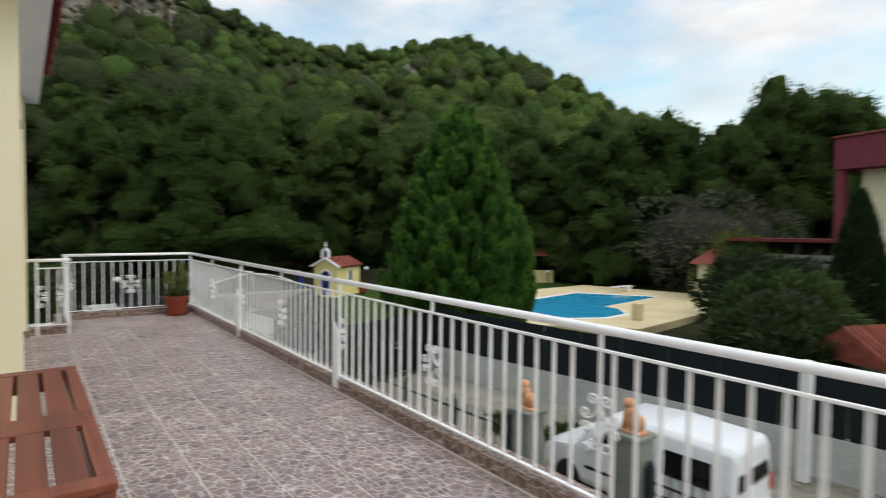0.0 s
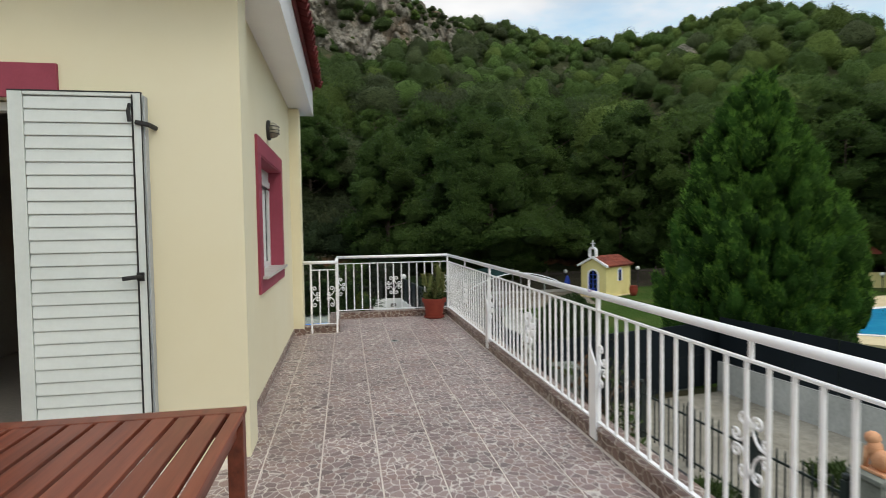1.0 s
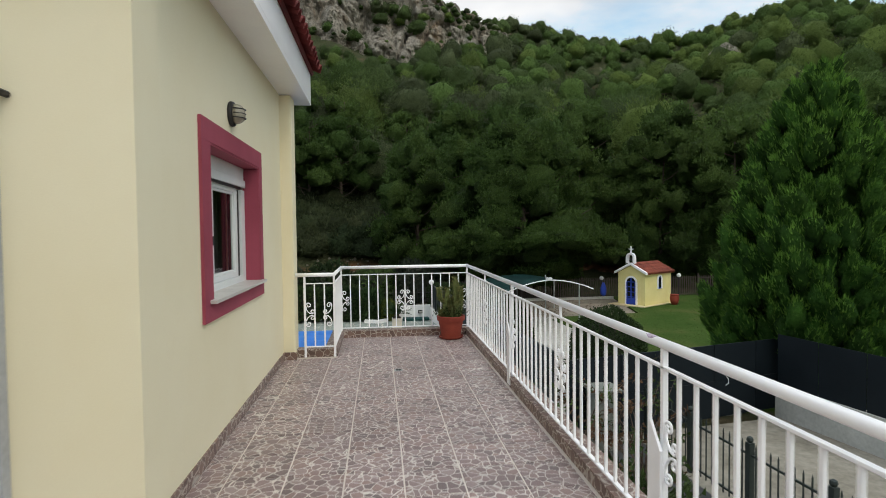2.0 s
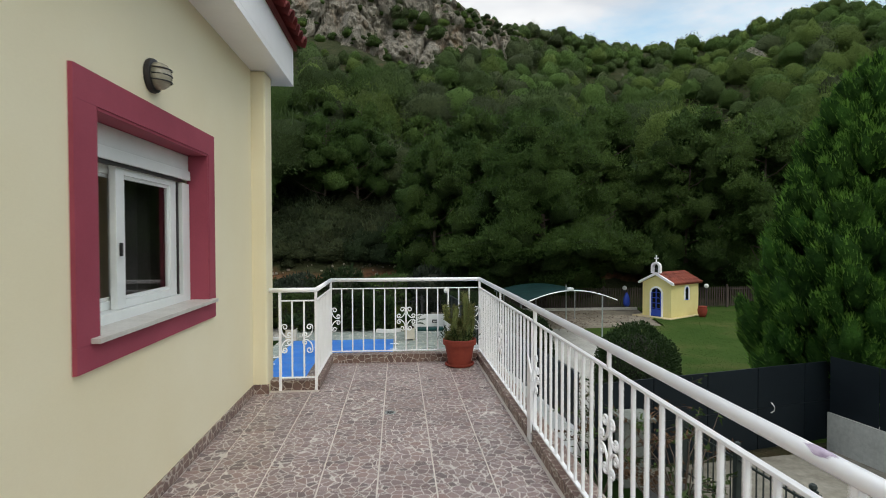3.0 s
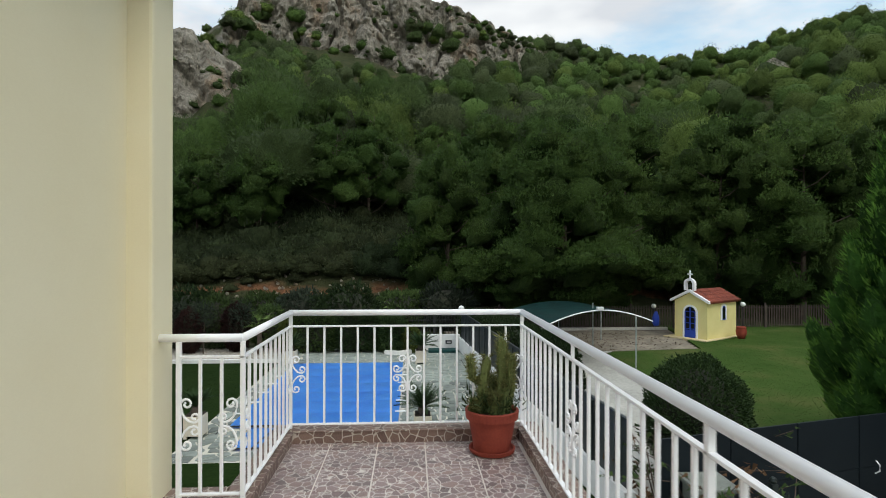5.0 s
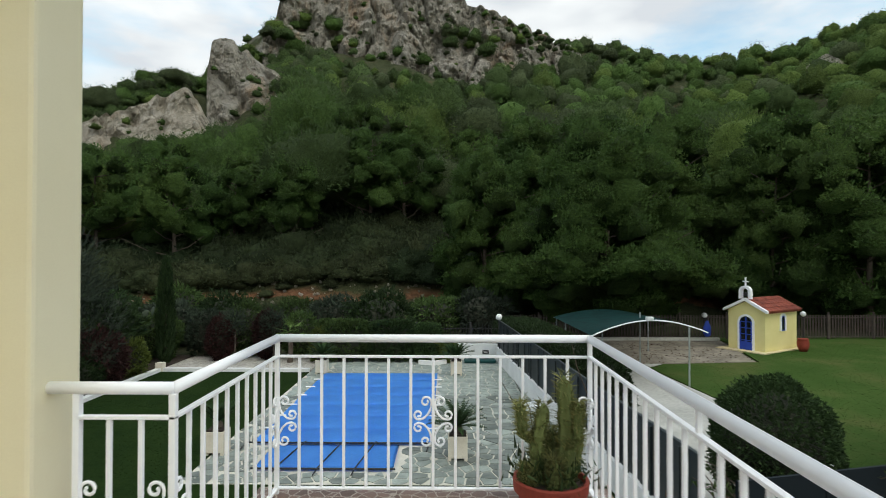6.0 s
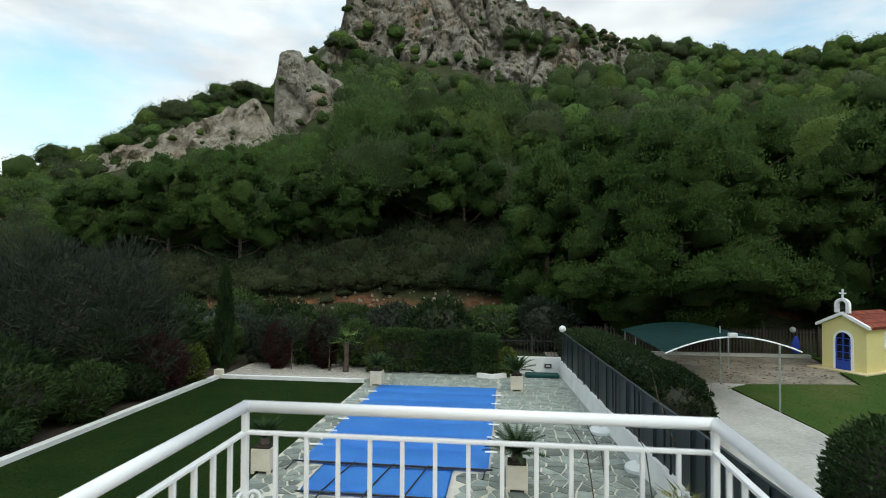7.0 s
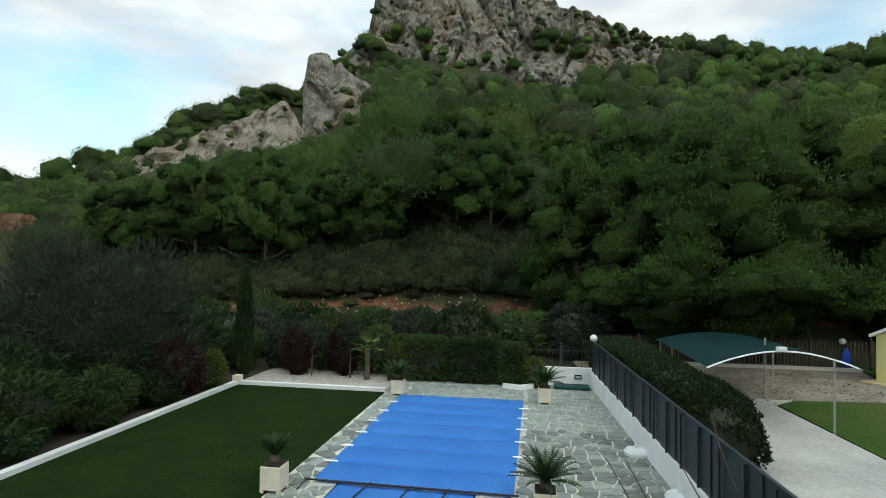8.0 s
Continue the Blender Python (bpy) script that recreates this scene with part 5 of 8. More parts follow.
# trees close together on the skyline, in front of the pale band and beside the crag
for az in np.arange(13, 62, 0.55):
    r = table_at(RR, az) - rng.uniform(0, 16)
    plant(far_kinds, land(az, r), rng.uniform(0.45, 0.85), rng.uniform(0.85, 1.2), 0.5)
for az in rng.uniform(-46, -24, 7):
    plant(far_kinds, land(az, rng.uniform(93, 98)), rng.uniform(0.3, 0.5), 1.0, 0.3)
for az in rng.uniform(-21.5, -16.0, 60):
    plant(far_kinds, land(az, rng.uniform(124, 144)), rng.uniform(0.35, 0.6), 1.0, 0.3)
for az in rng.uniform(-38, -9, 60):
    r = rng.uniform(39.5, 43.4)
    plant(low_kinds, (CX + r * math.sin(radians(az)), CY + r * math.cos(radians(az)), GROUND), rng.uniform(0.5, 0.85), 1.0, 0.2, dull=True)
for az in rng.uniform(-22, -15, 90):
    plant(low_kinds, land(az, rng.uniform(114, 143)), rng.uniform(0.6, 1.4), rng.uniform(0.8, 1.3), 0.3)
for az in rng.uniform(-49, -35, 150):
    plant(low_kinds, land(az, rng.uniform(76, 88)), rng.uniform(0.6, 1.3), rng.uniform(0.8, 1.3), 0.3)
for az in rng.uniform(-13, 3, 70):
    plant(low_kinds, land(az, rng.uniform(47.6, 57)), rng.uniform(0.7, 1.4), rng.uniform(0.8, 1.3), 0.3, dull=True)
for az in rng.uniform(-56, -43, 90):
    plant(low_kinds, land(az, rng.uniform(76, 90)), rng.uniform(0.5, 1.3), rng.uniform(0.8, 1.3), 0.3)
for az in rng.uniform(-34, -12, 24):
    plant(low_kinds, land(az, rng.uniform(45.4, 48.6)), rng.uniform(0.25, 0.6), rng.uniform(0.8, 1.3), 0.2, dull=True)
for az in rng.uniform(-18.0, -11.5, 70):
    plant(far_kinds, land(az, rng.uniform(110, 131)), rng.uniform(0.42, 0.72), 1.0, 0.4)
for az in rng.uniform(-26.0, -23.6, 9):
    plant(far_kinds, land(az, rng.uniform(99, 106)), rng.uniform(0.4, 0.62), 1.0, 0.4)
for k, az in enumerate(np.arange(-50, -25, 1.9)):
    sc = (0.62, 0.42, 0.5, 0.74, 0.38)[k % 5]
    plant(far_kinds, land(az + rng.uniform(-0.5, 0.5), table_at(RR, az) - rng.uniform(1, 5)), sc, 0.95, 0.4)
# shrubs on the ledges of the rock
for ob in CRAGS[:-1]:
    co = [v.co for v in ob.data.vertices]
    for k in rng.integers(0, len(co), int(len(co) / 110)):
        plant(low_kinds, co[k], rng.uniform(0.25, 0.75), rng.uniform(0.8, 1.3), 0.4)
main = [(v.co, math.degrees(math.atan2(v.co.x - CX, v.co.y - CY)), math.degrees(math.atan2(v.co.z - 1.5, math.hypot(v.co.x - CX, v.co.y - CY)))) for v in CRAGS[0].data.vertices]
for az, el, sc, n in ((-15.8, 22.2, 1.2, 4), (-12.0, 22.0, 1.3, 5), (-11.3, 20.4, 1.2, 3), (-9.8, 20.2, 1.1, 2), (-0.3, 22.4, 1.1, 3), (0.9, 21.6, 1.5, 4), (2.7, 20.7, 1.4, 4), (5.0, 20.9, 1.2, 2), (-15.8, 19.6, 1.5, 3), (-13.6, 19.4, 1.4, 3), (-5.6, 20.2, 1.0, 2), (-17.8, 21.0, 1.5, 5), (-3.0, 19.3, 1.0, 2), (3.0, 23.6, 0.6, 3), (5.0, 23.0, 0.6, 3), (6.6, 22.4, 0.7, 4), (8.0, 21.9, 0.7, 4), (9.2, 21.4, 0.7, 4), (10.4, 20.9, 0.8, 4), (11.6, 20.4, 0.8, 4), (12.8, 19.9, 0.9, 4), (7.4, 21.2, 0.8, 3), (9.8, 20.4, 0.9, 3)):
    for _ in range(n):
        ta, te = az + rng.normal(0, 0.5), el + rng.normal(0, 0.3)
        at = min(main, key=lambda m: (m[1] - ta) ** 2 + (m[2] - te) ** 2)[0]
        plant(low_kinds, at, sc * rng.uniform(0.8, 1.3), rng.uniform(0.9, 1.4), 0.6)
for az, el in ((-17.6, 19.6), (-16.2, 19.3), (-14.8, 18.9), (-13.4, 18.6), (-12.0, 18.4), (-10.4, 18.0), (-8.8, 17.8), (-7.2, 17.8), (-5.6, 17.5), (-3.6, 16.8), (4.6, 18.2), (5.6, 18.9), (7.0, 18.8), (8.6, 18.8), (10.2, 18.9), (11.8, 19.0), (13.2, 18.4)):
    for _ in range(3):
        ta, te = az + rng.normal(0, 0.5), el - 0.9 + rng.normal(0, 0.35)
        at = min(main, key=lambda m: (m[1] - ta) ** 2 + (m[2] - te) ** 2)[0]
        plant(far_kinds, at, rng.uniform(0.45, 0.75), rng.uniform(0.85, 1.1), 1.6)
stones = []
for az, r in zip(rng.uniform(-36, 0, 170), rng.uniform(44.2, 46.6, 170)):
    ball, faces = BALLS[2]
    size = rng.uniform(0.05, 0.2) * rng.uniform(0.6, 1.0, 3)
    stones.append((ball * (1 + 0.25 * rng.uniform(-1, 1, (len(ball), 1))) * size + np.array(land(az, r)) + (0, 0, 0.02), faces))
tagged(new("bank_stones", soup("bank_stones", *joined(stones), M["crag_pale"])), "pale stones scattered on the red earth bank", "stones", kind="stuff")
woods = tagged(root("far_woods", (0, 100, 0)), "dense green pine wood covering the rocky hillside", "trees", kind="stuff")
layers = [("stems", stems, M["bark"]), ("scrub_twigs", under_core, M["scrub_mass"]), ("scrub_leaves", under_leaf, M["scrub_leaf"])]
for k in range(len(PINE_SHADES)):
    layers += [("clumps", pieces[k], M["mass", k]), ("needles", fringes[k], M["needle", k])]
for nm, store, m in layers:
    v, f = joined(store)
    me = soup(nm, v - (0, 100, 0), f, m)
    ob = new(nm, me)
    ob.parent = woods
    tagged(ob, kind="stuff")


def limbed_trunk(rng, height, r0, limbs, reach, low):
    bm = bmesh.new()
    lean = rng.normal(0, 0.03, 2)
    pts = [(lean[0] * height * t * t, lean[1] * height * t * t, height * t) for t in np.linspace(0, 1, 7)]
    tube(bm, pts, r0, 8, radii=[r0 * (1 - 0.85 * t) for t in np.linspace(0, 1, 7)])
    for k in range(limbs):
        t = low + (0.95 - low) * (k + 0.3) / limbs
        a = 2.4 * k + rng.uniform(-0.4, 0.4)
        ln = reach * (1.05 - 0.75 * t) * rng.uniform(0.7, 1.1)
        p0 = Vector((lean[0] * height * t * t, lean[1] * height * t * t, height * t))
        p1 = p0 + Vector((math.cos(a) * ln * 0.5, math.sin(a) * ln * 0.5, ln * 0.12))
        p2 = p0 + Vector((math.cos(a) * ln, math.sin(a) * ln, ln * 0.38))
        tube(bm, [p0, p1, p2], 0.05, 5, radii=[r0 * 0.38 * (1 - 0.5 * t), r0 * 0.22, 0.02])
    return bm


def tree(name, trunk_bm, crown, leaf, label, category="tree", group=""):
    r = root(name)
    part("trunk", trunk_bm, M["bark"], r, world=False)
    ob = new("crown", soup("crown", *crown, leaf))
    ob.parent = r
    return tagged(r, label, category, group)


def near_pine(seed, h, radius, n, per, low, full, size, label, length=0.26, width=0.042, skirt=0):
    g = np.random.default_rng(seed)
    r = root("pine_tree")
    part("trunk", limbed_trunk(g, h * 0.94, 0.22, 18, radius, 0.12), M["bark"], r, world=False)
    solid, hair = [], []
    boughs = puffs(g, h, radius, n, low, full, size)
    for a in np.linspace(-165, -25, skirt):
        rx = g.uniform(0.9, 1.35)
        reach = radius * g.uniform(0.68, 0.95)
        boughs.append((np.array([reach * math.cos(radians(a)), reach * math.sin(radians(a)), g.uniform(3.0, 4.6)]), np.array([rx, rx, rx * 0.75])))
    for c, sz in boughs:
        solid.append(lump(g, c, sz * 0.70, 0.5))
        p = ball_points(g, per, 0.3)
        hair.append(tufts(g, c + p * sz * g.uniform(0.60, 1.10, (per, 1)), p + np.array([0, 0, 0.5]), length, width, 0.55, 1))
        m = per // 14
        p = ball_points(g, m, 0.5)
        hair.append(tufts(g, c + p * sz * 1.02, np.tile((0, 0, 1.0), (m, 1)) + 0.25 * p, length * 1.9, width * 0.8, 0.12, 1))
    for nm, store, m in (("bough_mass", solid, M["mass_near"]), ("crown", hair, M["pine"])):
        me = soup(nm, *joined(store), m)
        ob = new(nm, me)
        ob.parent = r
        tagged(ob, kind="stuff")
    return tagged(r, label, "tree", "pines at the foot of the hill")


TALL = "tall green pine with billowing needle clouds at the wood's edge"
SLIM = "pine with an open rounded crown and bare lower trunk"
near_kinds = [near_pine(30 + k, 13.0, 4.5, 48, 330, 0.09, 0.42, (0.23, 0.37), TALL, 0.16, 0.095) for k in range(4)]
open_kinds = [near_pine(50 + k, 10.5, 4.1, 28, 250, 0.34, 0.64, (0.26, 0.40), SLIM, 0.18, 0.10) for k in range(4)]
spots = [(3.6, 40.5, 0.95), (7.5, 43.5, 1.02), (30.5, 42.5, 0.95), (37.5, 43.0, 1.0)]
for az in np.arange(44, 78, 7.2):
    spots.append((az + rng.uniform(-1.2, 1.2), rng.uniform(42.5, 45.5), rng.uniform(0.9, 1.12)))
for az in np.arange(8, 78, 7.2):
    spots.append((az + rng.uniform(-1.2, 1.2), rng.uniform(45, 49) + (4 if az > 38 else 0), rng.uniform(1.0, 1.15)))
for i, (az, r, sc) in enumerate(spots):
    x, y, z = land(az, r)
    copy_thing(near_kinds[i % 4], pose(x, y, z - 0.15, 0, 0, rng.uniform(0, 360)) @ Matrix.Scale(sc, 4))
spots = []
for az in [q for q in np.arange(-60, 80, 5.6) if q < 6 or q > 42]:
    if not -52 < az < -41.0:
        spots.append((az + rng.uniform(-1.5, 1.5), rng.uniform(50, 56), rng.uniform(0.7, 1.05)))
for az in np.arange(-57, 4, 6.0):
    if not -52 < az < -41.0:
        spots.append((az + rng.uniform(-1.5, 1.5), rng.uniform(59, 66), rng.uniform(0.75, 1.1)))
for i, (az, r, sc) in enumerate(spots):
    x, y, z = land(az, r)
    keep = under_cap(az, r, z, 10.5 * sc)
    if keep < 0.3:
        continue
    copy_thing(open_kinds[i % 4], pose(x, y, z - 0.15, 0, 0, rng.uniform(0, 360)) @ Matrix.Scale(sc * keep, 4))
for k, t in enumerate(near_kinds + open_kinds):
    x, y, z = land(84 + 5 * k, 52)
    t.location = (x, y, z - 0.1)
big_pine = near_pine(71, 12.2, 6.5, 130, 900, 0.12, 0.36, (0.14, 0.25), "broad old pine whose boughs hang low over the fence", 0.12, 0.065, 26)
big_pine.location = (CX + 33.5 * math.sin(radians(16.2)), CY + 33.5 * math.cos(radians(16.2)), GROUND - 0.1)

# ---- garden surfaces ----
G0 = GROUND


def slab(name, outline, z1, material, label, category, z0=None):
    return thing(name, prism(bmesh.new(), outline, G0 - 0.12 if z0 is None else z0, z1), material, label, category, "structure")


slab("lawn", [(-9.5, 9.6), (6.0, 9.6), (6.0, 13.0), (5.3, 17.44), (-3.66, 17.44), (-3.66, 28.1), (-9.5, 28.1)], G0, M["turf"], "dark green clipped turf beside the pool", "lawn")
slab("paving", [(-3.65, 17.45), (5.6, 17.45), (4.0, 31.6), (-3.65, 31.6)], G0 - 0.012, M["mortar"], "crazy paving of grey-green slate round the pool", "paving")
slab("apron", [(4.2, 30.11), (10.9, 30.11), (15.2, 30.6), (16.6, 36.6), (3.6, 36.6)], G0 - 0.01, M["apron"], "dirty beige concrete apron under the carport", "paving")
slab("driveway", [(5.0, 14.3), (10.25, 14.6), (10.45, 24.0), (10.0, 29.3), (10.9, 30.1), (4.2, 30.1)], G0 - 0.01, M["concrete"], "pale concrete driveway beside the lawn", "driveway")
slab("lawn", [(10.26, 14.7), (45, 14.7), (45, 38.5), (16.7, 38.5), (16.7, 36.0), (15.3, 30.5), (10.95, 30.0), (10.1, 29.25), (10.5, 24.0)], G0, M["grass"], "worn green lawn round the chapel", "lawn")
g = np.random.default_rng(90)
pos = np.column_stack([g.uniform(-9.48, -3.68, 26000), 13.5 + 14.55 * g.uniform(0, 1, 26000), np.full(26000, G0 + 0.004)])
tagged(new("turf_blades", soup("turf_blades", *tufts(g, pos, np.tile((0, 0, 1.0), (len(pos), 1)), 0.015, 0.030, 0.7, 1), M["turf_blade"])), "dense short dark grass of the turf", "grass", kind="stuff")
g = np.random.default_rng(91)
px, py = g.uniform(8.6, 24, 30000), 15 + 21 * g.uniform(0, 1, 30000) ** 1.3
ok = (px > np.interp(py, [14.7, 24, 29.25, 30, 30.5, 36], [10.4, 10.6, 10.25, 11.1, 15.4, 16.8]))
pos = np.column_stack([px[ok], py[ok], np.full(ok.sum(), G0 + 0.005)])
tagged(new("grass_blades", soup("grass_blades", *tufts(g, pos, np.tile((0, 0, 1.0), (len(pos), 1)), 0.013, 0.03, 0.6, 1), M["grass_blade"])), "short worn grass on the lawn", "grass", kind="stuff")
slab("yard", [(2.0, -6.0), (14.0, -6.0), (11.2, 14.2), (5.2, 13.4), (6.1, 9.5), (2.0, 9.5)], G0 - 0.02, M["drive"], "stained concrete yard below the terrace", "yard")
slab("garden_bed", [(-9.7, 28.32), (-3.67, 28.32), (-3.67, 31.6), (-9.7, 31.6)], G0 + 0.02, M["gravel"], "white gravel bed behind the turf", "garden bed")
slab("garden_bed", [(-16, 9.0), (-9.72, 9.0), (-9.72, 31.6), (-16, 31.6)], G0 + 0.03, M["earth"], "earth bed with shrubs beside the turf", "garden bed")
for o in ([(-9.72, 9.0), (-9.5, 9.0), (-9.5, 28.3), (-9.72, 28.3)], [(-9.49, 28.11), (-3.67, 28.11), (-3.67, 28.3), (-9.49, 28.3)]):
    slab("edging", o, G0 + 0.13, M["white_wall"], "white painted edging wall round the turf", "edging")

thing("corner_block", boxed(-9.74, -9.44, 28.08, 28.36, G0, G0 + 0.34, bevel=0.02), M["planter"], "cream stone block at the corner of the turf edging", "block")

# pool with its cover
cover = tagged(root("pool_cover", (-0.78, 23.8, G0)), "bright blue quilted pool cover held down with poles", "pool cover")


def quilt(x0, x1, y0, y1, z, rows):
    bm = bmesh.new()
    nx, ny = 40, rows * 8
    vs = [[bm.verts.new((x0 + (x1 - x0) * i / nx, y0 + (y1 - y0) * j / ny,
                         z + 0.045 * abs(math.sin(math.pi * j / 8)) ** 0.6 * (1 - 0.3 * (abs(2 * i / nx - 1) ** 6)) + 0.02 * noise.noise(Vector((i * 0.22, j * 0.3, 1.0)))))
           for j in range(ny + 1)] for i in range(nx + 1)]
    for i in range(nx):
        for j in range(ny):
            bm.faces.new((vs[i][j], vs[i + 1][j], vs[i + 1][j + 1], vs[i][j + 1]))
    bmesh.ops.solidify(bm, geom=bm.faces[:], thickness=0.02)
    return bm


part("sheet", quilt(-2.93, 1.40, 19.78, 27.8, G0 + 0.035, 7), M["cover"], cover, smooth=True)
step = part("step_sheet", quilt(-2.35, 0.63, 18.16, 19.70, G0 + 0.03, 1), M["cover"], cover, "smaller blue sheet over the pool steps", smooth=True)
for k in range(1, 7):
    yy = 19.78 + 8.02 * k / 7
    for xa, xb in ((-3.12, -2.8), (1.28, 1.58)):
        part("pole_end", tube(bmesh.new(), [(xa, yy, G0 + 0.045), (xb, yy, G0 + 0.05)], 0.022, 8), M["white_paint"], cover)
for p in ([(-3.1, 19.72, G0 + 0.07), (1.5, 19.72, G0 + 0.07)], [(-2.4, 18.12, G0 + 0.06), (0.68, 18.12, G0 + 0.06)]):
    part("pole", tube(bmesh.new(), p, 0.02, 8), M["black_iron"], cover, "dark pole along the cover's edge")
for xs in (-1.75, -0.85, -0.05):
    part("strap", tube(bmesh.new(), [(xs + 0.12, 19.72, G0 + 0.1), (xs + 0.02, 19.0, G0 + 0.11), (xs - 0.12, 18.14, G0 + 0.08), (xs - 0.16, 17.85, G0 + 0.03)], 0.016, 6), M["black_iron"], cover, "black tie strap")
for xs, ys in ((-3.05, 19.6), (1.35, 19.6)):
    part("strap", tube(bmesh.new(), [(xs, 19.72, G0 + 0.08), (xs - 0.03, 19.5, G0 + 0.04), (xs - 0.05, 19.3, G0 + 0.02)], 0.016, 6), M["black_iron"], cover)

# white wall with a sheet-metal fence on it
FA, FB = Vector((4.02, 30.6)), Vector((5.35, 14.2))


def along(t, off=0.0):
    d = (FB - FA).normalized()
    nrm = Vector((d.y, -d.x))
    p = FA + (FB - FA) * t + nrm * off
    return p.x, p.y


bm = prism(bmesh.new(), [along(0, -0.10), along(1, -0.10), along(1, 0.10), along(0, 0.10)], G0 - 0.1, G0 + 0.60)
thing("boundary_wall", bm, M["white_wall"], "low whitewashed garden wall", "wall", "structure")
thing("boundary_wall", boxed(1.75, 3.98, 30.75, 30.93, G0 - 0.1, G0 + 0.70), M["white_wall"], "low whitewashed garden wall", "wall", "structure")
fence = tagged(root("sheet_fence", (*along(0.5), G0 + 0.52)), "dark green corrugated sheet fence on a white wall", "fence")
NP = 17
for k in range(NP):
    t0, t1 = max(0, k / NP - 0.0012), min(1, (k + 1) / NP + 0.0012)
    o = 0.012 if k % 2 else -0.012
    part("panel", prism(bmesh.new(), [along(t0, o - 0.006), along(t1, o - 0.006), along(t1, o + 0.006), along(t0, o + 0.006)], G0 + 0.50 + 0.05 * (k % 2), G0 + 1.76), M["fence_metal"], fence)
    x, y = along((k + 0.5) / NP, 0.05)
    part("post", boxed(x - 0.02, x + 0.02, y - 0.02, y + 0.02, G0 + 0.5, G0 + 1.74), M["fence_metal"], fence)
part("top_bar", prism(bmesh.new(), [along(0, -0.03), along(1, -0.03), along(1, 0.03), along(0, 0.03)], G0 + 1.762, G0 + 1.79), M["fence_metal"], fence)

# dark gate across the drive
gate = tagged(root("sliding_gate", (8.1, 14.0, G0)), "anthracite sheet-metal driveway gate between garden and yard", "gate")
GA, GB = Vector((5.36, 13.25)), Vector((11.9, 14.85))
for k in range(5):
    a, b = GA.lerp(GB, k / 5 + 0.002), GA.lerp(GB, (k + 1) / 5 - 0.002)
    nrm = Vector((-(GB - GA).y, (GB - GA).x)).normalized() * 0.02
    for z0, z1 in ((G0 + 0.05, G0 + 0.92), (G0 + 0.93, G0 + 1.8)):
        part("gate_panel", prism(bmesh.new(), [tuple(a - nrm), tuple(b - nrm), tuple(b + nrm), tuple(a + nrm)], z0, z1), M["gate_metal"], gate)
p = GA.lerp(GB, 0.66)
part("handle", tube(bmesh.new(), [(p.x - 0.03, p.y - 0.03, G0 + 0.80), (p.x, p.y - 0.09, G0 + 0.86), (p.x, p.y - 0.09, G0 + 0.96), (p.x - 0.02, p.y - 0.03, G0 + 1.02)], 0.012, 6), M["white_paint"], gate, "pale metal handle")

# wall and screen on the far side of the yard
WA, WB = Vector((11.05, 14.3)), Vector((12.7, 1.0))
nrm = Vector(((WB - WA).y, -(WB - WA).x)).normalized() * 0.1
thing("yard_wall", prism(bmesh.new(), [tuple(WA - nrm), tuple(WB - nrm), tuple(WB + nrm), tuple(WA + nrm)], G0 - 0.1, G0 + 0.78), M["yard_wall"], "weathered white concrete wall along the yard", "wall", "structure")
screen = tagged(root("wall_screen", (11.7, 7.7, G0 + 0.9)), "dark blue-grey sheet screen above the yard wall", "fence")
NS = 12
for k in range(NS):
    a, b = WA.lerp(WB, k / NS + 0.001) + nrm * 0.4, WA.lerp(WB, (k + 1) / NS - 0.001) + nrm * 0.4
    part("panel", prism(bmesh.new(), [tuple(a - nrm * 0.1), tuple(b - nrm * 0.1), tuple(b + nrm * 0.1), tuple(a + nrm * 0.1)], G0 + 0.74, G0 + 2.0), M["gate_metal"], screen)

# chapel
chapel = tagged(root("chapel", (16.78, 32.7, G0), -58.0), "tiny yellow chapel with blue door, red roof and bell arch", "chapel")
CW, CD, CH = 1.8, 2.9, 1.95
bm = boxed(-CW, 0, 0.02, CD, 0.0, CH)
part("wall", bm, M["chapel_wall"], chapel, world=False)
part("plinth", boxed(-CW - 0.35, 0.25, -0.5, CD + 0.1, -0.1, 0.04), M["pool_deck"], chapel, world=False)
bm = bmesh.new()
HG = CH + 0.48
prof = [(-CW - 0.16, CH - 0.06), (-CW / 2, HG), (0.16, CH - 0.06)]
a = [bm.verts.new((x, 0.02, z)) for x, z in ((-CW, CH), (-CW / 2, HG - 0.03), (0, CH))]
b = [bm.verts.new((x, CD, z)) for x, z in ((-CW, CH), (-CW / 2, HG - 0.03), (0, CH))]
bm.faces.new(a), bm.faces.new(b[::-1])
for i in range(3):
    bm.faces.new((a[i], a[(i + 1) % 3], b[(i + 1) % 3], b[i]))
part("gable", bm, M["chapel_wall"], chapel, world=False)
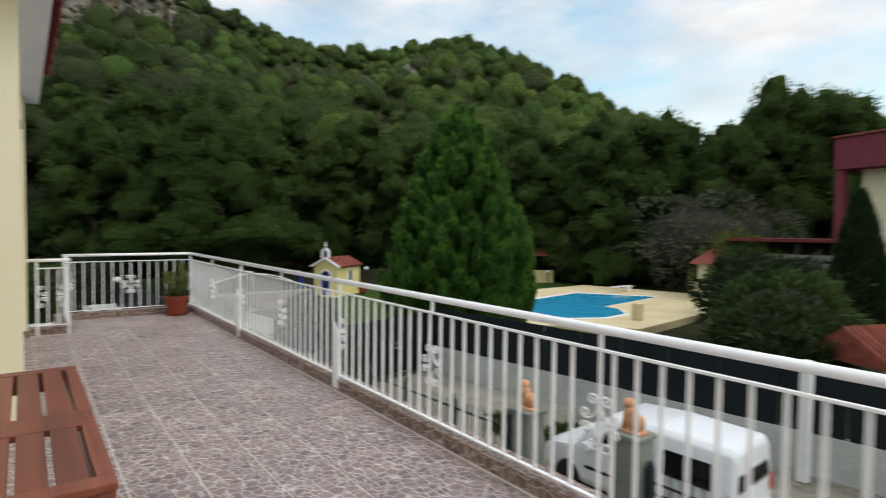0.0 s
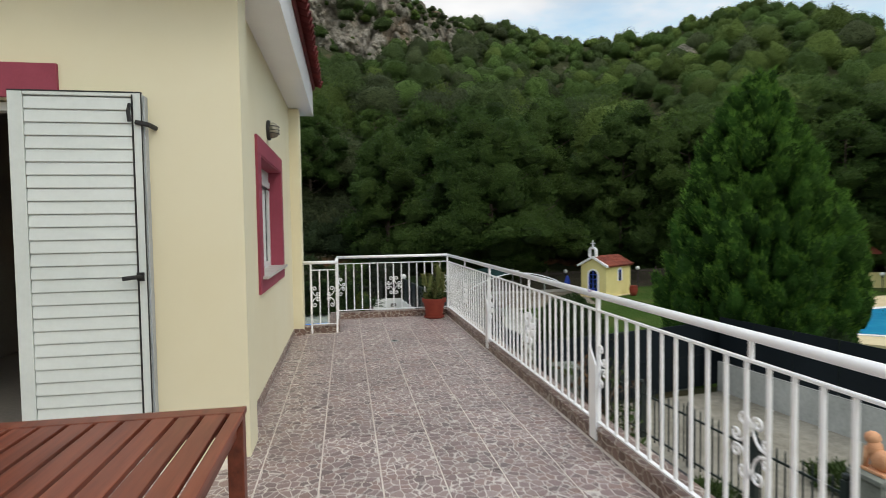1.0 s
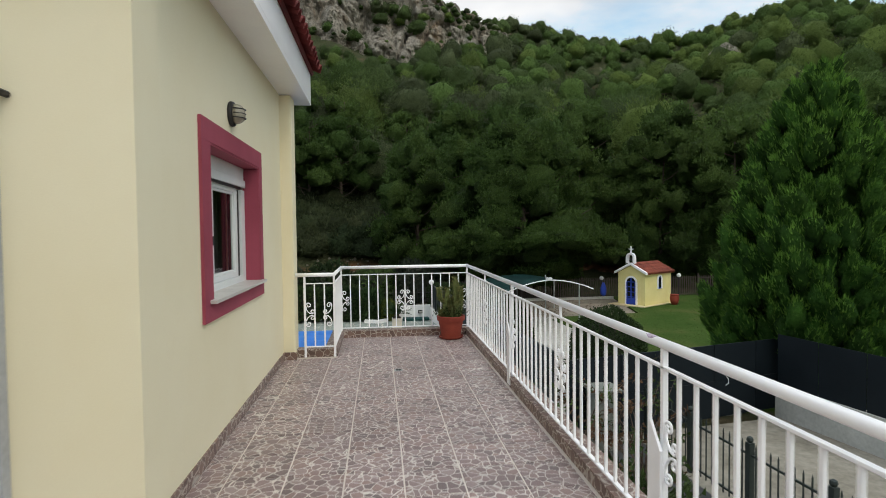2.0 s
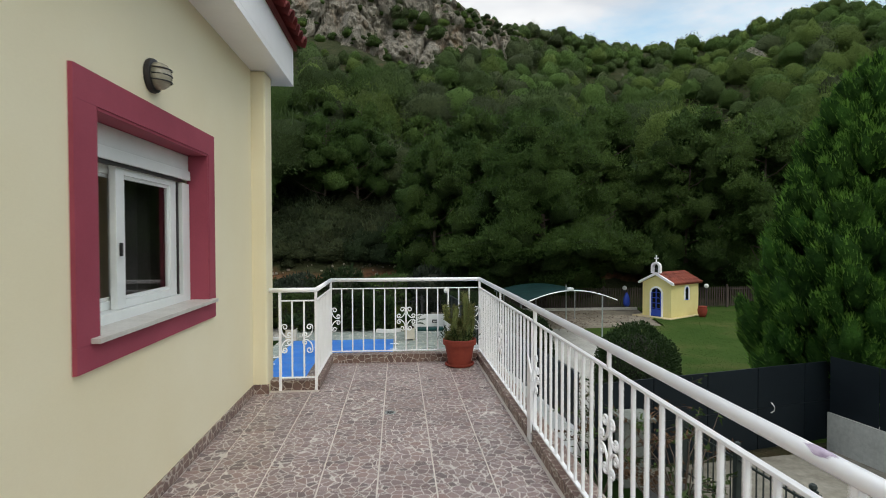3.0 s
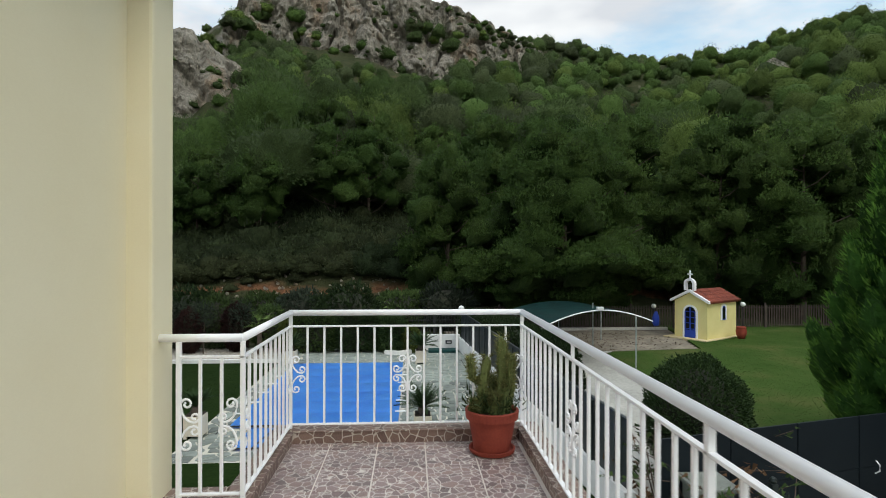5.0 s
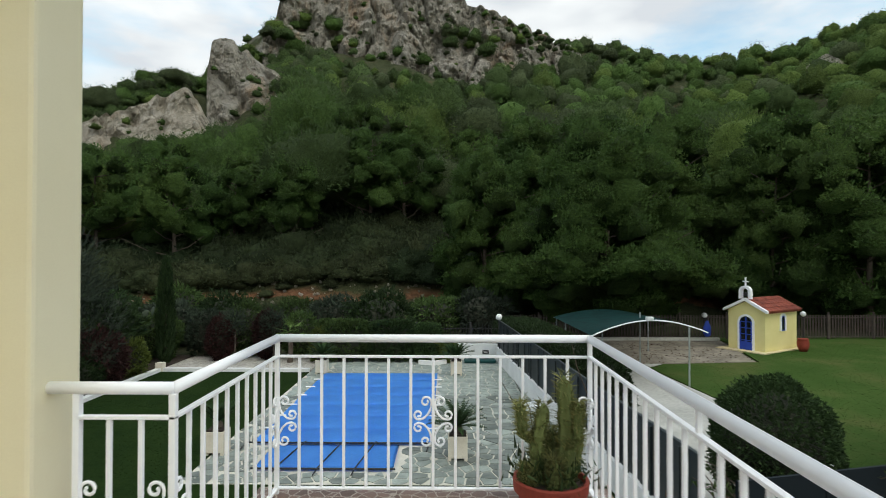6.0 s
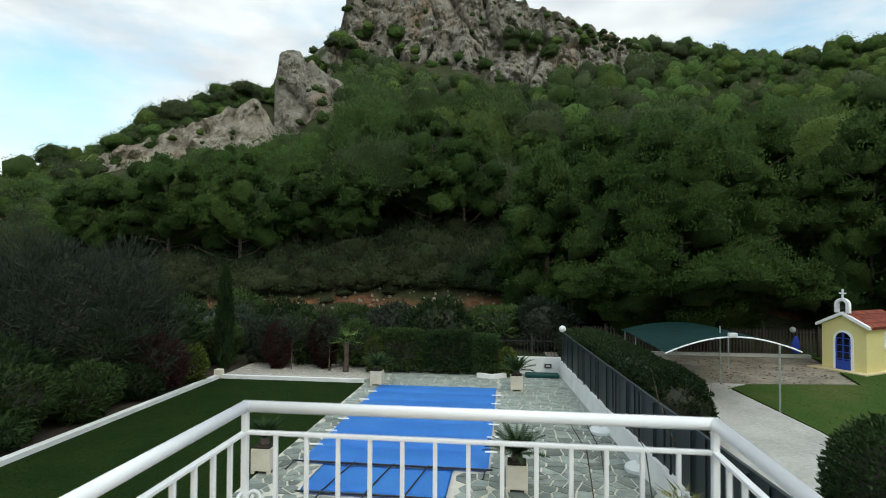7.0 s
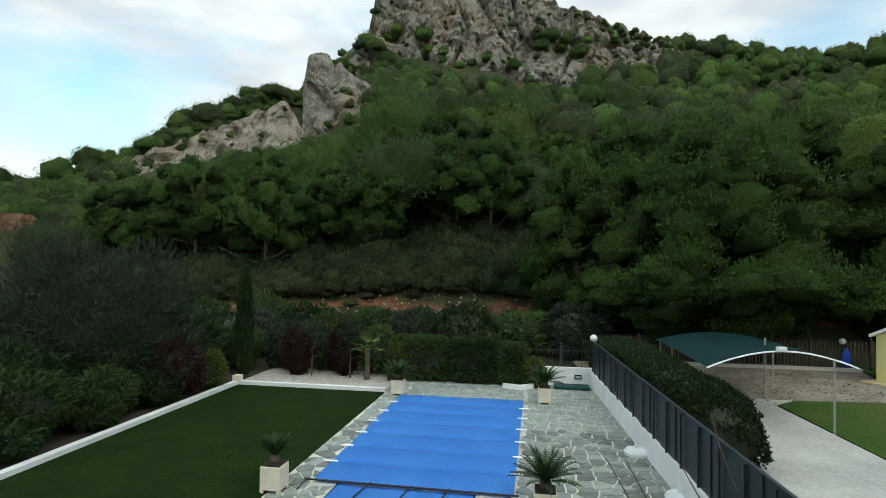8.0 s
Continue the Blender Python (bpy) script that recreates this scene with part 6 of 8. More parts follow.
for s in (0, 1):
    x0, z0 = (-CW - 0.18, CH - 0.08) if s == 0 else (0.18, CH - 0.08)
    x1, z1 = -CW / 2, HG
    bm = bmesh.new()
    prismv = [(x0, z0), (x1, z1), (x1, z1 + 0.13), (x0, z0 + 0.13)]
    lo = [bm.verts.new((x, -0.16, z)) for x, z in prismv]
    hi = [bm.verts.new((x, 0.05, z)) for x, z in prismv]
    bm.faces.new(lo), bm.faces.new(hi[::-1])
    for i in range(4):
        bm.faces.new((lo[i], lo[(i + 1) % 4], hi[(i + 1) % 4], hi[i]))
    part("cornice", bm, M["white_paint"], chapel, "white gable cornice", world=False)
    slope_c = math.degrees(math.atan2(z1 - z0, abs(x1 - x0)))
    ln = math.hypot(z1 - z0, x1 - x0)
    for k in range(15):
        yy = 0.09 + k * (CD + 0.05) / 15
        xa, xb = x0 - (0.06 if s == 0 else -0.06), x1
        for j in range(4):
            a, b = j / 4, (j + 1.12) / 4
            part("roof_tile", tube(bmesh.new(), [(xa + (xb - xa) * a, yy, z0 + 0.06 + (z1 + 0.02 - z0) * a + 0.012), (xa + (xb - xa) * min(1, b), yy, z0 + 0.06 + (z1 + 0.02 - z0) * min(1, b) - 0.006)], 0.085, 8, radii=[0.088, 0.076]), M["roof_tile"], chapel, world=False)


def arch_frame(w, h, t, depth, y, material, name, label, x, z, parent=chapel):
    bm = bmesh.new()
    pts = [(-w / 2, 0)] + [(w / 2 * math.cos(a), h - w / 2 + w / 2 * math.sin(a)) for a in np.linspace(math.pi, 0, 13)] + [(w / 2, 0)]
    o = w / 2 + t
    out = [(-o, 0)] + [(o * math.cos(a), h - w / 2 + o * math.sin(a)) for a in np.linspace(math.pi, 0, 13)] + [(o, 0)]
    r = []
    for yy in (y, y + depth):
        r.append(([bm.verts.new((x + p, yy, z + q)) for p, q in pts], [bm.verts.new((x + p, yy, z + q)) for p, q in out]))
    n = len(pts)
    for i in range(n - 1):
        for s in (0, 1):
            bm.faces.new((r[s][0][i], r[s][0][i + 1], r[s][1][i + 1], r[s][1][i]))
        bm.faces.new((r[0][1][i], r[0][1][i + 1], r[1][1][i + 1], r[1][1][i]))
        bm.faces.new((r[0][0][i], r[1][0][i], r[1][0][i + 1], r[0][0][i + 1]))
    for i in (0, n - 1):
        bm.faces.new((r[0][0][i], r[0][1][i], r[1][1][i], r[1][0][i]))
    return part(name, bm, material, parent, label, world=False)


def arch_leaf(w, h, depth, y, x, z):
    bm = bmesh.new()
    pts = [(-w / 2, 0), (w / 2, 0)] + [(w / 2 * math.cos(a), h - w / 2 + w / 2 * math.sin(a)) for a in np.linspace(0, math.pi, 13)]
    lo = [bm.verts.new((x + p, y, z + q)) for p, q in pts]
    hi = [bm.verts.new((x + p, y + depth, z + q)) for p, q in pts]
    bm.faces.new(lo), bm.faces.new(hi[::-1])
    for i in range(len(pts)):
        j = (i + 1) % len(pts)
        bm.faces.new((lo[i], lo[j], hi[j], hi[i]))
    return bm


XC = -CW / 2
arch_frame(0.62, 1.62, 0.10, 0.06, -0.03, M["white_paint"], "door_surround", "white arched door surround", XC, 0.04)
cd = part("door", arch_leaf(0.62, 1.62, 0.03, -0.005, XC, 0.04), M["car_glass"], chapel, "blue arched door with dark panes", world=False)
bm = bmesh.new()
for dx in (-0.28, 0.0, 0.28):
    box(bm, XC + dx - 0.035, XC + dx + 0.035, -0.024, -0.006, 0.04, 1.40 if dx else 1.62)
for zz in (0.08, 0.5, 0.8, 1.1, 1.4):
    box(bm, XC - 0.29, XC + 0.29, -0.021, -0.008, zz - 0.02, zz + 0.02)
box(bm, XC - 0.29, XC + 0.29, -0.022, -0.007, 0.05, 0.44)
part("door_leaf", bm, M["blue_paint"], cd, "blue painted door frame and lower panel", world=False)
# bell arch with cross
arch_frame(0.34, 0.52, 0.12, 0.2, -0.12, M["white_paint"], "bell_arch", "white bell arch", XC, HG + 0.08)
part("bell", lathe(bmesh.new(), [(0.10, 0), (0.085, 0.03), (0.06, 0.12), (0.02, 0.16)], (XC, -0.02, HG + 0.24), 16), M["black_iron"], chapel, world=False)
bm = bmesh.new()
box(bm, XC - 0.03, XC + 0.03, -0.05, 0.01, HG + 0.70, HG + 1.12)
box(bm, XC - 0.13, XC + 0.13, -0.05, 0.01, HG + 0.90, HG + 0.96)
part("cross", bm, M["white_paint"], chapel, "white cross", world=False)
# side window
bm = arch_leaf(0.34, 0.75, 0.03, -0.02, 0, 0)
bmesh.ops.transform(bm, matrix=pose(0.005, CD * 0.55, 0.95, 0, 0, 90), verts=bm.verts)
sw = part("side_window", bm, M["blue_paint"], chapel, "small arched blue window", world=False)
ob = arch_frame(0.34, 0.75, 0.11, 0.05, -0.04, M["white_paint"], "window_surround", "white window surround", 0, 0)
ob.data.transform(pose(0.005, CD * 0.55, 0.95, 0, 0, 90))
sunk = arch_leaf(0.22, 0.62, 0.02, -0.03, 0, 0.06)
bmesh.ops.transform(sunk, matrix=pose(0.005, CD * 0.55, 0.95, 0, 0, 90), verts=sunk.verts)
part("pane", sunk, M["car_glass"], sw, world=False)
urn = thing("urn", lathe(bmesh.new(), [(0.16, 0), (0.24, 0.2), (0.27, 0.42), (0.22, 0.56), (0.25, 0.6), (0.24, 0.62), (0.19, 0.58)], (18.93, 33.25, G0), 24), M["terracotta"], "red clay jar standing beside the chapel", "jar", smooth=True)

# hedge along the fence, clipped ball hedge
def hedge_box(name, x0, x1, y0, y1, z0, z1, n, label, leaf="hedge", length=0.09, width=0.05, shear=0.0, power=5.0, category="hedge"):
    rng = np.random.default_rng(int(abs(x0 * 71 + y0 * 13)) + 5)
    u = rng.uniform(-1, 1, (n, 3))
    face = rng.integers(0, 5, n)
    for k, (ax, s) in enumerate(((0, -1), (0, 1), (1, -1), (1, 1), (2, 1))):
        u[face == k, ax] = s
    p = np.abs(u)
    scale = (p ** power).sum(axis=1, keepdims=True) ** (-1 / power)
    u = u * scale
    bumps = np.array([noise.fractal(Vector(q * 2.3 + (x0, y0, 0)), 1.0, 2.0, 3) for q in u])[:, None] * 0.09
    q = u * (1 + bumps) * rng.uniform(0.9, 1.0, (n, 1))
    c, h = np.array([(x0 + x1) / 2, (y0 + y1) / 2, (z0 + z1) / 2]), np.array([(x1 - x0) / 2, (y1 - y0) / 2, (z1 - z0) / 2])
    pos = c + q * h
    pos[:, 0] += shear * (pos[:, 1] - y0)
    v, f = tufts(rng, pos, u + np.array([0, 0, 0.3]), length, width, 0.6, 2)
    r = root(name, (c[0], c[1], z0))
    # solid core, coloured dark to stand for the shade between the leaves
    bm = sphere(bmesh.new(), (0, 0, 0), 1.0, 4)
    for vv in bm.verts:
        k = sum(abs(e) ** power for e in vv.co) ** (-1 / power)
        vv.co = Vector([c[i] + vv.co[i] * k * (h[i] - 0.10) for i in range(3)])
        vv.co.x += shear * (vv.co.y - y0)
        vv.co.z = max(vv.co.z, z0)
    part("twig_mass", bm, M["inner_shade"], r)
    ob = new("leaves", soup("leaves", v - (c[0], c[1], z0), f, M[leaf]))
    ob.parent = r
    return tagged(r, label, category)


# near-black for the solid bush cores: shade inside the foliage put into colour
M["inner_shade"] = plain("dark_core_shade", (0.020, 0.024, 0.014), (0.040, 0.042, 0.026), 3, 30, 0.95, 0.8, 0.05)
hedge_box("hedge", 5.5, 7.65, 22.3, 35.5, G0 - 0.3, G0 + 1.62, 19000, "clipped dark green hedge behind the sheet fence", shear=-0.125, length=0.10, width=0.055, power=4.0)


def round_bush(name, c, rx, rz, n, leaf, label, length=0.1, width=0.05, flat=0.3, category="bush", core=True, group=""):
    rng = np.random.default_rng(int(abs(c[0] * 37 + c[1] * 91)) + 3)
    p = ball_points(rng, n)
    wob = np.array([noise.fractal(Vector(q * 1.9 + c[0]), 1.0, 2.0, 3) for q in p])[:, None]
    pos = p * np.array([rx, rx, rz]) * (1 + flat * wob) * rng.uniform(0.82, 1.0, (n, 1)) + (0, 0, rz)
    pos[:, 2] = np.maximum(pos[:, 2], 0.03)
    v, f = tufts(rng, pos, p + np.array([0, 0, 0.35]), length, width, 0.6, 2)
    r = root(name, c)
    # dark solid filling, painted as the bush's inner shade
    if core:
        part("twig_mass", sphere(bmesh.new(), (0, 0, rz), 1.0, 2, (rx * 0.78, rx * 0.78, rz * 0.8)), M["inner_shade"], r, world=False)
    ob = new("leaves", soup("leaves", v, f, M[leaf]))
    ob.parent = r
    return tagged(r, label, category, group)


round_bush("ball_hedge", (7.36, 15.9, G0), 1.04, 1.27, 11000, "hedge", "large clipped ball of dark glossy hedge beside the drive", 0.06, 0.035, 0.08, "hedge")


# ---- conifer by the gate ----
def conifer_crown(rng, height, radius, plumes, per):
    """Upswept feathery plumes over a cone: each a dark ragged spindle with bright sprays towards its tip."""
    solid, hair = [], []
    for k in range(plumes):
        t = (k + rng.uniform(0, 1)) / plumes
        t = 1 - (1 - t) ** 0.62
        prof = float(np.interp(t, [0, 0.05, 0.12, 0.20, 0.28, 0.45, 0.65, 0.82, 0.93, 1.0], [0.62, 0.80, 0.93, 1.0, 1.0, 0.88, 0.64, 0.38, 0.18, 0.03]))
        a = 2.39996 * k + rng.uniform(-0.35, 0.35)
        prof *= 1 + 0.07 * math.sin(3 * a + 9 * t) + 0.06 * math.sin(7 * a - 14 * t)
        r = radius * prof * rng.uniform(0.66, 0.88)
        base = Vector((r * math.cos(a), r * math.sin(a), height * (0.015 + 0.90 * t)))
        d = Vector((0.55 * math.cos(a + rng.uniform(-0.4, 0.4)), 0.55 * math.sin(a + rng.uniform(-0.4, 0.4)), 0.8 + 0.4 * t)).normalized()
        ln = radius * rng.uniform(0.18, 0.32) * (1.1 - 0.3 * t)
        wide = ln * rng.uniform(0.30, 0.42)
        m = np.array(d.to_track_quat("Z", "Y").to_matrix())
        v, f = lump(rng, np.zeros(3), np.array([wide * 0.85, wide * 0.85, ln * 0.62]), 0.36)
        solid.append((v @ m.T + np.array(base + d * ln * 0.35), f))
        u = rng.uniform(0.0, 1, per) ** 0.75
        w = wide * np.sqrt(np.clip(1 - (u * 1.02) ** 2.2, 0.02, 1))
        q = ball_points(rng, per)
        pos = np.array(base) + np.array(d) * (u * ln)[:, None] + q * w[:, None]
        hair.append(tufts(rng, pos, q * 0.35 + np.array(d), 0.15, 0.036, 0.16, 1))
    # solid inner lumps, painted dark for the shade inside the crown
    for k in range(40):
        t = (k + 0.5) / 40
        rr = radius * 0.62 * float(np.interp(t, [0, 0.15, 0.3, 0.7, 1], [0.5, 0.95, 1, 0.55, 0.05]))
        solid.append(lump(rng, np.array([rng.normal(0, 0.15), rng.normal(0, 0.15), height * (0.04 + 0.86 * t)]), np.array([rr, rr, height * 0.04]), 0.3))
    return joined(solid), joined(hair)


g = np.random.default_rng(77)
conifer = root("conifer")
part("trunk", tube(bmesh.new(), [(0, 0, 0), (0.05, 0.02, 4.5), (0, 0, 8.8)], 0.2, 10, radii=[0.22, 0.13, 0.03]), M["bark"], conifer, world=False)
for nm, piece, m in zip(("bough_mass", "crown"), conifer_crown(g, 9.95, 3.05, 720, 105), (M["conifer_inner_shade"], M["conifer"])):
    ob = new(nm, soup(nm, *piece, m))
    ob.parent = conifer
    tagged(ob, kind="stuff")
tagged(conifer, "tall bright green conical conifer behind the dark gate", "tree")
conifer.location = (13.35, 15.8, G0)
conifer.scale = (0.92, 0.92, 0.955)

# olive and shrubs on the far side
g = np.random.default_rng(5)
oc = []
for k in range(26):
    a, t = 2.4 * k, (k + 0.5) / 26
    c = np.array([2.6 * math.cos(a) * math.sqrt(1 - t * 0.7), 2.6 * math.sin(a) * math.sqrt(1 - t * 0.7), 1.6 + 3.2 * t])
    p = ball_points(g, 260)
    oc.append(tufts(g, c + p * np.array([1.35, 1.35, 1.05]) * g.uniform(0.5, 1, (260, 1)), p + np.array([0, 0, 0.8]), 0.32, 0.035, 0.35, 2))
olive = tree("olive_tree", limbed_trunk(g, 3.6, 0.28, 9, 3.0, 0.3), joined(oc), M["olive"], "wide grey-green olive tree beside the turf")
olive.location = (-13.2, 25.2, G0)


# ---- garden furniture and planting ----
def cycad(seed, size, low=0.25, droop=0.22):
    """Feather fronds that arch out from a short trunk; returns fronds as separate meshes."""
    g = np.random.default_rng(seed)
    fronds = []
    for k in range(44):
        a = 2.4 * k + g.uniform(-0.2, 0.2)
        lift = low + (1.45 - low) * (k / 44)
        ln = size * g.uniform(0.85, 1.1)
        vs, fs = [], []
        prev = None
        for i in range(15):
            t = i / 14
            out = ln * t * math.cos(lift * (1 - 0.25 * t))
            up = ln * (math.sin(lift) * t - droop * t * t)
            p = np.array([math.cos(a) * out, math.sin(a) * out, up])
            side = np.array([-math.sin(a), math.cos(a), 0.0])
            w = 0.28 * size * math.sin(math.pi * min(1, 0.14 + 0.88 * t)) * 0.5
            ahead = np.array([math.cos(a), math.sin(a), 0.25]) * w * 0.7
            vs += [p, p + side * w + ahead + (0, 0, 0.03), p - side * w + ahead + (0, 0, 0.03)]
            if i < 14:
                fs += [(3 * i, 3 * i + 3, 3 * i + 1), (3 * i, 3 * i + 2, 3 * i + 3)]
        fronds.append((np.array(vs), np.array(fs)))
    return fronds


def planter(name, x, y, seed, size, label, low=0.2):
    r = root(name, (x, y, GROUND))
    part("box", boxed(-0.22, 0.22, -0.22, 0.22, 0.06, 0.54, bevel=0.015), M["planter"], r, "square cream planter box", world=False)
    for dx in (-0.18, 0.18):
        for dy in (-0.18, 0.18):
            part("foot", boxed(dx - 0.035, dx + 0.035, dy - 0.035, dy + 0.035, 0.0, 0.059), M["planter"], r, world=False)
    part("soil", boxed(-0.19, 0.19, -0.19, 0.19, 0.541, 0.575), M["pot_soil"], r, world=False)
    trunk = part("trunk", lathe(bmesh.new(), [(0.10, 0.575), (0.12, 0.62), (0.11, 0.70), (0.07, 0.74)], seg=14), M["bark"], r, world=False)
    for v, f in cycad(seed, size, low):
        ob = new("frond", soup("frond", v + (0, 0, 0.70), f, M["palm"]))
        ob.parent = trunk
    return tagged(r, label, "planter", "cycad planters round the pool")


planter("planter", -3.55, 19.2, 1, 0.60, "square cream planter with an upright cycad on paving", 0.75)
planter("planter", 2.02, 18.95, 2, 0.74, "square cream planter with a wide spreading cycad on paving")
planter("planter", 2.12, 27.75, 3, 0.78, "square cream planter with a cycad beside the covered pool")
planter("planter", -3.1, 27.9, 4, 0.72, "square cream planter with a cycad at the turf corner")

# parasol bases against the wall
for x, y in ((4.35, 23.0), (4.75, 20.3)):
    r = tagged(root("parasol_base", (x, y, GROUND - 0.01)), "white plastic parasol base on the paving", "parasol base", "parasol bases")
    part("foot", lathe(bmesh.new(), [(0.30, 0.0), (0.31, 0.09), (0.26, 0.15), (0.1, 0.18), (0.05, 0.18)], seg=24), M["upvc"], r, world=False)
    part("socket", lathe(bmesh.new(), [(0.045, 0.15), (0.045, 0.34), (0.035, 0.34), (0.03, 0.2)], seg=14), M["upvc"], r, world=False)

# rolled mat and small wall light at the paving's end
thing("garden_mat", boxed(2.5, 3.85, 29.95, 30.55, GROUND, GROUND + 0.13, bevel=0.05), M["shade_net"], "dark green folded mat on the paving", "mat")
wl1 = tagged(root("wall_light", (3.45, 30.74, GROUND + 0.36)), "small square black wall light", "light")
part("case", boxed(-0.14, 0.14, -0.05, 0.008, -0.08, 0.08, bevel=0.01), M["black_iron"], wl1, world=False)
part("lens", boxed(-0.09, 0.09, -0.056, -0.051, -0.045, 0.03), M["marble"], wl1, world=False)

# low curved white bed edge, and the iron railing behind
slab("edging", [(0.55, 29.75), (1.2, 29.5), (1.75, 29.9), (1.75, 30.9), (1.55, 30.9), (1.55, 30.0), (1.2, 29.7), (0.6, 29.95)], GROUND + 0.16, M["white_wall"], "low curved white edging of a planting bed", "edging")


def picket_fence(name, a, b, height, spacing, material, label, base=GROUND, post_every=2.4, flat=False, group=""):
    a, b = Vector(a), Vector(b)
    ln = (b - a).length
    d = (b - a) / ln
    ang = math.degrees(math.atan2(d.y, d.x))
    r = root(name, (a.x, a.y, base), ang)
    for z in (0.12, height - 0.18):
        part("rail", boxed(0, ln, -0.012, 0.012, z, z + 0.035), material, r, world=False)
    n = int(ln / spacing)
    w = 0.035 if flat else 0.009
    bm = boxed(-w, w, -0.009, 0.009, 0.04, height - (0.02 if flat else 0.0))
    if not flat:
        tube(bm, [(0, 0, height), (0, 0, height + 0.05)], 0.01, 5, radii=[0.012, 0.002])
    me = finish("picket", bm, material)
    for k in range(n + 1):
        ob = new("picket", me)
        ob.parent = r
        ob.location = (k * spacing, 0.022 if flat else 0, 0)
    k = 0.0
    pm = finish("post", lathe(boxed(-0.05, 0.05, -0.05, 0.05, 0.0, height + 0.04, bevel=0.006), [(0.035, height + 0.04), (0.055, height + 0.08), (0.045, height + 0.12), (0.012, height + 0.14)], seg=10), material)
    while k < ln + 0.01:
        ob = new("post", pm)
        ob.parent = r
        ob.location = (k, 0, 0)
        k += post_every
    return tagged(r, label, "fence", group)


picket_fence("iron_fence", (-2.0, 31.0), (4.0, 31.0), 1.0, 0.14, M["black_iron"], "black iron picket fence behind the pool", GROUND + 0.5)
picket_fence("yard_fence", (7.08, 13.15), (7.42, 6.9), 1.12, 0.155, M["green_iron"], "dark green iron picket fence in the yard", GROUND, 1.56)
picket_fence("yard_fence", (7.62, 4.2), (7.95, -4.0), 1.12, 0.155, M["green_iron"], "dark green iron picket fence in the yard", GROUND, 1.56)
picket_fence("wooden_fence", (4.2, 36.9), (20.2, 37.2), 1.35, 0.16, M["brown_wood"], "dark brown slatted wooden fence behind the chapel", GROUND, 2.6, True)
picket_fence("wooden_fence", (20.3, 37.2), (40.0, 38.0), 1.35, 0.16, M["brown_wood"], "dark brown slatted wooden fence behind the lawn", GROUND, 2.6, True)
slab("edging", [(8.6, 36.55), (16.6, 36.65), (16.6, 36.85), (8.6, 36.75)], GROUND + 0.14, M["concrete"], "low white kerb in front of the wooden fence", "edging")


def globe_lamp(x, y, z, top, label="white globe lamp on a dark post"):
    r = tagged(root("globe_lamp", (x, y, z)), label, "lamp", "globe lamps along the fences")
    part("post", lathe(bmesh.new(), [(0.05, 0), (0.05, 0.04), (0.03, 0.08), (0.03, top - 0.2), (0.06, top - 0.17), (0.05, top - 0.13)], seg=12), M["black_iron"], r, world=False)
    part("globe", sphere(bmesh.new(), (0, 0, top), 0.145, 3), M["globe"], r, "opal white globe", smooth=True, world=False)
    return r


globe_lamp(4.05, 30.85, GROUND + 0.52, 1.36)
globe_lamp(15.9, 36.95, GROUND, 1.34)
globe_lamp(21.3, 36.95, GROUND, 1.42)
globe_lamp(34.5, 30.5, GROUND, 1.1)
hose = tagged(root("hose_cover", (15.95, 36.75, GROUND + 0.25)), "bright blue cloth bundle hanging on the fence", "cloth")
bm = lathe(bmesh.new(), [(0.05, 0.82), (0.12, 0.7), (0.2, 0.45), (0.22, 0.15), (0.17, 0.0), (0.08, -0.06)], seg=14)
for v in bm.verts:
    v.co.y *= 0.45
    v.co.x *= 1 + 0.25 * noise.noise(v.co * 5)
part("folds", bm, M["blue_paint"], hose, world=False, smooth=True)

# shade-cloth carport
carport = tagged(root("carport", (8.9, 30.5, GROUND)), "steel-framed carport with a sagging dark green shade cloth", "carport")
A0, A1 = Vector((6.86, 26.0)), Vector((10.98, 26.0))
B0, B1 = Vector((6.9, 33.2)), Vector((11.6, 33.2))


def arch_at(u, k):
    p = A0.lerp(A1, u).lerp(B0.lerp(B1, u), k)
    return Vector((p.x, p.y, GROUND + 1.74 - 0.14 * k + 0.14 * u * (1 - k) + (0.50 - 0.12 * k) * math.sin(math.pi * u) ** 0.9))


for k in (0.0, 1.0):
    part("arch_tube", tube(bmesh.new(), [arch_at(u, k) for u in np.linspace(0, 1, 17)], 0.026, 8), M["white_paint"] if k == 0 else M["galv"], carport, "pale curved steel tube")
bm = bmesh.new()
gridc = [[bm.verts.new(arch_at(u * (0.72 + 0.22 * k), k) + Vector((0, 0, 0.03 - 0.28 * math.sin(math.pi * k) * math.sin(math.pi * u)))) for u in np.linspace(0.0, 1.0, 17)] for k in np.linspace(0, 1, 13)]
for i in range(12):
    for j in range(16):
        bm.faces.new((gridc[i][j], gridc[i + 1][j], gridc[i + 1][j + 1], gridc[i][j + 1]))
bmesh.ops.solidify(bm, geom=bm.faces[:], thickness=0.015)
part("cloth", bm, M["shade_net"], carport, "dark green shade cloth", smooth=True)
for u, k in ((0.84, 0), (0.03, 0.12), (0.03, 0.70), (0.03, 1), (0.5, 1), (0.97, 1)):
    p = arch_at(u, k)
    part("post", tube(bmesh.new(), [(p.x, p.y, GROUND - 0.05), (p.x, p.y, p.z - 0.03)], 0.03, 8), M["galv"], carport)
part("post", tube(bmesh.new(), [(10.0, 30.1, GROUND - 0.05), (10.0, 30.1, GROUND + 2.2)], 0.03, 8), M["galv"], carport)
p = arch_at(0.50, 0)
part("floodlight", boxed(p.x - 0.13, p.x + 0.13, p.y - 0.09, p.y + 0.09, p.z + 0.0, p.z + 0.13, bevel=0.03), M["upvc"], carport, "white floodlight on the tube")
